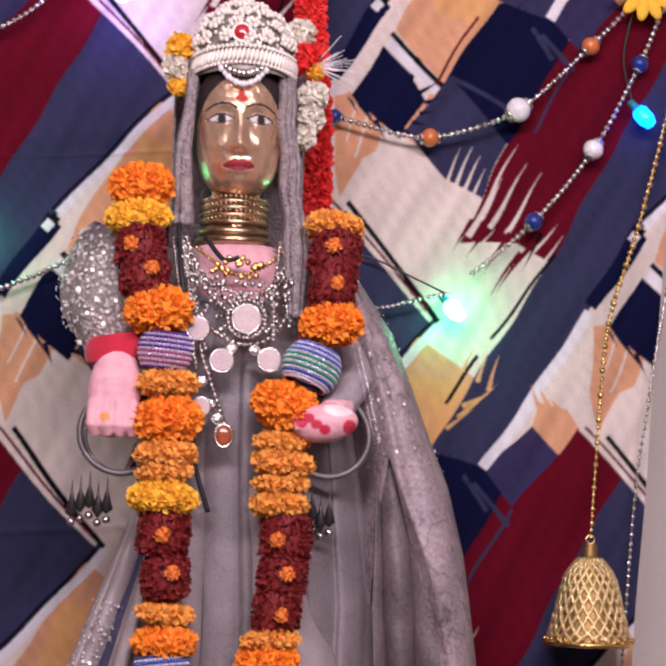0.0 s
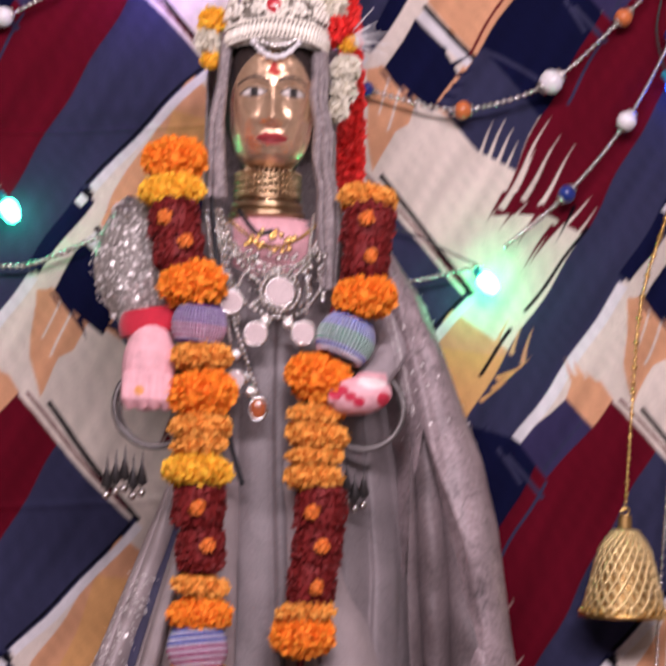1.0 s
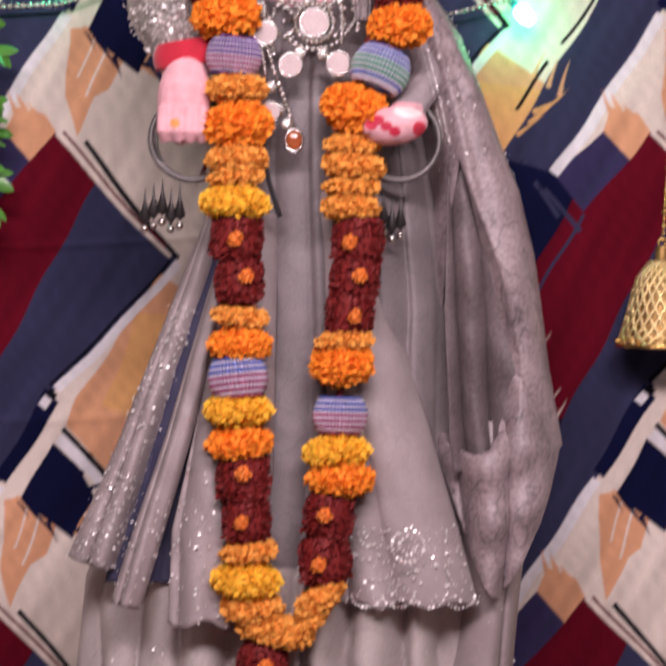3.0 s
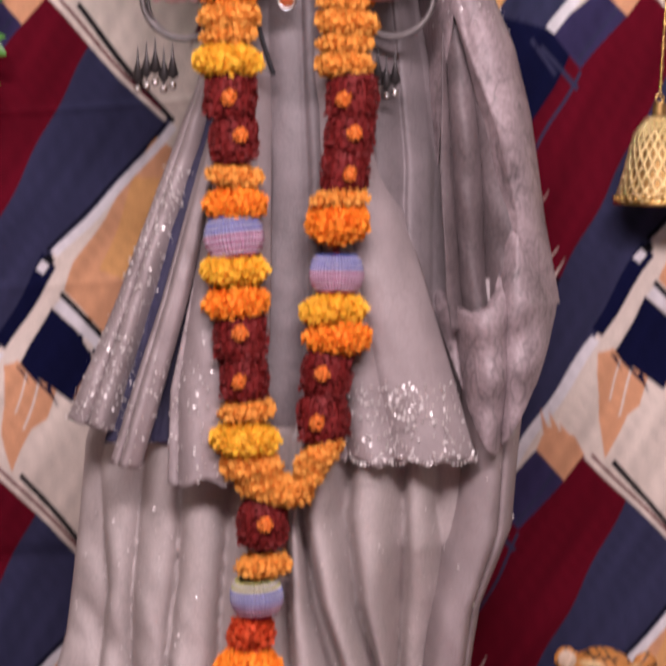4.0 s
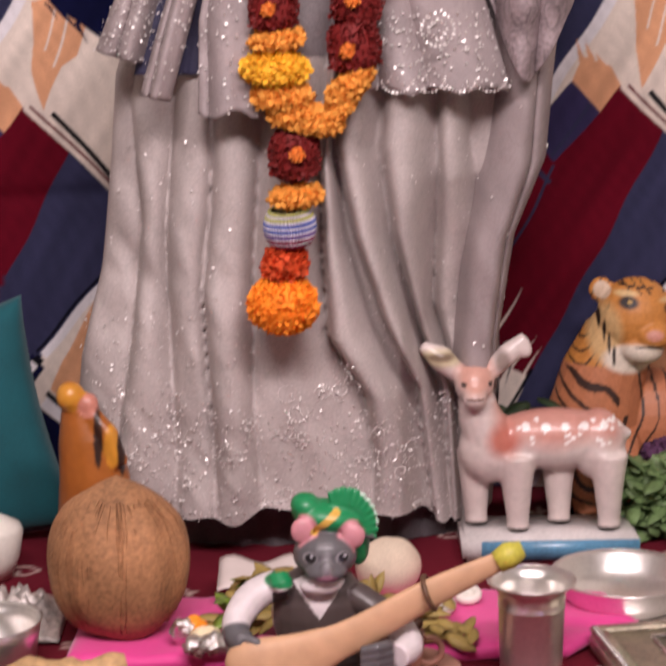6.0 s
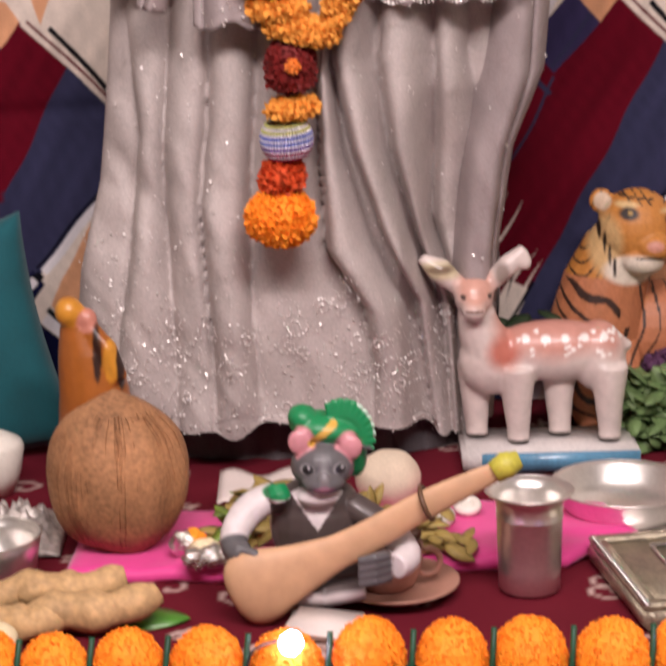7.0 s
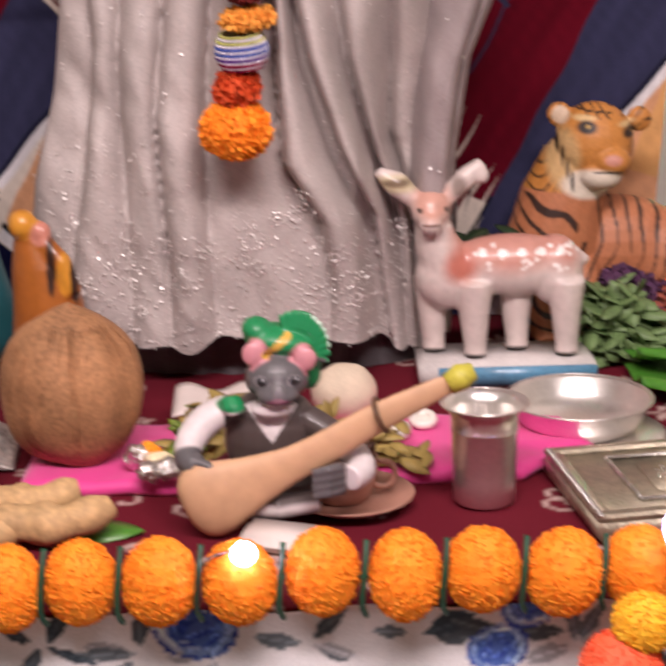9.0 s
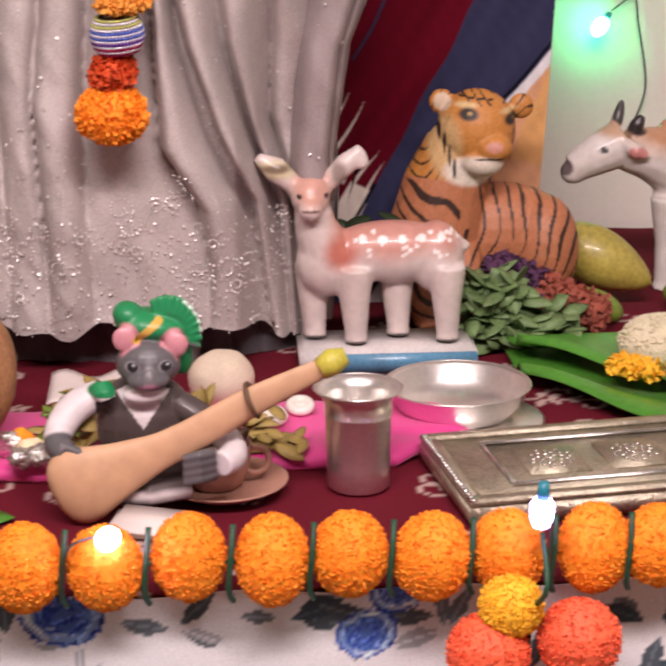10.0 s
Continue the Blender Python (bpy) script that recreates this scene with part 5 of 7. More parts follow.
for k in range(26):
    a = rng.uniform(0, 6.283)
    ball(g, (0.048 + rng.uniform(-0.022, 0.022), -0.254, 0.992 + rng.uniform(-0.010, 0.008)), (0.0028, 0.0018, 0.0028), seg=7, rings=5)
solo("gold_studs", g, M_GOLD, "small gold studs of the collar", "necklace")

for x, z, r in ((-0.046, 0.843, 0.036), (0.133, 0.846, 0.036)):
    hoop = thing("metal_hoop", "dull grey metal hoop hung below the hand", "hoop", (x, -0.255, z))
    g = bmesh.new()
    torus(g, (x, -0.255, z), r, 0.0028, rot(84, 0, 0), 48)
    wpart("ring", g, M_HOOP, hoop)
    g = bmesh.new()
    torus(g, (x + 0.002, -0.250, z - 0.002), r * 0.93, 0.0016, rot(84, 0, 8), 48)
    wpart("ring", g, M_HOOP, hoop)
M_DROP = mat("blackened_metal", (0.05, 0.045, 0.045), 0.4, 0.6)
for x0, z0 in ((-0.074, 0.800), (0.118, 0.795)):
    tas = thing("tassel_row", "row of dark silver tassel drops", "tassels", (x0, -0.255, z0))
    for k in range(5):
        x = x0 - 0.012 + 0.0075 * k
        g = bmesh.new()
        lathe(g, [(0.0002, 0.0), (0.0012, -0.012), (0.0055, -0.028 + 0.003 * (k % 2)), (0.0005, -0.032)], 10, (x, -0.258, z0 + 0.004 * (k % 3)))
        wpart("drop", g, M_DROP, tas)
        g = bmesh.new()
        ball(g, (x, -0.259, z0 - 0.036 + 0.003 * (k % 3)), 0.0036, seg=8, rings=6)
        wpart("bead", g, M_SILVER, tas)
for pts in ([(0.015, -0.262, 0.842), (0.020, -0.268, 0.81), (0.031, -0.266, 0.776)], [(-0.004, -0.24, 1.03), (0.0, -0.258, 0.985), (0.006, -0.262, 0.95)], [(0.02, -0.235, 1.02), (0.036, -0.252, 0.998), (0.05, -0.255, 1.0)]):
    g = bmesh.new()
    tube(g, smooth_path(pts, 14), 0.0022, 6)
    solo("black_cord", g, M_BLACK, "short black cord on the dress", "cord")

# ---- long flower garland ----
M_EMBER = mat("red_orange_petal", (0.62, 0.075, 0.012), 0.75, 0, 0.4, 60, 500, 0.2, rand=0.6)
M_DOT = mat("orange_flower_eye", (0.75, 0.22, 0.03), 0.7, 0, 0.3)
F = {
    "O": flower_mesh("orange_marigold", 900, 0.0280, 0.0185, 0.0052, M_ORANGE, 1, 0.9),
    "o": flower_mesh("orange_marigold", 760, 0.0270, 0.0142, 0.0050, M_ORANGE, 2, 0.9),
    "Y": flower_mesh("yellow_marigold", 760, 0.0270, 0.0142, 0.0050, M_YELLOW, 3, 0.9),
    "A": flower_mesh("amber_marigold", 640, 0.026, 0.0112, 0.0050, M_AMBERPETAL, 4, 0.9),
    "a": flower_mesh("amber_marigold", 460, 0.0245, 0.0078, 0.0048, M_AMBERPETAL, 5, 0.9),
    "R": flower_mesh("red_marigold", 520, 0.0200, 0.0165, 0.0048, M_EMBER, 6, 0.9),
    "P": flower_mesh("orange_pompom", 2200, 0.0310, 0.0262, 0.0040, M_ORANGE, 7, 0.95),
}


def maroon_mesh(seed):
    g = bmesh.new()
    lathe(g, [(0.001, -0.020), (0.015, -0.019), (0.0195, -0.011), (0.0205, 0.0), (0.0195, 0.011), (0.015, 0.019), (0.001, 0.020)], 16)
    petals(g, 700, 0.0222, 0.0225, 0.0036, 0.5, seed)
    petals(g, 260, 0.0205, 0.010, 0.0046, 0.8, seed + 1, c=(0.001, 0, 0.0115))
    petals(g, 260, 0.0205, 0.010, 0.0046, 0.8, seed + 2, c=(-0.001, 0, -0.0115))
    ball(g, (0.001 * (seed - 13), -0.0218, 0.001 * (seed - 12)), 0.0052, seg=10, rings=6, mi=1)
    petals(g, 60, 0.0050, 0.0050, 0.0032, 0.6, seed, mi=1, c=(0.001 * (seed - 13), -0.0222, 0.001 * (seed - 12)))
    return mesh_of("maroon_flower", g, [M_MAROON, M_DOT], False)


F["M"] = maroon_mesh(11)
F["N"] = maroon_mesh(15)
NAMES = {"O": "orange_marigold", "o": "orange_marigold", "Y": "yellow_marigold", "A": "amber_marigold", "a": "amber_marigold", "R": "red_marigold", "P": "orange_pompom", "M": "maroon_flower", "N": "maroon_flower"}


def gem_mat(name, c):
    return mat(name, c, 0.22, 0.55, 0.2, 200, 900, 0.5)


M_B = [gem_mat("violet_glitter", (0.16, 0.05, 0.35)), gem_mat("white_glitter", (0.75, 0.72, 0.80)), gem_mat("pink_glitter", (0.48, 0.12, 0.26)),
       gem_mat("green_glitter", (0.04, 0.35, 0.18)), gem_mat("blue_glitter", (0.10, 0.16, 0.55)), gem_mat("crimson_glitter", (0.40, 0.01, 0.10)), gem_mat("lemon_glitter", (0.60, 0.62, 0.20))]


def bangle_mesh(order):
    g = bmesh.new()
    n = len(order)
    for k, m in enumerate(order):
        t = (k + 0.5) / n * 2 - 1
        r = 0.0255 * math.sqrt(max(0.05, 1 - 0.45 * t * t))
        torus(g, (0, 0, -t * 0.0165), r - 0.003, 0.0165 / n, None, 32, m, ring=5)
        for i in range(46):
            a = 6.28318 * i / 46
            ball(g, ((r - 0.0018) * math.cos(a), (r - 0.0018) * math.sin(a), -t * 0.0165), 0.0165 / n * 1.15, None, 5, 4, m)
    return mesh_of("glitter_bangle", g, M_B)


B = {"1": bangle_mesh([0, 1] * 4 + [2, 1] * 3 + [0]), "2": bangle_mesh([4, 1] * 3 + [3, 1] * 3 + [4, 1, 1]), "3": bangle_mesh([4, 1] * 3 + [2, 1] * 3 + [2]), "4": bangle_mesh([6, 1] * 2 + [4, 1] * 2 + [0, 1, 5, 1, 5])}
garland = thing("flower_garland", "long garland of orange, amber and maroon cloth marigolds with glitter bangles", "garland", (0.04, -0.28, 0.23))
SIDE_L = "O-0.038,1.060 Y-0.039,1.030 M-0.036,1.002 N-0.031,0.976 O-0.018,0.947 1-0.011,0.912 A-0.008,0.884 O-0.007,0.853 A-0.007,0.824 a-0.007,0.808 Y-0.008,0.786 M-0.006,0.757 N-0.003,0.720 a-0.002,0.689 o-0.002,0.665 3-0.003,0.637 Y-0.002,0.609 o-0.001,0.581 N0.003,0.551 M0.006,0.516 a0.009,0.488 Y0.007,0.463 A0.012,0.440"
SIDE_R = "A0.132,1.030 N0.133,1.003 M0.131,0.975 O0.131,0.941 20.115,0.903 O0.094,0.868 a0.092,0.838 A0.093,0.820 a0.092,0.802 A0.091,0.784 M0.098,0.757 N0.096,0.724 M0.092,0.694 a0.088,0.669 O0.086,0.650 30.085,0.606 Y0.083,0.574 o0.086,0.551 N0.077,0.520 M0.074,0.482 A0.070,0.448 a0.062,0.432"
TAIL = "A0.024,0.424 a0.040,0.416 N0.022,0.390 a0.023,0.354 40.017,0.327 R0.012,0.294 P0.010,0.258"
rng = random.Random(21)
for text, tilt in ((SIDE_L, 0), (SIDE_R, 0), (TAIL, 0)):
    for item in text.split():
        k = item[0]
        x, z = map(float, item[1:].split(","))
        ty = rng.uniform(-7, 7)
        if k == "2":
            ty = 22
        if text == SIDE_R and z < 0.455:
            ty = -38 - (0.45 - z) * 900
        if text == SIDE_R and 0.85 < z < 0.89:
            ty = 20
        y = -0.282 + 0.03 * max(0, (z - 0.98) / 0.08)
        at = Matrix.Translation((x, y, z)) @ Euler((radians(rng.uniform(-6, 6)), radians(ty), rng.uniform(-0.3, 0.3))).to_matrix().to_4x4() @ Matrix.Diagonal((rng.uniform(0.94, 1.06),) * 3 + (1,))
        under(link("glitter_bangle" if k.isdigit() else NAMES[k], B[k] if k.isdigit() else F[k], None, "", at=at), garland)
for pts in ([(-0.039, -0.26, 1.06), (-0.008, -0.28, 0.88), (-0.002, -0.28, 0.66), (0.015, -0.28, 0.43), (0.022, -0.28, 0.39), (0.010, -0.28, 0.25)], [(0.132, -0.26, 1.03), (0.094, -0.28, 0.87), (0.086, -0.28, 0.65), (0.07, -0.28, 0.45), (0.03, -0.28, 0.42)]):
    g = bmesh.new()
    tube(g, smooth_path(pts, 30), 0.0035, 6)
    wpart("cord", g, M_MAROON, garland)

# red string of flowers behind the head
string = thing("red_flower_string", "thick fluffy red flower string hung behind the idol", "garland", (0.12, -0.11, 1.06))
g = bmesh.new()
pts = smooth_path([(0.098, -0.10, 1.42), (0.112, -0.11, 1.28), (0.122, -0.115, 1.15), (0.124, -0.115, 1.05)], 26)
tube(g, pts, 0.009, 10)
wpart("core", g, M_RED, string)
for i, p in enumerate(pts):
    g = bmesh.new()
    petals(g, 260, 0.0135, 0.012, 0.0055, 0.7, i + 50, c=p)
    wpart("tuft", g, M_RED, string, smooth=False)


# ---- hung ornaments in front of the backdrop ----
strand("bead_strand", "silver bead strand with orange and white balls hung across the backdrop",
       [(0.120, -0.022, 1.192), (0.147, -0.022, 1.181), (0.219, -0.022, 1.165), (0.262, -0.022, 1.168), (0.332, -0.022, 1.197), (0.404, -0.022, 1.266), (0.450, -0.022, 1.316)], 0.0031, M_SILVER,
       [(0.165, 0.0075, M_BLUEBEAD, "blue_bead"), (0.43, 0.0095, M_ORANGEBEAD, "orange_bead"), (0.667, 0.0128, M_WHITEBEAD, "white_bead"), (0.835, 0.0095, M_ORANGEBEAD, "orange_bead")], category="bead strand", every=1.95)
strand("bead_strand", "silver bead strand with blue and white balls hung on the backdrop",
       [(0.478, -0.022, 1.312), (0.454, -0.022, 1.249), (0.408, -0.022, 1.159), (0.349, -0.022, 1.083), (0.287, -0.022, 1.027)], 0.0031, M_SILVER,
       [(0.25, 0.0088, M_BLUEBEAD, "blue_bead"), (0.50, 0.0105, M_WHITEBEAD, "white_bead"), (0.75, 0.0092, M_BLUEBEAD, "blue_bead")], category="bead strand", every=1.95)
strand("bead_strand", "thin silver bead strand over the backdrop", [(0.268, -0.022, 1.008), (0.235, -0.022, 1.000), (0.203, -0.022, 0.991), (0.16, -0.022, 0.985)], 0.0026, M_SILVER, category="bead strand")
strand("bead_strand", "thin silver bead strand over the backdrop", [(-0.27, -0.022, 0.985), (-0.205, -0.022, 0.990), (-0.176, -0.022, 0.994), (-0.115, -0.022, 1.022), (-0.07, -0.022, 1.05)], 0.0030, M_SILVER, category="bead strand")
strand("bead_strand", "silver bead strand with a white ball on the backdrop", [(-0.28, -0.022, 1.235), (-0.225, -0.022, 1.237), (-0.189, -0.022, 1.254), (-0.152, -0.022, 1.280), (-0.11, -0.022, 1.33)], 0.0031, M_SILVER,
       [(0.30, 0.0105, M_WHITEBEAD, "white_bead")], category="bead strand")
strand("bead_strand", "silver bead strand hanging beside the gilt bell", [(0.505, -0.022, 1.12), (0.480, -0.022, 0.986), (0.468, -0.022, 0.90), (0.457, -0.022, 0.820), (0.448, -0.022, 0.683), (0.446, -0.022, 0.60)], 0.0024, M_SILVER, category="bead strand", every=2.6)

bell = thing("hanging_bell", "openwork gilt bell ornament on a gold bead chain", "bell", (0.408, -0.04, 0.663))
g = bmesh.new()
pts = smooth_path([(0.492, -0.025, 1.26), (0.479, -0.025, 1.184), (0.453, -0.03, 1.079), (0.424, -0.035, 0.979), (0.414, -0.04, 0.861), (0.408, -0.045, 0.766)], 300)
run = 0
for i, (a, b) in enumerate(zip(pts, pts[1:])):
    run += (b - a).length
    if run > 0.0062:
        run = 0
        q = 0.0026 if 60 < i < 230 else 0.0021
        ball(g, b, q * (1.35 if i % 3 == 0 else 1), seg=8, rings=5)
tube(g, pts[::10], 0.0008, 5)
wpart("chain", g, M_GOLD, bell, "gold bead chain")
BELL = [(0.0405, 0.668), (0.037, 0.678), (0.0315, 0.697), (0.027, 0.718), (0.022, 0.734), (0.013, 0.746), (0.007, 0.752), (0.0065, 0.764)]
# solid core behind the strands; its dark colour is the shade in the holes
g = bmesh.new()
lathe(g, BELL, 32, (0.408, -0.045, 0))
wpart("body", g, mat("dark_gilt", (0.30, 0.18, 0.06), 0.5, 0.8, 0.3, 60, 500, 0.4), bell, "gilt core coloured dark as the shade in the openwork holes")
for way in (-1, 1):
    for k in range(21):
        pts = []
        for i in range(22):
            t = i / 21 * 5.6
            j = min(int(t), 6)
            r = BELL[j][0] + (BELL[j + 1][0] - BELL[j][0]) * (t - j) + 0.0012 + 0.0006 * math.sin(i * 2.2 + k)
            z = BELL[j][1] + (BELL[j + 1][1] - BELL[j][1]) * (t - j)
            a = 6.283 * k / 21 + way * 0.085 * i
            pts.append((0.408 + r * math.cos(a), -0.045 + r * math.sin(a), z))
        g = bmesh.new()
        tube(g, pts, 0.0019, 6)
        wpart("strand", g, M_GOLD_PALE, bell)
g = bmesh.new()
torus(g, (0.408, -0.045, 0.667), 0.0415, 0.0026, None, 40)
wpart("rim", g, M_GOLD, bell)
g = bmesh.new()
for k in range(30):
    a = 6.283 * k / 30
    ball(g, (0.408 + 0.043 * math.cos(a), -0.045 + 0.043 * math.sin(a), 0.672), 0.0022, seg=6, rings=4)
wpart("rim_beads", g, M_GOLD, bell)
g = bmesh.new()
torus(g, (0.408, -0.045, 0.768), 0.004, 0.0012, rot(90, 0, 0), 16)
wpart("loop", g, M_GOLD, bell)

big_flower = thing("hanging_yellow_flower", "large yellow cloth flower at the top of the bead strands", "flower", (0.458, -0.03, 1.32))
for k in range(11):
    g = bmesh.new()
    a = 6.283 * k / 11
    ball(g, (0.458 + 0.020 * math.cos(a), -0.03, 1.326 + 0.020 * math.sin(a)), (0.014, 0.0035, 0.0065), rot(0, -math.degrees(a), 0), 12, 8)
    wpart("petal", g, M_YELLOW, big_flower)
g = bmesh.new()
ball(g, (0.458, -0.034, 1.326), (0.009, 0.005, 0.009))
wpart("centre", g, M_GOLD, big_flower)


def led(c, way, material, label, wire=(), k=1.4):
    ob = thing("fairy_light", label, "fairy light", c, group="fairy lights")
    q = Vector(way).to_track_quat("Z", "Y").to_matrix()
    g = bmesh.new()
    lathe(g, [(r * k, h * k) for r, h in ((0.0001, -0.001), (0.0045, -0.001), (0.0062, 0.002), (0.0062, 0.009), (0.004, 0.0145), (0.0001, 0.016))], 14, c, turn=q)
    wpart("bulb", g, material, ob)
    g = bmesh.new()
    lathe(g, [(0.0001, -0.013), (0.0035, -0.013), (0.0046, -0.001), (0.0001, -0.001)], 12, c, turn=q)
    wpart("socket", g, M_LEDBASE, ob)
    if wire:
        g = bmesh.new()
        tube(g, smooth_path(wire, 24), 0.0011, 5)
        wpart("wire", g, M_WIRE, ob)
    return ob


led((0.266, -0.024, 0.996), (0.5, -0.4, -0.6), M_GREENLED, "green fairy light on the backdrop", [(0.262, -0.02, 1.008), (0.232, -0.015, 1.022), (0.190, -0.015, 1.040), (0.15, -0.015, 1.045)])
led((-0.206, -0.024, 1.052), (0.5, -0.2, -0.8), M_GREENLED, "green fairy light on the backdrop", [(-0.210, -0.02, 1.062), (-0.232, -0.012, 1.10), (-0.24, -0.012, 1.16)])
led((0.452, -0.030, 1.200), (0.6, -0.2, -0.7), M_BLUELED, "blue fairy light on the backdrop", [(0.446, -0.025, 1.212), (0.44, -0.012, 1.26), (0.452, -0.012, 1.32)])
led((0.541, 0.272, 0.246), (-0.5, -0.5, -0.5), M_GREENLED, "green fairy light on the cream wall", [(0.552, 0.285, 0.256), (0.578, 0.29, 0.270), (0.584, 0.29, 0.24), (0.595, 0.29, 0.170), (0.582, 0.29, 0.125)])

led((-0.075, -0.035, 1.300), (0.3, -0.5, -0.7), M_LEDHIGH, "violet fairy light high on the backdrop", [(-0.08, -0.02, 1.32), (-0.10, -0.012, 1.38)])

# leafy sprig at the side of the backdrop
sprig = thing("leaf_sprig", "hanging green leafy sprig beside the backdrop", "plant", (-0.25, -0.05, 0.76))
g = bmesh.new()
tube(g, smooth_path([(-0.245, -0.05, 0.98), (-0.240, -0.055, 0.88), (-0.246, -0.055, 0.76)], 16), 0.0016, 6)
wpart("stem", g, M_WIRE, sprig)
rng = random.Random(77)


def leaf(g, base, way, length, width, bend=0.3, mi=0, normal=None):
    d = Vector(way).normalized()
    s = d.cross(Vector(normal or (rng.uniform(-1, 1), -1, rng.uniform(-0.5, 1)))).normalized()
    u = s.cross(d)
    rows = []
    for i in range(7):
        t = i / 6
        w = width * math.sin(math.pi * min(1, 0.08 + t * 0.92)) ** 0.8
        p = Vector(base) + d * length * t - u * bend * length * t * t
        rows.append([p - s * w - u * w * 0.25, p, p + s * w - u * w * 0.25])
    grid(g, rows, False, mi)


for k in range(40):
    g = bmesh.new()
    z = rng.uniform(0.76, 0.97)
    leaf(g, (-0.246 + rng.uniform(-0.006, 0.006), -0.055, z), (rng.uniform(-1, 1), rng.uniform(-0.6, 0.1), rng.uniform(-1, 0.2)), rng.uniform(0.018, 0.032), rng.uniform(0.004, 0.007))
    wpart("leaf", g, M_LEAF, sprig)


# ---- things on the table ----
# folded pink cloth
bm = bmesh.new()
EDGE = [(-0.165, -0.480), (-0.05, -0.485), (0.10, -0.475), (0.236, -0.472), (0.302, -0.405), (0.285, -0.345), (0.10, -0.33), (-0.16, -0.35)]
rows = []
for h, ins in ((0.001, 0.0), (0.004, -0.003), (0.009, -0.003), (0.0125, 0.001), (0.0135, 0.006), (0.0135, 0.04)):
    row = []
    for i, (x, y) in enumerate(EDGE):
        nx, ny = EDGE[(i + 1) % len(EDGE)]
        for k in range(8):
            px, py = x + (nx - x) * k / 8, y + (ny - y) * k / 8
            f = 1 - ins / 0.16
            row.append(Vector((0.06 + (px - 0.06) * f, -0.415 + (py + 0.415) * (1 - ins / 0.075), h + 0.0012 * math.sin(px * 90 + py * 60))))
    rows.append(row)
vs = grid(bm, rows, True)
cap(bm, vs[-1])
cap(bm, vs[0][::-1])
pink_cloth = solo("folded_cloth", bm, M_PINKCLOTH, "bright pink folded cloth lying on the table", "cloth")

# coconut
bm = bmesh.new()
rows = []
for j in range(41):
    t = j / 40
    a = math.pi * t
    r = 0.0605 * math.sin(a) ** (0.86 if t < 0.6 else 0.86 + 0.5 * (t - 0.6)) * (0.94 + 0.08 * t)
    z = -0.066 * math.cos(a) * (1 + (0.16 * (2 * t - 1) ** 4 if t > 0.5 else 0))
    row = []
    for i in range(72):
        b = 6.2832 * i / 72
        ridge = 1 - abs(math.sin(1.5 * (b - 1.1))) ** 0.8
        row.append(Vector((max(r, 2e-4) * math.cos(b), max(r, 2e-4) * math.sin(b), z)) * (0.975 + 0.055 * ridge * math.sin(a)))
    rows.append(row)
vs = grid(bm, rows, True)
for v in bm.verts:
    v.co += v.co.normalized() * (0.003 * noise.noise(Vector((v.co.x * 40, v.co.y * 40, v.co.z * 12))))
coconut = thing("coconut", "whole husked brown coconut on the pink cloth", "coconut", (-0.128, -0.42, 0.072))
part("shell", bm, M_COCO, coconut)
rng = random.Random(41)
bm = bmesh.new()
for k in range(45):
    b = rng.uniform(3.3, 6.1)
    pts = []
    for i in range(5):
        t = 0.25 + 0.6 * i / 4 + rng.uniform(-0.02, 0.02)
        r = 0.0595 * math.sin(math.pi * t) ** 0.86 * (0.94 + 0.10 * t) + 0.0003
        pts.append((r * math.cos(b), r * math.sin(b), -0.066 * math.cos(math.pi * t)))
        b += rng.uniform(-0.05, 0.05)
    tube(bm, pts, 0.00035, 3)
tagged(part("fibre", bm, M_COCO, coconut), kind="stuff")

# brown figurine behind the coconut
bm = bmesh.new()
tube(bm, [(0, 0, 0), (0.0, 0, 0.05), (0.002, 0, 0.10), (-0.004, 0, 0.140), (-0.012, -0.004, 0.168)], [0.034, 0.034, 0.032, 0.026, 0.014], 18)
ball(bm, (-0.016, -0.010, 0.178), (0.013, 0.014, 0.014))
ball(bm, (0.0, -0.010, 0.170), (0.009, 0.010, 0.011))
tube(bm, [(0.0, -0.012, 0.165), (0.016, -0.016, 0.145), (0.026, -0.016, 0.115)], [0.008, 0.010, 0.009], 10)


def paint_brown(co):
    out = paint_base(co, (0.36, 0.11, 0.017))
    dab(out, co, (-0.016, -0.01, 0.178), (0.014, 0.02, 0.012), (0.62, 0.27, 0.03))
    dab(out, co, (0.0, -0.01, 0.170), (0.009, 0.02, 0.010), (0.55, 0.22, 0.16))
    dab(out, co, (0.020, -0.02, 0.135), (0.006, 0.03, 0.018), (0.62, 0.27, 0.03))
    dab(out, co, (0.008, -0.02, 0.142), (0.0035, 0.03, 0.024), (0.03, 0.012, 0.008))
    dab(out, co, (0.028, -0.02, 0.130), (0.003, 0.03, 0.022), (0.03, 0.012, 0.008))
    dab(out, co, (0.0, -0.02, 0.03), (0.05, 0.05, 0.05), (0.30, 0.09, 0.018), soft=0.6)
    return out


fused("brown_figurine", bm, 0.0025, paint_brown, M_CERAMIC, "glossy orange brown figurine standing behind the coconut", "figurine", at=Matrix.Translation((-0.163, -0.27, 0.0)))

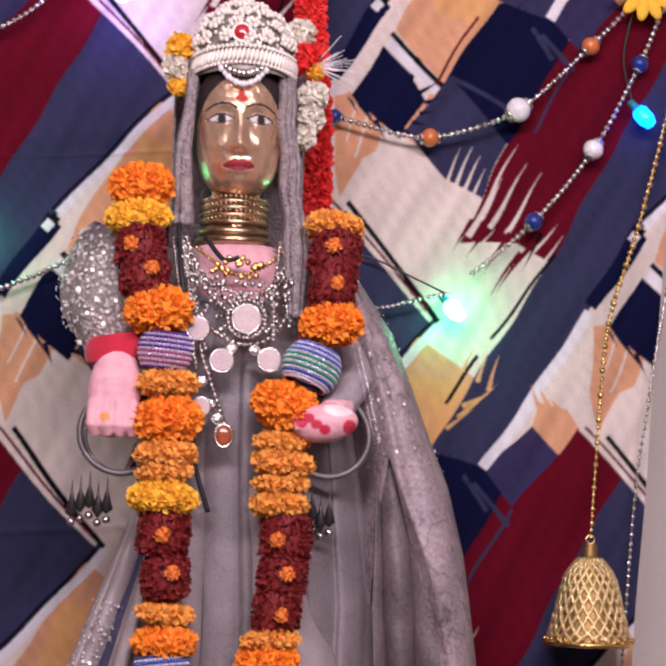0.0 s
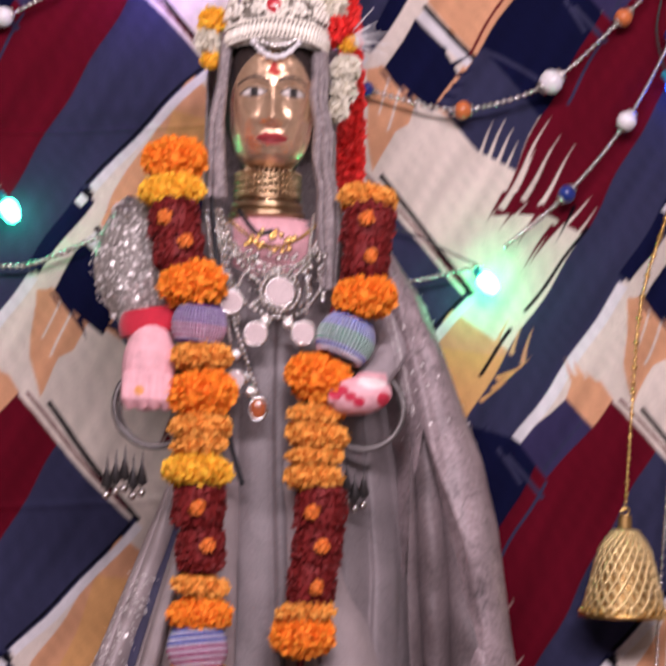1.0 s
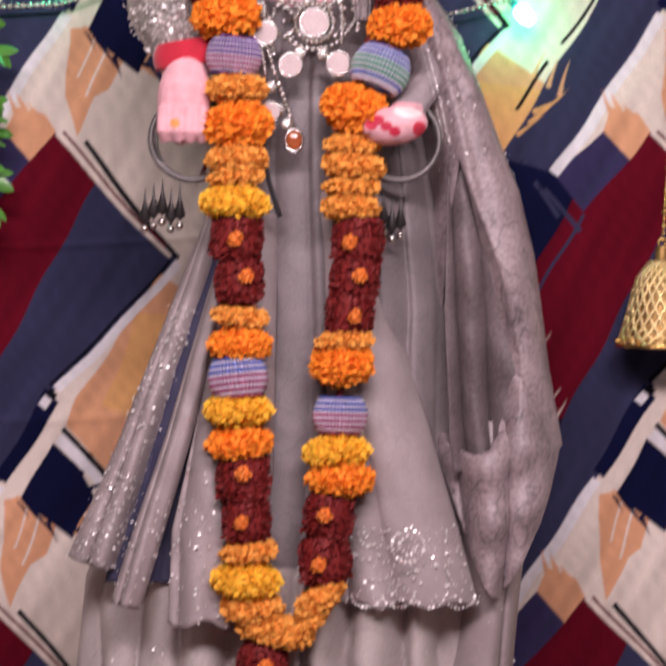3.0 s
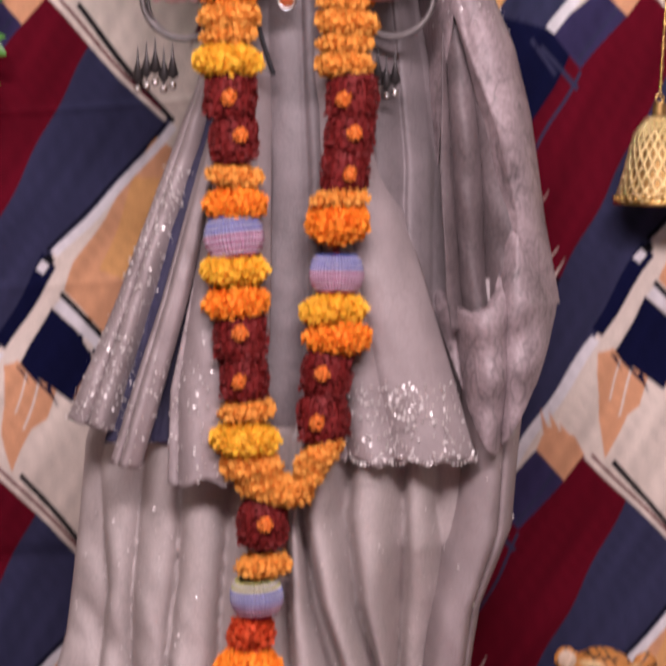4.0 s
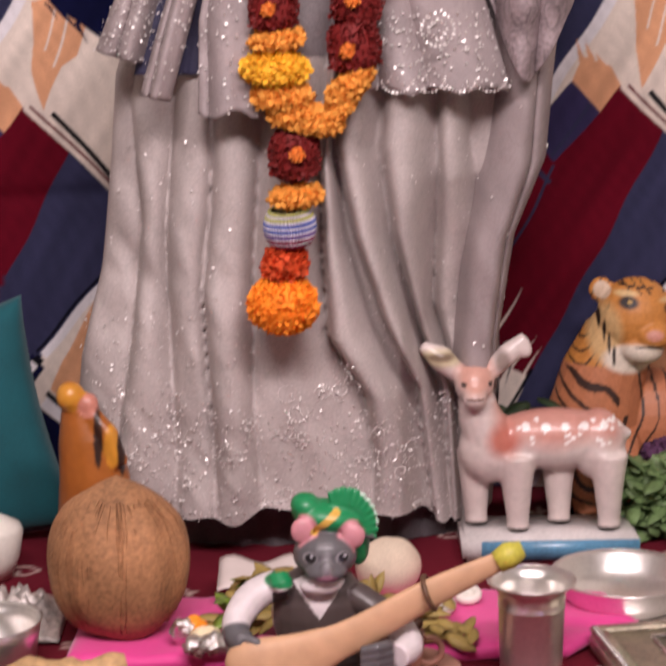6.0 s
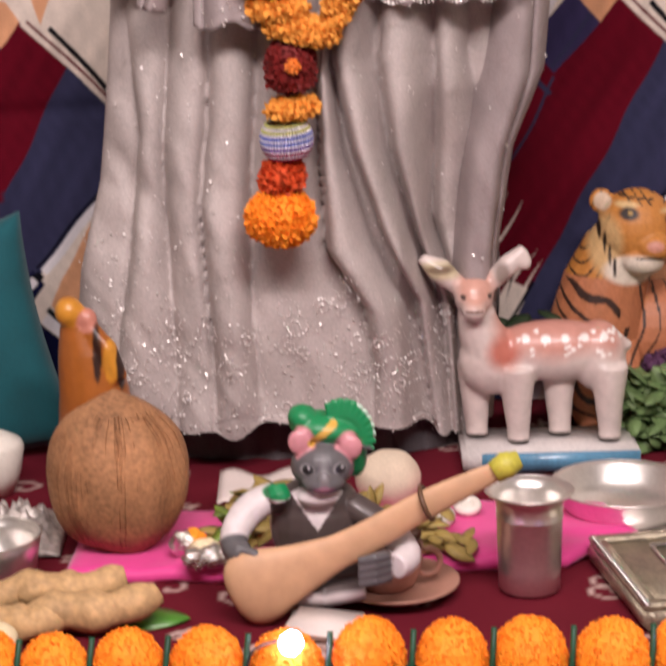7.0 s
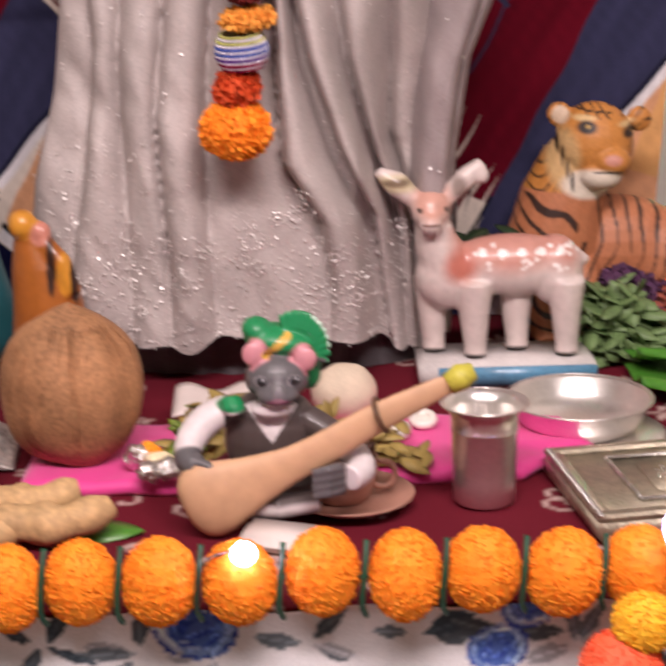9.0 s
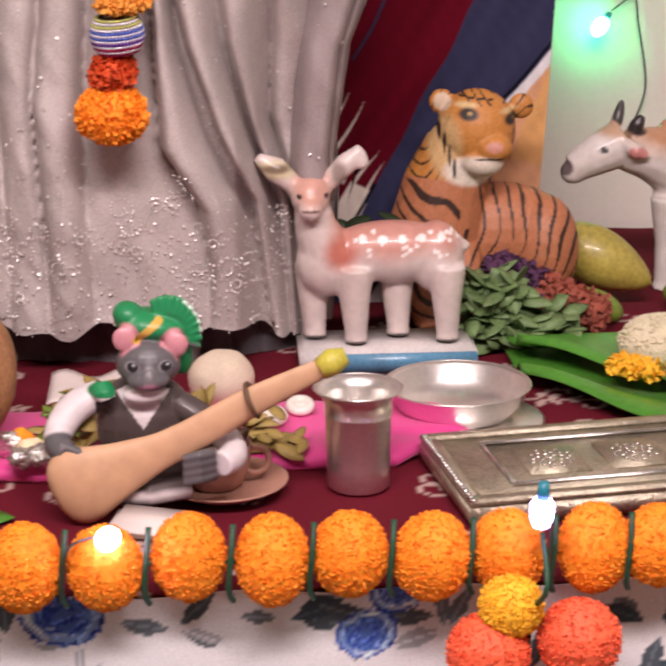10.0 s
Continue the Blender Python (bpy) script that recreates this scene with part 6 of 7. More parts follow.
# teal cushion
bm = bmesh.new()
for side in (-1, 1):
    rows = []
    for i in range(25):
        row = []
        for j in range(25):
            u, v = i / 12 - 1, j / 12 - 1
            puff_h = 0.042 * (max(0, (1 - u * u) * (1 - v * v))) ** 0.45
            pin = 1 - 0.10 * (u * u * (1 - v * v) + 0) - 0.0
            row.append(Vector((0.115 * u * (1 - 0.09 * (1 - v * v)), side * puff_h, 0.115 * v * (1 - 0.09 * (1 - u * u)))))
        rows.append(row)
    grid(bm, rows)
bmesh.ops.remove_doubles(bm, verts=bm.verts[:], dist=0.0005)
bmesh.ops.recalc_face_normals(bm, faces=bm.faces[:])
solo("cushion", bm, M_TEAL, "teal velvet cushion leaning at the side of the idol", "cushion", at=Matrix.Translation((-0.325, -0.13, 0.098)) @ rot(-8, -14, 0).to_4x4())

# mouse figurine with a lute
MO = Vector((0.0, -0.528, 0.016))
bm = bmesh.new()
ball(bm, (0.036, 0.012, 0.045), (0.038, 0.028, 0.044))
ball(bm, (0.035, 0.0, 0.012), (0.048, 0.032, 0.014))
ball(bm, (0.041, -0.006, 0.1060), (0.0250, 0.022, 0.0205))
ball(bm, (0.041, -0.020, 0.0960), (0.0165, 0.015, 0.0115))
ball(bm, (0.042, -0.031, 0.1010), (0.0045, 0.005, 0.0075))
for x, z in ((0.0235, 0.1275), (0.063, 0.1225)):
    ball(bm, (x, -0.014, z), (0.0090, 0.0042, 0.0100))
ball(bm, (0.044, 0.004, 0.134), (0.029, 0.022, 0.0120), rot(0, 8, 0))
ball(bm, (0.027, 0.002, 0.142), (0.0125, 0.014, 0.0105), rot(0, 20, 0))
for k in range(12):
    a = radians(-20 + 12.5 * k)
    tube(bm, [(0.056, 0.0, 0.126), (0.056 + 0.017 * math.cos(a), -0.005, 0.127 + 0.019 * math.sin(a)), (0.057 + 0.026 * math.cos(a), -0.004, 0.128 + 0.031 * math.sin(a))], [0.0030, 0.0030, 0.0022], 8)
ball(bm, (0.058, 0.003, 0.134), (0.017, 0.004, 0.018))
ball(bm, (0.066, 0.010, 0.110), (0.010, 0.012, 0.022))
tube(bm, smooth_path([(0.006, 0.002, 0.074), (-0.012, -0.006, 0.068), (-0.026, -0.022, 0.055), (-0.028, -0.038, 0.045), (-0.020, -0.046, 0.041)], 14), [0.0135, 0.0138, 0.0138, 0.0135, 0.013, 0.0125, 0.012, 0.0115, 0.011, 0.0105, 0.0105, 0.010, 0.010, 0.0095], 16)
for k in range(4):
    tube(bm, [(-0.026, -0.046, 0.048 - 0.0055 * k), (-0.012, -0.052, 0.044 - 0.0055 * k), (-0.003, -0.054, 0.038 - 0.004 * k)], [0.0046, 0.0042, 0.0030], 8)
tube(bm, smooth_path([(0.062, 0.004, 0.062), (0.092, -0.014, 0.046), (0.104, -0.036, 0.034), (0.094, -0.054, 0.032)], 12), [0.0115] * 8 + [0.0115, 0.011, 0.0105, 0.010], 16)
ball(bm, (0.037, -0.016, 0.078), (0.0165, 0.009, 0.009))
for k in range(4):
    tube(bm, [(0.090, -0.054, 0.042 - 0.006 * k), (0.078, -0.064, 0.043 - 0.006 * k), (0.066, -0.062, 0.040 - 0.006 * k)], [0.0046, 0.0044, 0.0034], 8)
tube(bm, [(0.004, -0.008, 0.088), (0.007, -0.014, 0.080), (0.010, -0.016, 0.074)], [0.0085, 0.0095, 0.0070], 10)
tube(bm, [(0.012, -0.030, 0.002), (0.040, -0.040, 0.005), (0.070, -0.030, 0.005)], [0.009, 0.010, 0.009], 10)


def paint_mouse(co):
    grey, vest, white, green = (0.105, 0.100, 0.105), (0.075, 0.055, 0.052), (0.70, 0.64, 0.64), (0.006, 0.23, 0.075)
    out = paint_base(co, vest)
    x, y, z = co.T
    out[(z > 0.086) & (x > 0.012)] = (*grey, 0)
    out[(x < 0.0) & (z > 0.030) & (z < 0.100)] = (*white, 0)
    dab(out, co, (-0.026, -0.046, 0.044), (0.016, 0.016, 0.012), grey)
    dab(out, co, (-0.010, -0.052, 0.036), (0.014, 0.012, 0.016), grey)
    dab(out, co, (0.103, -0.040, 0.036), (0.014, 0.030, 0.018), white)
    dab(out, co, (0.076, -0.062, 0.034), (0.0150, 0.014, 0.016), grey)
    v = (abs(x - 0.036) < 0.026 * np.clip((z - 0.048) / 0.036, 0, 1)) & (z < 0.090) & (z > 0.048) & (y < 0.0)
    out[v] = (*white, 0)
    out[(z > 0.127 - 0.16 * (x - 0.040)) & (z > 0.114) & (y > -0.019)] = (*green, 0)
    out[(x > 0.058) & (z > 0.088) & (y > -0.006)] = (*green, 0)
    tip = ((x - 0.056) / 0.026) ** 2 + ((z - 0.127) / 0.031) ** 2
    out[(tip > 0.93) & (x > 0.068) & (z > 0.126) & (y < 0.004)] = (0.45, 0.62, 0.50, 0)
    dab(out, co, (0.006, -0.014, 0.085), (0.012, 0.014, 0.0085), green)
    dab(out, co, (0.008, -0.018, 0.0745), (0.011, 0.012, 0.0032), white)
    for ex, ez in ((0.0235, 0.1275), (0.063, 0.1225)):
        dab(out, co, (ex, -0.015, ez), (0.0115, 0.009, 0.0120), (0.60, 0.26, 0.29))
    for q in range(7):
        dab(out, co, (0.033 + 0.0028 * q, -0.018, 0.1265 + 0.0024 * q), (0.0030, 0.02, 0.0027), (0.66, 0.40, 0.07))
    dab(out, co, (0.0415, -0.02, 0.1045), (0.0215, 0.020, 0.0185), grey, soft=0.1)
    for ex in (0.0290, 0.0545):
        dab(out, co, (ex, -0.026, 0.1085), (0.0052, 0.012, 0.0040), (0.30, 0.29, 0.30))
        dab(out, co, (ex + 0.0005, -0.026, 0.1083), (0.0040, 0.012, 0.0036), (0.010, 0.010, 0.012))
        # tiny pale glint painted on the pupil
        dab(out, co, (ex + 0.0015, -0.028, 0.1098), (0.0011, 0.012, 0.0011), (0.7, 0.7, 0.75))
    # lighter strip down the nose ridge: its highlight put into the paint
    dab(out, co, (0.042, -0.034, 0.1035), (0.0028, 0.010, 0.0085), (0.22, 0.21, 0.22), soft=0.9)
    dab(out, co, (0.042, -0.036, 0.0925), (0.0090, 0.010, 0.0026), (0.26, 0.10, 0.17))
    dab(out, co, (0.042, -0.036, 0.0945), (0.0040, 0.010, 0.0024), (0.40, 0.20, 0.27))
    dab(out, co, (0.036, 0.0, 0.004), (0.055, 0.05, 0.008), (0.62, 0.56, 0.56))
    return out


fused("mouse_figurine", bm, 0.0013, paint_mouse, M_FIGURINE, "painted grey mouse figurine in a green turban and dark waistcoat", "figurine", at=Matrix.Translation(MO), smooth=2)
sunk = coords(bpy.data.objects["mouse_figurine"].data)
sunk[:, 2] -= 0.0075 * np.clip((sunk[:, 2] - 0.070) / 0.03, 0, 1)
bpy.data.objects["mouse_figurine"].data.vertices.foreach_set("co", sunk.ravel())
bm = bmesh.new()
path = smooth_path([(-0.030, -0.050, 0.008), (-0.006, -0.050, 0.019), (0.030, -0.048, 0.034), (0.070, -0.046, 0.052), (0.118, -0.040, 0.078), (0.172, -0.030, 0.102)], 30)
radii = [float(np.interp(i / 29, [0, 0.05, 0.12, 0.20, 0.34, 0.5, 0.8, 1], [0.014, 0.025, 0.0305, 0.0305, 0.0215, 0.0142, 0.0118, 0.0075])) for i in range(30)]
tube(bm, path, radii, 20)
for v in bm.verts:
    v.co.y = -0.050 + (v.co.y + 0.050) * 0.42
M_LUTE = mat("pale_tan_wood", (0.58, 0.35, 0.20), 0.6, 0, 0.14, 18, 70, 0.15, coat=0.03)
lute = thing("toy_lute", "tan wooden toy lute in the arms of the mouse figurine", "toy lute", MO)
part("body", bm, M_LUTE, lute)
bm = bmesh.new()
tube(bm, [(0.170, -0.042, 0.101), (0.180, -0.040, 0.1065), (0.190, -0.039, 0.1105)], [0.0085, 0.0105, 0.0065], 14)
part("head", bm, mat("lime_paint", (0.50, 0.46, 0.06), 0.5), lute, "yellow green painted head")
bm = bmesh.new()
torus(bm, (0.119, -0.044, 0.079), 0.0130, 0.0020, rot(0, 68, -8), 24)
part("strap", bm, M_WOOD, lute, "brown cord wound round the neck")

# cup and saucer
cup = thing("cup", "pinkish clay teacup holding dark food", "cup", (0.090, -0.520, 0.0075))
bm = bmesh.new()
lathe(bm, [(0.0, 0.0), (0.017, 0.0), (0.022, 0.004), (0.027, 0.016), (0.029, 0.034), (0.0285, 0.036), (0.027, 0.034), (0.025, 0.018), (0.016, 0.006), (0.0, 0.005)], 40)
part("bowl", bm, M_CLAY, cup)
bm = bmesh.new()
torus(bm, (0.032, 0.004, 0.019), 0.0105, 0.0026, rot(90, 0, 10), 24)
part("handle", bm, M_CLAY, cup)
rng = random.Random(91)
for k in range(9):
    bm = bmesh.new()
    ball(bm, (rng.uniform(-0.014, 0.018), rng.uniform(-0.012, 0.012), 0.034 + rng.uniform(-0.002, 0.006)), (0.009, 0.006, 0.005), rot(rng.uniform(0, 60), rng.uniform(0, 60), rng.uniform(0, 180)), 10, 7)
    solo("dried_fruit", bm, M_DARKFOOD, "dark brown dried fruit in the clay cup", "food", at=Matrix.Translation((0.092, -0.518, 0.012)))
bm = bmesh.new()
lathe(bm, [(0.0, 0.001), (0.028, 0.001), (0.036, 0.003), (0.051, 0.0105), (0.0515, 0.0118), (0.050, 0.012), (0.034, 0.006), (0.024, 0.0055), (0.0, 0.0055)], 48)
saucer = solo("saucer", bm, M_CLAY, "pinkish clay saucer under the teacup", "saucer", at=Matrix.Translation((0.096, -0.520, 0.002)))

# cream ball, shells, leaves and sweets behind the mouse
bm = bmesh.new()
ball(bm, (0, 0, 0), (0.029, 0.026, 0.026), None, 28, 18)
for v in bm.verts:
    v.co += v.co.normalized() * 0.0015 * noise.noise(v.co * 60)
solo("sponge_ball", bm, M_BALL, "cream coloured porous ball on the pink cloth", "ball", at=Matrix.Translation((0.098, -0.345, 0.038)))
for x, y in ((0.140, -0.40), (0.164, -0.375)):
    sh = thing("cowrie_shell", "small white ring shaped shell on the cloth", "shell", (x, y, 0.022), group="shells")
    bm = bmesh.new()
    torus(bm, (0, 0, 0), 0.0085, 0.0042, rot(18, 0, 0), 24)
    part("ring", bm, M_SHELL, sh)
    bm = bmesh.new()
    ball(bm, (0, 0, 0.0), (0.006, 0.006, 0.003), rot(18, 0, 0), 12, 8)
    part("centre", bm, M_SHELL, sh)


def scatter_leaves(name, label, n, lo, hi, size, material, seed, lift=0.6, wide=1.0):
    r = random.Random(seed)
    heap = thing(name, label, "leaves", ((lo[0] + hi[0]) / 2, (lo[1] + hi[1]) / 2, lo[2]))
    for k in range(n):
        g = bmesh.new()
        p = [r.uniform(a, b) for a, b in zip(lo, hi)]
        leaf(g, p, (r.uniform(-1, 1), r.uniform(-1, 0.6), r.uniform(-0.2, lift)), size * r.uniform(0.7, 1.3), size * r.uniform(0.18, 0.32) * wide, r.uniform(0.1, 0.5), normal=(r.uniform(-0.5, 0.5), r.uniform(-0.8, 0), 1))
        thick(wpart("leaf", g, material, heap), 0.0006)
    return heap


scatter_leaves("dry_leaves", "dry yellow brown leaves beside the teacup", 26, (0.10, -0.475, 0.020), (0.165, -0.43, 0.034), 0.026, M_DRYLEAF, 1)
scatter_leaves("wilted_leaves", "wilted olive leaves behind the mouse figurine", 46, (-0.045, -0.45, 0.020), (0.03, -0.37, 0.055), 0.030, M_DRYLEAF, 2)
scatter_leaves("wilted_leaves", "wilted olive leaves behind the mouse figurine", 16, (0.06, -0.43, 0.02), (0.10, -0.40, 0.04), 0.024, M_DRYLEAF, 3)
scatter_leaves("green_leaves", "a few dark green leaves behind the mouse figurine", 10, (-0.04, -0.45, 0.03), (0.0, -0.40, 0.05), 0.026, M_GOURD, 4)
bm = bmesh.new()
rows = [[Vector((x, y, 0.030 + 0.03 * (y + 0.36) + 0.004 * math.sin(x * 120))) for x in np.linspace(-0.05, 0.03, 14)] for y in np.linspace(-0.38, -0.30, 8)]
grid(bm, rows)
thick(solo("pink_paper", bm, M_PAPER, "crumpled pale pink paper behind the leaves", "paper"), 0.0008)
M_FOIL = mat("crumpled_foil", (0.72, 0.70, 0.66), 0.22, 0.9, 0.2, 80, 300, 0.8, 0.003)
for k, (x, y, m, nm, lab) in enumerate(((-0.055, -0.475, M_CREAMFOOD, "sweet", "orange cream sweet on the pink cloth"), (-0.047, -0.49, M_FOIL, "foil_sweet", "sweet wrapped in silver foil"),
                                        (-0.062, -0.495, M_FOIL, "foil_sweet", "sweet wrapped in silver foil"), (-0.030, -0.50, M_FOIL, "foil_sweet", "sweet wrapped in silver foil"),
                                        (-0.065, -0.455, M_ORANGE, "orange_petals", "loose orange flower head"), (-0.075, -0.46, M_FOIL, "foil_sweet", "sweet wrapped in silver foil"))):
    bm = bmesh.new()
    ball(bm, (0, 0, 0), (0.013, 0.010, 0.009), rot(10 * k, 8 * k, 25 * k), 14, 9)
    for v in bm.verts:
        v.co += v.co.normalized() * 0.0035 * noise.noise(v.co * 150 + Vector((k, 0, 0)))
    solo(nm, bm, m, lab, "sweet", at=Matrix.Translation((x, y, 0.026)), smooth=False)

# steel tumbler
tum = thing("tumbler", "polished steel tumbler with a flared rim", "tumbler", (0.203, -0.515, 0.0015))
bm = bmesh.new()
lathe(bm, [(0.0, 0.0), (0.0225, 0.0), (0.0245, 0.002), (0.0250, 0.02), (0.0262, 0.060), (0.0266, 0.0605), (0.0266, 0.0625), (0.0263, 0.063), (0.0270, 0.072), (0.0300, 0.078), (0.0345, 0.0815), (0.0350, 0.0825), (0.0340, 0.0826), (0.0290, 0.079), (0.0258, 0.072), (0.0240, 0.010), (0.0, 0.004)], 56)
part("body", bm, M_STEEL, tum)
bm = bmesh.new()
torus(bm, (0, 0, 0.0822), 0.0348, 0.0009, None, 56, ring=6)
part("rolled_rim", bm, M_STEEL, tum)

# steel dish
dish = thing("steel_dish", "shallow polished steel dish with a rolled rim", "dish", (0.300, -0.362, 0.006))
bm = bmesh.new()
lathe(bm, [(0.0, 0.0), (0.040, 0.0), (0.046, 0.002), (0.055, 0.012), (0.0605, 0.026), (0.063, 0.0275), (0.062, 0.0285), (0.059, 0.0265), (0.053, 0.013), (0.044, 0.004), (0.0, 0.003)], 64)
part("bowl", bm, M_STEEL, dish)
bm = bmesh.new()
torus(bm, (0, 0, 0.0280), 0.0628, 0.0011, None, 64, ring=6)
part("rolled_rim", bm, M_STEEL, dish)
bm = bmesh.new()
lathe(bm, [(0.0, 0.001), (0.066, 0.001), (0.069, 0.003), (0.066, 0.0045), (0.0, 0.004)], 48)
solo("steel_plate", bm, M_STEEL, "flat steel plate under the dish", "plate", at=Matrix.Translation((0.306, -0.369, 0.0012)))

# embossed silver box
casket = thing("embossed_box", "low antique silver box with embossed panels", "box", Matrix.Translation((0.279, -0.612, 0.002)) @ rot(0, 0, 8.5).to_4x4())
bm = bmesh.new()
box(bm, (0.15, 0.075, 0.010), (0.30, 0.155, 0.018), 0.003)
part("body", bm, M_ANTIQUE, casket)
for nm, c, s in (("border", (0.15, 0.004, 0.020), (0.30, 0.012, 0.005)), ("border", (0.15, 0.146, 0.020), (0.30, 0.012, 0.005)), ("border", (0.006, 0.075, 0.020), (0.012, 0.128, 0.005)), ("border", (0.294, 0.075, 0.020), (0.012, 0.128, 0.005)),
                 ("inner_frame", (0.16, 0.030, 0.0205), (0.235, 0.004, 0.004)), ("inner_frame", (0.16, 0.122, 0.0205), (0.235, 0.004, 0.004)), ("inner_frame", (0.044, 0.076, 0.0205), (0.004, 0.088, 0.004)), ("inner_frame", (0.276, 0.076, 0.0205), (0.004, 0.088, 0.004))):
    bm = bmesh.new()
    box(bm, c, s, 0.001)
    part(nm, bm, M_ANTIQUE if nm == "border" else M_SILVER, casket)
for k in range(22):
    bm = bmesh.new()
    ball(bm, (0.0025, 0.0 + 0.0069 * k, 0.0225), (0.0032, 0.0032, 0.0022), None, 8, 6)
    part("bead", bm, M_SILVER, casket)
for k in range(3):
    bm = bmesh.new()
    box(bm, (0.088 + 0.068 * k, 0.076, 0.0198), (0.050, 0.058, 0.003), 0.001)
    part("panel", bm, M_ANTIQUE, casket)
    bm = bmesh.new()
    rng = random.Random(k + 60)
    for i in range(30):
        a, q = i * 2.4, 0.0035 * math.sqrt(i)
        ball(bm, (0.088 + 0.068 * k + q * math.cos(a), 0.076 + q * 1.1 * math.sin(a), 0.0213), (0.0024, 0.0018, 0.0014), rot(0, 0, rng.uniform(0, 180)), 7, 5)
    tagged(part("embossing", bm, M_SILVER, casket), kind="stuff")

# deer figurine
DE = Vector((-0.006, -0.200, 0.024))
bm = bmesh.new()
ball(bm, (0.264, 0, 0.086), (0.064, 0.026, 0.029))
ball(bm, (0.205, 0, 0.078), (0.030, 0.025, 0.034))
ball(bm, (0.305, 0, 0.080), (0.026, 0.025, 0.034))
tube(bm, [(0.205, 0.0, 0.085), (0.194, -0.004, 0.112), (0.190, -0.008, 0.134)], [0.026, 0.020, 0.016], 14)
ball(bm, (0.189, -0.012, 0.142), (0.0185, 0.019, 0.0185))
ball(bm, (0.188, -0.028, 0.133), (0.0115, 0.013, 0.0105))
tube(bm, [(0.176, -0.006, 0.150), (0.158, -0.006, 0.166), (0.141, -0.006, 0.178)], [0.009, 0.0125, 0.005], 10)
tube(bm, [(0.204, -0.006, 0.152), (0.222, -0.006, 0.170), (0.237, -0.006, 0.184)], [0.009, 0.0105, 0.006], 10)
ball(bm, (0.236, -0.008, 0.172), (0.007, 0.006, 0.008))
for x, y in ((0.192, 0.010), (0.229, -0.012), (0.270, 0.010), (0.314, -0.012)):
    tube(bm, [(x, y, 0.075), (x, y, 0.04), (x + 0.001, y, 0.012), (x + 0.001, y - 0.001, 0.002)], [0.0185, 0.0140, 0.0108, 0.0112], 12)
tube(bm, [(0.322, 0.0, 0.092), (0.336, 0.0, 0.088)], [0.010, 0.004], 10)


def paint_deer(co):
    out = paint_base(co, (0.66, 0.57, 0.53))
    x, y, z = co.T
    red = np.clip((z - 0.078 - 0.003 * np.sin(x * 90)) / 0.018, 0, 1) * np.clip((x - 0.200) / 0.016, 0, 1) * np.clip((0.333 - x) / 0.016, 0, 1)
    red = (red * 0.80 * (z < 0.126))[:, None]
    out = out * (1 - red) + np.array((0.52, 0.19, 0.135, 0)) * red
    dab(out, co, (0.216, -0.02, 0.090), (0.008, 0.03, 0.008), (0.50, 0.165, 0.12), soft=1.6)
    dab(out, co, (0.190, -0.02, 0.152), (0.012, 0.03, 0.012), (0.60, 0.33, 0.26), soft=1.0)
    rng2 = random.Random(4)
    for k in range(30):
        px = 0.225 + 0.1 * rng2.random()
        pz = rng2.uniform(0.085, 0.110) if k > 5 else 0.102
        px = 0.236 + 0.018 * k if k < 6 else px
        dab(out, co, (px, -0.02, pz), (0.0038 if k < 6 else 0.0018, 0.03, 0.0034 if k < 6 else 0.0017), (0.86, 0.80, 0.76))
    for ex in (0.178, 0.203):
        dab(out, co, (ex, -0.025, 0.1450), (0.0021, 0.02, 0.0022), (0.03, 0.02, 0.018))
    dab(out, co, (0.188, -0.04, 0.1335), (0.0080, 0.01, 0.0013), (0.12, 0.05, 0.04))
    dab(out, co, (0.158, -0.012, 0.167), (0.016, 0.014, 0.006), (0.60, 0.52, 0.34), soft=0.8)
    dab(out, co, (0.158, -0.014, 0.168), (0.009, 0.012, 0.0028), (0.20, 0.14, 0.09), soft=0.9)
    dab(out, co, (0.215, -0.012, 0.163), (0.005, 0.012, 0.007), (0.30, 0.24, 0.21), soft=0.8)
    for fx in (0.192, 0.230, 0.271, 0.315):
        dab(out, co, (fx, -0.01, 0.001), (0.017, 0.04, 0.0045), (0.035, 0.025, 0.022))
    return out


fused("deer_figurine", bm, 0.0021, paint_deer, M_CERAMIC, "glazed white ceramic deer with a spotted reddish back", "figurine", at=Matrix.Translation(DE), smooth=9)
plinth = thing("plinth", "white plinth with a blue front under the deer", "plinth", (0.253, -0.200, 0.0015))
bm = bmesh.new()
box(bm, (0, 0, 0.0115), (0.164, 0.075, 0.023), 0.004)
part("slab", bm, mat("white_glaze", (0.66, 0.62, 0.60), 0.35, coat=0.4), plinth)
bm = bmesh.new()
box(bm, (0.008, -0.038, 0.0120), (0.146, 0.003, 0.0185), 0.0008)
part("front_band", bm, mat("blue_glaze", (0.10, 0.27, 0.42), 0.35, vary=0.3, coat=0.4), plinth, "blue painted band")

# tiger figurine
TI = Vector((0.0, -0.07, 0.0))
bm = bmesh.new()
ball(bm, (0.350, -0.018, 0.200), (0.0385, 0.034, 0.039))
ball(bm, (0.345, -0.010, 0.182), (0.0425, 0.030, 0.033))
ball(bm, (0.364, -0.044, 0.186), (0.018, 0.016, 0.014))
ball(bm, (0.354, -0.038, 0.172), (0.021, 0.018, 0.015))
for x, z in ((0.317, 0.226), (0.394, 0.220)):
    ball(bm, (x, -0.012, z), (0.0125, 0.007, 0.0125))
tube(bm, [(0.338, -0.005, 0.18), (0.322, -0.002, 0.14), (0.312, 0.0, 0.09), (0.310, 0.0, 0.02)], [0.036, 0.042, 0.048, 0.046], 18)
ball(bm, (0.375, 0.012, 0.088), (0.078, 0.042, 0.052))
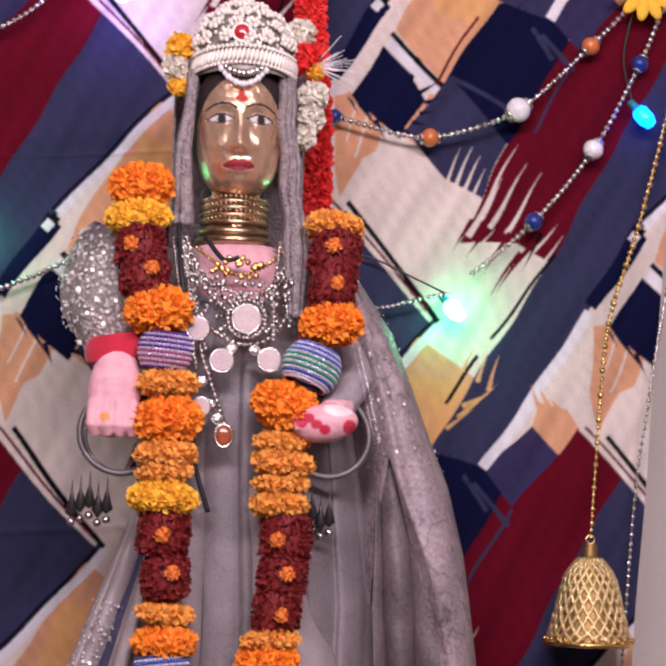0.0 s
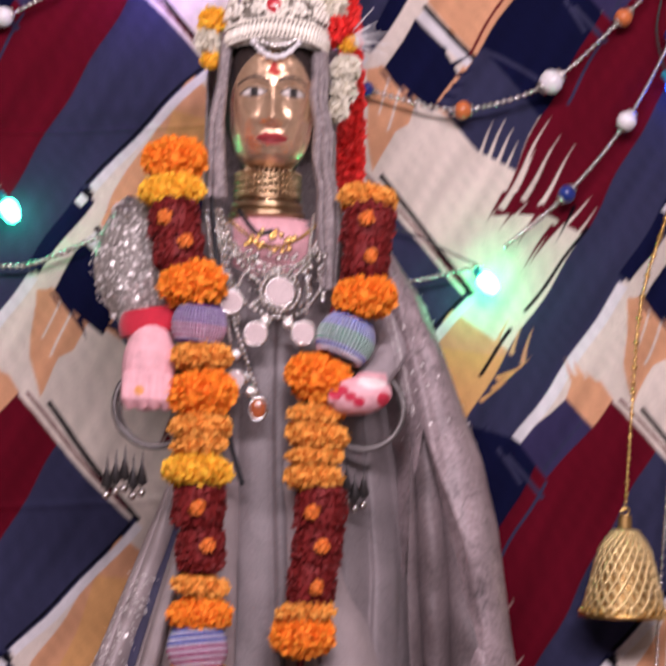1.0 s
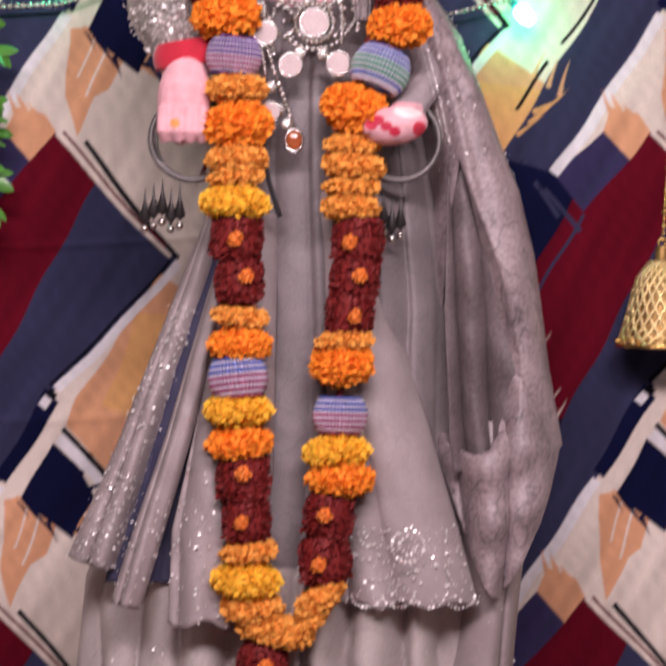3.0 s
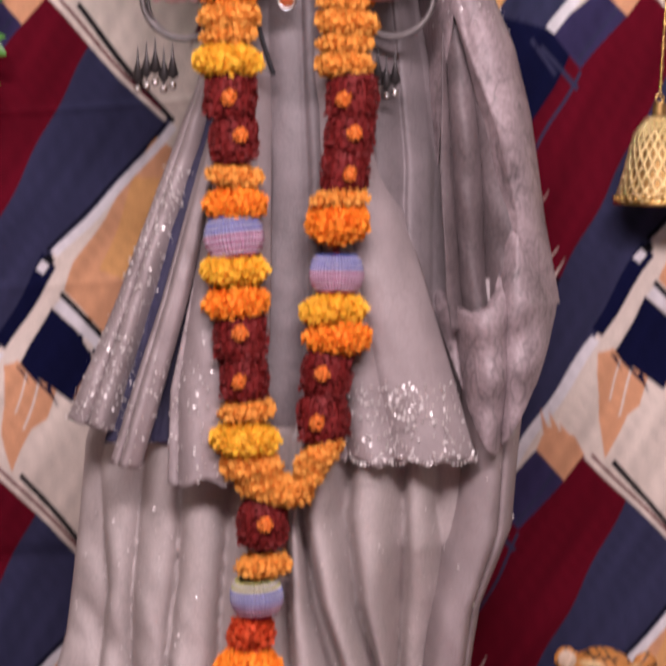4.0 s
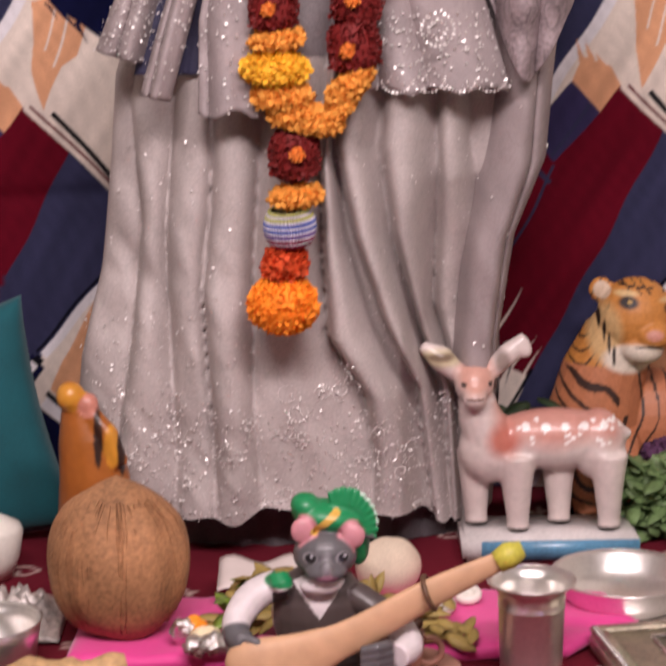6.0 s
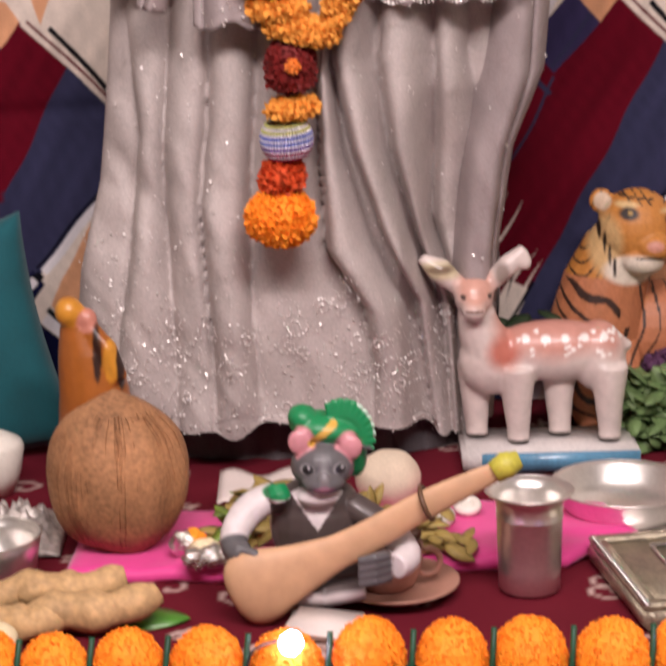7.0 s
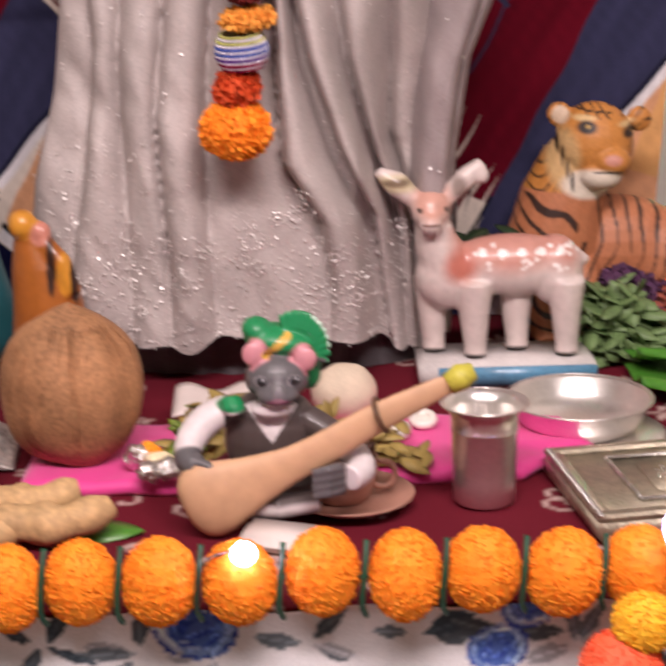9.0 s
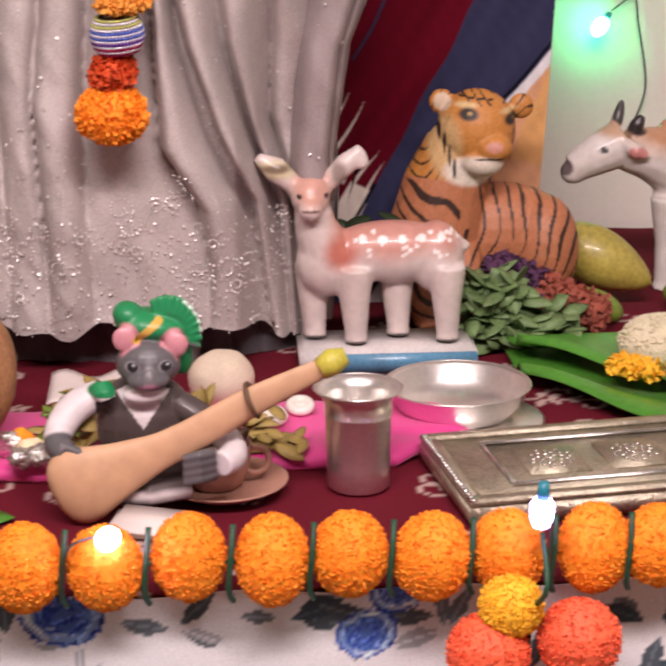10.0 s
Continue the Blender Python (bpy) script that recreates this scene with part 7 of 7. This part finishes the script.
ball(bm, (0.420, 0.0, 0.075), (0.036, 0.04, 0.055))
for x in (0.290, 0.335):
    tube(bm, [(x, -0.02, 0.08), (x + 0.01, -0.045, 0.03), (x + 0.012, -0.075, 0.012)], [0.022, 0.017, 0.013], 12)
tube(bm, [(0.42, -0.02, 0.05), (0.39, -0.045, 0.015)], [0.022, 0.014], 12)
ball(bm, (0.37, 0.0, 0.02), (0.085, 0.05, 0.02))


def paint_tiger(co):
    x, y, z = co.T
    out = paint_base(co, (0.44, 0.165, 0.075))
    out[z > 0.155] = (0.50, 0.205, 0.045, 0)
    wob = np.array([noise.noise(Vector((a * 22, b * 22, c * 22))) for a, b, c in co])
    s = np.where(x > 0.335, np.sin(440 * (x - 0.335) - 150 * (z - 0.09) + 2600 * (z - 0.09) ** 2 + 5 * wob), np.sin(260 * z + 210 * x + 6 * wob))
    body = (s > 0.80 - 0.5 * wob) & (z < 0.152) & ((abs(x - 0.338) > 0.006) | (z < 0.105))
    out[body] = (0.035, 0.015, 0.010, 0)
    head = (z > 0.155) & (np.sin(z * 470 + 9 * np.sin(x * 90) + 4 * wob) > 0.80) & ((abs(x - 0.352) > 0.030) | (z > 0.226))
    out[head] = (0.03, 0.015, 0.010, 0)
    pale, dark = (0.66, 0.58, 0.48), (0.018, 0.010, 0.008)
    dab(out, co, (0.318, -0.03, 0.188), (0.012, 0.05, 0.022), (0.56, 0.36, 0.16), soft=0.6)
    dab(out, co, (0.350, -0.050, 0.163), (0.030, 0.040, 0.014), pale, soft=0.3)
    dab(out, co, (0.363, -0.062, 0.189), (0.0066, 0.014, 0.0042), (0.52, 0.23, 0.17), soft=0.6)
    for ex, ez in ((0.339, 0.219), (0.383, 0.212)):
        dab(out, co, (ex - 0.002, -0.05, ez + 0.008), (0.008, 0.03, 0.0022), (0.60, 0.42, 0.20), soft=0.8)
        dab(out, co, (ex, -0.05, ez), (0.0070, 0.04, 0.0046), dark, soft=0.6)
        dab(out, co, (ex + 0.001, -0.06, ez + 0.0008), (0.0022, 0.03, 0.0016), (0.40, 0.24, 0.05), soft=0.4)
    for k in range(4):
        dab(out, co, (0.334 + 0.009 * k, -0.04, 0.2340 - 0.001 * k), (0.0032, 0.03, 0.0009), dark)
        dab(out, co, (0.313 + 0.0045 * k, -0.04, 0.202 - 0.012 * k), (0.0011, 0.03, 0.0080), dark, soft=0.6)
    for k in range(2):
        dab(out, co, (0.386 - 0.003 * k, -0.03, 0.192 - 0.010 * k), (0.0011, 0.03, 0.0060), dark, soft=0.6)
    dab(out, co, (0.358, -0.064, 0.1768), (0.015, 0.02, 0.0013), dark)
    dab(out, co, (0.317, -0.02, 0.227), (0.008, 0.012, 0.008), (0.55, 0.42, 0.30))
    return out


fused("tiger_figurine", bm, 0.0016, paint_tiger, M_RUBBER, "orange painted tiger figurine lying down with dark stripes", "figurine", at=Matrix.Translation(TI), smooth=4)

# cow figurine
CO = Vector((0.0, 0.045, 0.0))
bm = bmesh.new()
ball(bm, (0.645, 0, 0.118), (0.085, 0.036, 0.046))
ball(bm, (0.585, 0, 0.125), (0.035, 0.030, 0.048))
ball(bm, (0.580, 0, 0.160), (0.026, 0.018, 0.024))
tube(bm, [(0.57, 0, 0.135), (0.545, -0.006, 0.145), (0.520, -0.010, 0.150)], [0.034, 0.028, 0.022], 14)
tube(bm, [(0.520, -0.010, 0.158), (0.490, -0.012, 0.145), (0.466, -0.012, 0.131)], [0.025, 0.0215, 0.0150], 14)
ball(bm, (0.468, -0.012, 0.128), (0.0145, 0.014, 0.0125))
tube(bm, [(0.512, -0.004, 0.175), (0.516, 0.0, 0.188), (0.519, 0.004, 0.199)], [0.007, 0.006, 0.003], 8)
tube(bm, [(0.528, -0.016, 0.168), (0.531, -0.020, 0.179), (0.536, -0.020, 0.187)], [0.009, 0.008, 0.004], 8)
tube(bm, [(0.518, -0.030, 0.160), (0.528, -0.038, 0.153), (0.540, -0.040, 0.148)], [0.007, 0.009, 0.003], 8)
for x, y in ((0.568, -0.014), (0.600, 0.014), (0.690, -0.014), (0.712, 0.014)):
    tube(bm, [(x, y, 0.10), (x, y, 0.05), (x - 0.002, y, 0.008), (x - 0.004, y, 0.0)], [0.020, 0.013, 0.011, 0.013], 12)


def paint_cow(co):
    x, y, z = co.T
    out = paint_base(co, (0.66, 0.61, 0.57))
    dab(out, co, (0.61, 0, 0.178), (0.075, 0.06, 0.030), (0.46, 0.24, 0.13), soft=0.6)
    dab(out, co, (0.513, -0.01, 0.172), (0.018, 0.02, 0.008), (0.50, 0.33, 0.22), soft=0.6)
    dab(out, co, (0.516, 0.0, 0.190), (0.010, 0.02, 0.014), (0.05, 0.04, 0.04))
    dab(out, co, (0.532, -0.018, 0.178), (0.012, 0.014, 0.0115), (0.03, 0.025, 0.025))
    dab(out, co, (0.458, -0.012, 0.134), (0.008, 0.02, 0.008), (0.14, 0.11, 0.11))
    dab(out, co, (0.495, -0.027, 0.154), (0.0042, 0.012, 0.0036), (0.03, 0.025, 0.025))
    dab(out, co, (0.528, -0.042, 0.152), (0.010, 0.006, 0.006), (0.58, 0.24, 0.22))
    return out


fused("cow_figurine", bm, 0.0024, paint_cow, M_CERAMIC, "glazed cream and brown ceramic cow with dark horns", "figurine", at=Matrix.Translation(CO), smooth=4)

# fruit and flowers beside the tiger
bm = bmesh.new()
rows = []
for j in range(25):
    t = j / 24
    r = 0.034 * math.sin(math.pi * t) ** 0.58 * (1.05 - 0.30 * t)
    rows.append([Vector((0.118 * (t - 0.5), max(r, 1e-4) * math.cos(a), max(r, 1e-4) * math.sin(a))) for a in [6.283 * i / 30 for i in range(30)]])
grid(bm, rows, True)
solo("papaya", bm, M_PAPAYA, "yellow green papaya lying on the maroon cloth", "fruit", at=Matrix.Translation((0.488, -0.015, 0.048)) @ rot(0, 24, -18).to_4x4())
bm = bmesh.new()
ball(bm, (0, 0, 0), (0.031, 0.017, 0.017), None, 24, 14)
solo("gourd", bm, M_GOURD, "small green gourd in front of the papaya", "vegetable", at=Matrix.Translation((0.470, -0.082, 0.018)) @ rot(0, 15, -20).to_4x4())
bm = bmesh.new()
ball(bm, (0, 0, 0), (0.030, 0.018, 0.018), None, 24, 14)
solo("gourd", bm, M_GOURD, "dull green gourd beside the cow", "vegetable", at=Matrix.Translation((0.575, -0.04, 0.019)) @ rot(0, 0, 30).to_4x4())
cox = thing("cockscomb_flower", "dusty red cockscomb flower head with a purple end", "flower", (0.41, -0.11, 0.03))
for k in range(8):
    t = k / 7
    bm = bmesh.new()
    c = Vector((0.375 + 0.085 * t, -0.115 - 0.008 * t, 0.064 - 0.040 * t))
    ball(bm, c, (0.018, 0.016, 0.017), None, 12, 8)
    petals(bm, 90, 0.0195, 0.018, 0.007, 0.8, k + 300, c=c)
    wpart("tuft", bm, M_PURPLE if k < 3 else M_COXCOMB, cox, smooth=False)
herb = scatter_leaves("herb_bunch", "bunch of fresh and wilting green herb leaves", 150, (0.335, -0.17, 0.004), (0.385, -0.13, 0.066), 0.029, M_HERB, 7, 0.9, 1.25)
scatter_leaves("herb_bunch", "bunch of green herb leaves beside the banana leaf", 110, (0.36, -0.18, 0.004), (0.432, -0.13, 0.034), 0.027, M_HERB, 8, 0.5, 1.25)
scatter_leaves("green_leaves", "dark green leaves behind the deer", 9, (0.225, -0.10, 0.09), (0.262, -0.07, 0.125), 0.036, mat("dark_green_leaf", (0.03, 0.055, 0.025), 0.5, vary=0.3), 9, 0.5)

# banana leaf with food
rng = random.Random(55)
bl = thing("banana_leaf_plate", "folded glossy green banana leaf used as a plate", "leaf", (0.46, -0.26, 0.0))
for nm, lift, fa in (("lower_leaf", 0.0, 0.0), ("upper_leaf", 0.013, 1.0)):
    bm = bmesh.new()
    rows = []
    for i in range(36):
        t = i / 35
        near = Vector((0.366 + 0.19 * t + 0.006 * fa, -0.292 - 0.250 * t + fa * (0.050 + 0.06 * t), 0.012 + 0.003 * math.sin(t * 11) + lift))
        far = Vector((0.366 + 0.30 * t, -0.200 + 0.05 * t - 0.06 * t * t, 0.010 + lift))
        rows.append([near.lerp(far, q / 18) + Vector((0, 0, 0.013 * math.exp(-((q / 18 - 0.12) / 0.14) ** 2) * (1 - 0.4 * t) + 0.0007 * math.sin(q * 2.9 + i * 0.2))) for q in range(19)])
    grid(bm, rows)
    thick(wpart(nm, bm, M_BANANALEAF, bl), 0.0012)
rice = thing("rice_mound", "mound of cooked rice on the banana leaf", "food", (0.492, -0.285, 0.03))
bm = bmesh.new()
ball(bm, (0.494, -0.285, 0.040), (0.040, 0.034, 0.026), None, 28, 16)
for v in bm.verts:
    v.co += Vector((0, 0, 1)) * 0.004 * noise.noise(v.co * 90)
wpart("mound", bm, M_RICE, rice)
bm = bmesh.new()
for k in range(420):
    a, t = rng.uniform(0, 6.283), rng.uniform(0.1, 1.45)
    p = Vector((0.494 + 0.040 * math.sin(t) * math.cos(a), -0.285 + 0.034 * math.sin(t) * math.sin(a), 0.040 + 0.026 * math.cos(t)))
    ball(bm, p, (0.0035, 0.0012, 0.0012), rot(rng.uniform(0, 90), rng.uniform(0, 90), rng.uniform(0, 180)), 5, 4)
tagged(wpart("grains", bm, M_RICE, rice), kind="stuff")
for k, (x, y, m, nm, lab) in enumerate(((0.462, -0.290, M_YELLOW, "yellow_flower", "small yellow flower on the banana leaf"), (0.475, -0.300, M_YELLOW, "yellow_flower", "small yellow flower on the banana leaf"), (0.452, -0.283, M_YELLOW, "yellow_flower", "small yellow flower on the banana leaf"),
                                        (0.497, -0.305, M_DRYLEAF, "cooked_greens", "dark cooked greens on the leaf"), (0.512, -0.312, M_DARKFOOD, "cooked_greens", "dark cooked greens on the leaf"), (0.525, -0.330, M_CORAL, "sweet", "orange pink sweet on the leaf"))):
    bm = bmesh.new()
    ball(bm, (0, 0, 0), (0.009, 0.009, 0.007), None, 10, 7)
    petals(bm, 60, 0.010, 0.008, 0.006, 0.7, 400 + k)
    solo(nm, bm, m, lab, "food", at=Matrix.Translation((x - 0.004, y - 0.045, 0.036)), smooth=False)

# ginger on green leaves, steel bowl, small things at the side
for k, (x, y, a) in enumerate(((-0.10, -0.545, 20), (-0.17, -0.535, 100))):
    bm = bmesh.new()
    leaf(bm, (x - 0.03, y, 0.006), (math.cos(radians(a)), -0.3, 0.02), 0.07, 0.024, 0.05, normal=(0, 0, 1))
    thick(solo("betel_leaf", bm, M_LEAF, "green betel leaf under the ginger", "leaf"), 0.0007)
for k, (x, y, z, l, a, r) in enumerate(((-0.165, -0.560, 0.026, 0.105, 6, 0.015), (-0.140, -0.588, 0.020, 0.110, 12, 0.0155), (-0.190, -0.598, 0.016, 0.075, 10, 0.014))):
    bm = bmesh.new()
    pts = smooth_path([(-l / 2, 0, 0), (-l * 0.2, 0.004, 0.003), (l * 0.15, -0.003, 0.0), (l / 2, 0.003, 0.004)], 22)
    tube(bm, pts, [r * (0.55 + 0.45 * math.sin(math.pi * (i + 1.5) / 24)) * (1 + 0.12 * math.sin(i * 1.1 + k)) for i in range(22)], 16)
    ball(bm, (l * 0.18 * (1 if k else -1), -0.006, 0.004), (0.014, 0.008, 0.009), None, 12, 8)
    for v in bm.verts:
        v.co += v.co.normalized() * 0.0022 * noise.noise(v.co * 80 + Vector((k * 5, 0, 0)))
    solo("ginger_root", bm, M_ROOT, "knobbly tan ginger root on a green leaf", "root", group="ginger roots", at=Matrix.Translation((x, y, z)) @ rot(0, -4, a).to_4x4())
bm = bmesh.new()
rows = []
for i in range(40):
    row = []
    for j in range(40):
        u, v = i / 39 - 0.5, j / 39 - 0.5
        dome = max(0.0, 1 - 4 * u * u) ** 0.5 * max(0.0, 1 - 4 * v * v) ** 0.5
        crease = abs(noise.noise(Vector((u * 7, v * 7, 2.0)))) + 0.5 * abs(noise.noise(Vector((u * 16, v * 16, 5.0))))
        row.append(Vector((-0.238 + 0.115 * u, -0.372 + 0.10 * v, 0.003 + 0.022 * dome * (0.35 + 1.5 * crease))))
    rows.append(row)
grid(bm, rows)
thick(solo("crumpled_packet", bm, mat("dull_foil", (0.42, 0.38, 0.35), 0.42, 0.3, 0.6, 60, 200, 0.5), "crumpled silvery packet lying on the maroon cloth", "packet"), 0.0008)
bowl = thing("steel_bowl", "small steel bowl beside the ginger", "bowl", (-0.232, -0.475, 0.0015))
bm = bmesh.new()
lathe(bm, [(0.0, 0.0), (0.034, 0.0), (0.038, 0.003), (0.0425, 0.030), (0.0445, 0.041), (0.0435, 0.0418), (0.041, 0.030), (0.036, 0.005), (0.0, 0.003)], 48)
part("body", bm, M_STEEL, bowl)
bm = bmesh.new()
torus(bm, (0, 0, 0.0413), 0.0440, 0.0011, None, 48, ring=6)
part("rolled_rim", bm, M_STEEL, bowl)
bm = bmesh.new()
lathe(bm, [(0.0, 0.0), (0.018, 0.0), (0.026, 0.02), (0.030, 0.044), (0.027, 0.050), (0.012, 0.058), (0.0, 0.060)], 24)
solo("white_pot", bm, M_SHELL, "small white rounded pot near the cushion", "pot", at=Matrix.Translation((-0.260, -0.25, 0.0015)))
for x, y, nm, lab, m in ((-0.222, -0.585, "white_sweet", "white round sweet beside the ginger", M_SHELL), (-0.205, -0.625, "cream_sweet", "cream coloured sweet beside the ginger", M_CREAMFOOD)):
    bm = bmesh.new()
    ball(bm, (0, 0, 0), (0.018, 0.016, 0.014), None, 16, 10)
    solo(nm, bm, m, lab, "sweet", at=Matrix.Translation((x, y, 0.0145)))
# small white card in front of the mouse
bm = bmesh.new()
box(bm, (0, 0, 0), (0.060, 0.045, 0.012), 0.005)
solo("white_card", bm, M_PAPER, "small folded white paper in front of the mouse figurine", "paper", at=Matrix.Translation((0.042, -0.598, 0.0085)) @ rot(0, 4, -12).to_4x4())

# ---- marigold border along the table's front edge ----
POM = [flower_mesh("marigold_pompom", 7500, 0.0264, 0.0318, 0.0021, M_ORANGE, 500 + k, 0.985, 0.6) for k in range(3)]
border = thing("marigold_border", "string of orange marigold pompoms along the table edge", "garland", (0.09, -0.735, 0.0))
xs = [-0.349, -0.297, -0.246, -0.195, -0.146, -0.096, -0.042, 0.013, 0.070, 0.127, 0.180, 0.236, 0.289, 0.349, 0.394, 0.448, 0.502, 0.556]
rng = random.Random(71)
for k, x in enumerate(xs):
    at = Matrix.Translation((x, -0.738 + rng.uniform(-0.004, 0.004), 0.0365 + rng.uniform(-0.002, 0.002))) @ rot(rng.uniform(-12, 12), rng.uniform(-8, 8), rng.uniform(0, 360)).to_4x4() @ Matrix.Diagonal((rng.uniform(0.93, 1.05), rng.uniform(0.93, 1.05), rng.uniform(0.93, 1.04), 1))
    under(link("marigold_pompom", POM[k % 3], None, "", at=at), border)
    if k:
        bm = bmesh.new()
        xm = (x + xs[k - 1]) / 2
        tube(bm, smooth_path([(xm + 0.002, -0.742, 0.064), (xm, -0.752, 0.045), (xm - 0.002, -0.75, 0.020), (xm + 0.001, -0.742, 0.008)], 12), [0.0022] * 12, 7)
        wpart("ribbon", bm, M_GREENTHREAD, border, "dark green ribbon tie")
bm = bmesh.new()
tube(bm, [(xs[0], -0.738, 0.036), (xs[-1], -0.738, 0.036)], 0.0022, 6)
wpart("cord", bm, M_GREENTHREAD, border)
HANG = thing("hanging_pompoms", "coral and yellow pompoms hanging at the table's front", "garland", (0.29, -0.770, -0.06))
for x, z, m, s in ((0.287, 0.010, M_YELLOW, 0.80), (0.272, -0.024, M_CORAL, 1.05), (0.334, -0.016, M_CORAL, 1.05), (0.300, -0.072, M_CORAL, 1.0), (0.345, -0.066, M_YELLOW, 0.9)):
    me = flower_mesh("pompom", 6000, 0.0276 * s, 0.0266 * s, 0.0022, m, int(1000 + x * 1000), 0.985, 0.6)
    under(link("pompom", me, None, "", at=Matrix.Translation((x, -0.770, z))), HANG)
bm = bmesh.new()
tube(bm, smooth_path([(0.308, -0.765, 0.06), (0.306, -0.80, 0.035), (0.300, -0.770, 0.0), (0.300, -0.770, -0.07)], 14), 0.002, 6)
wpart("cord", bm, M_GREENTHREAD, HANG)
led((0.015, -0.757, 0.0610), (0.25, -0.75, 0.55), M_WARMLED, "glowing warm white fairy light tucked into the marigold border", [(0.014, -0.748, 0.062), (-0.010, -0.756, 0.056), (-0.016, -0.755, 0.02)], 1.25)
led((0.306, -0.775, 0.088), (-0.05, 0.0, -1.0), M_VIOLETLED, "glowing violet fairy light on the marigold border", [(0.306, -0.775, 0.10), (0.312, -0.775, 0.06), (0.308, -0.775, 0.035)], 1.3)
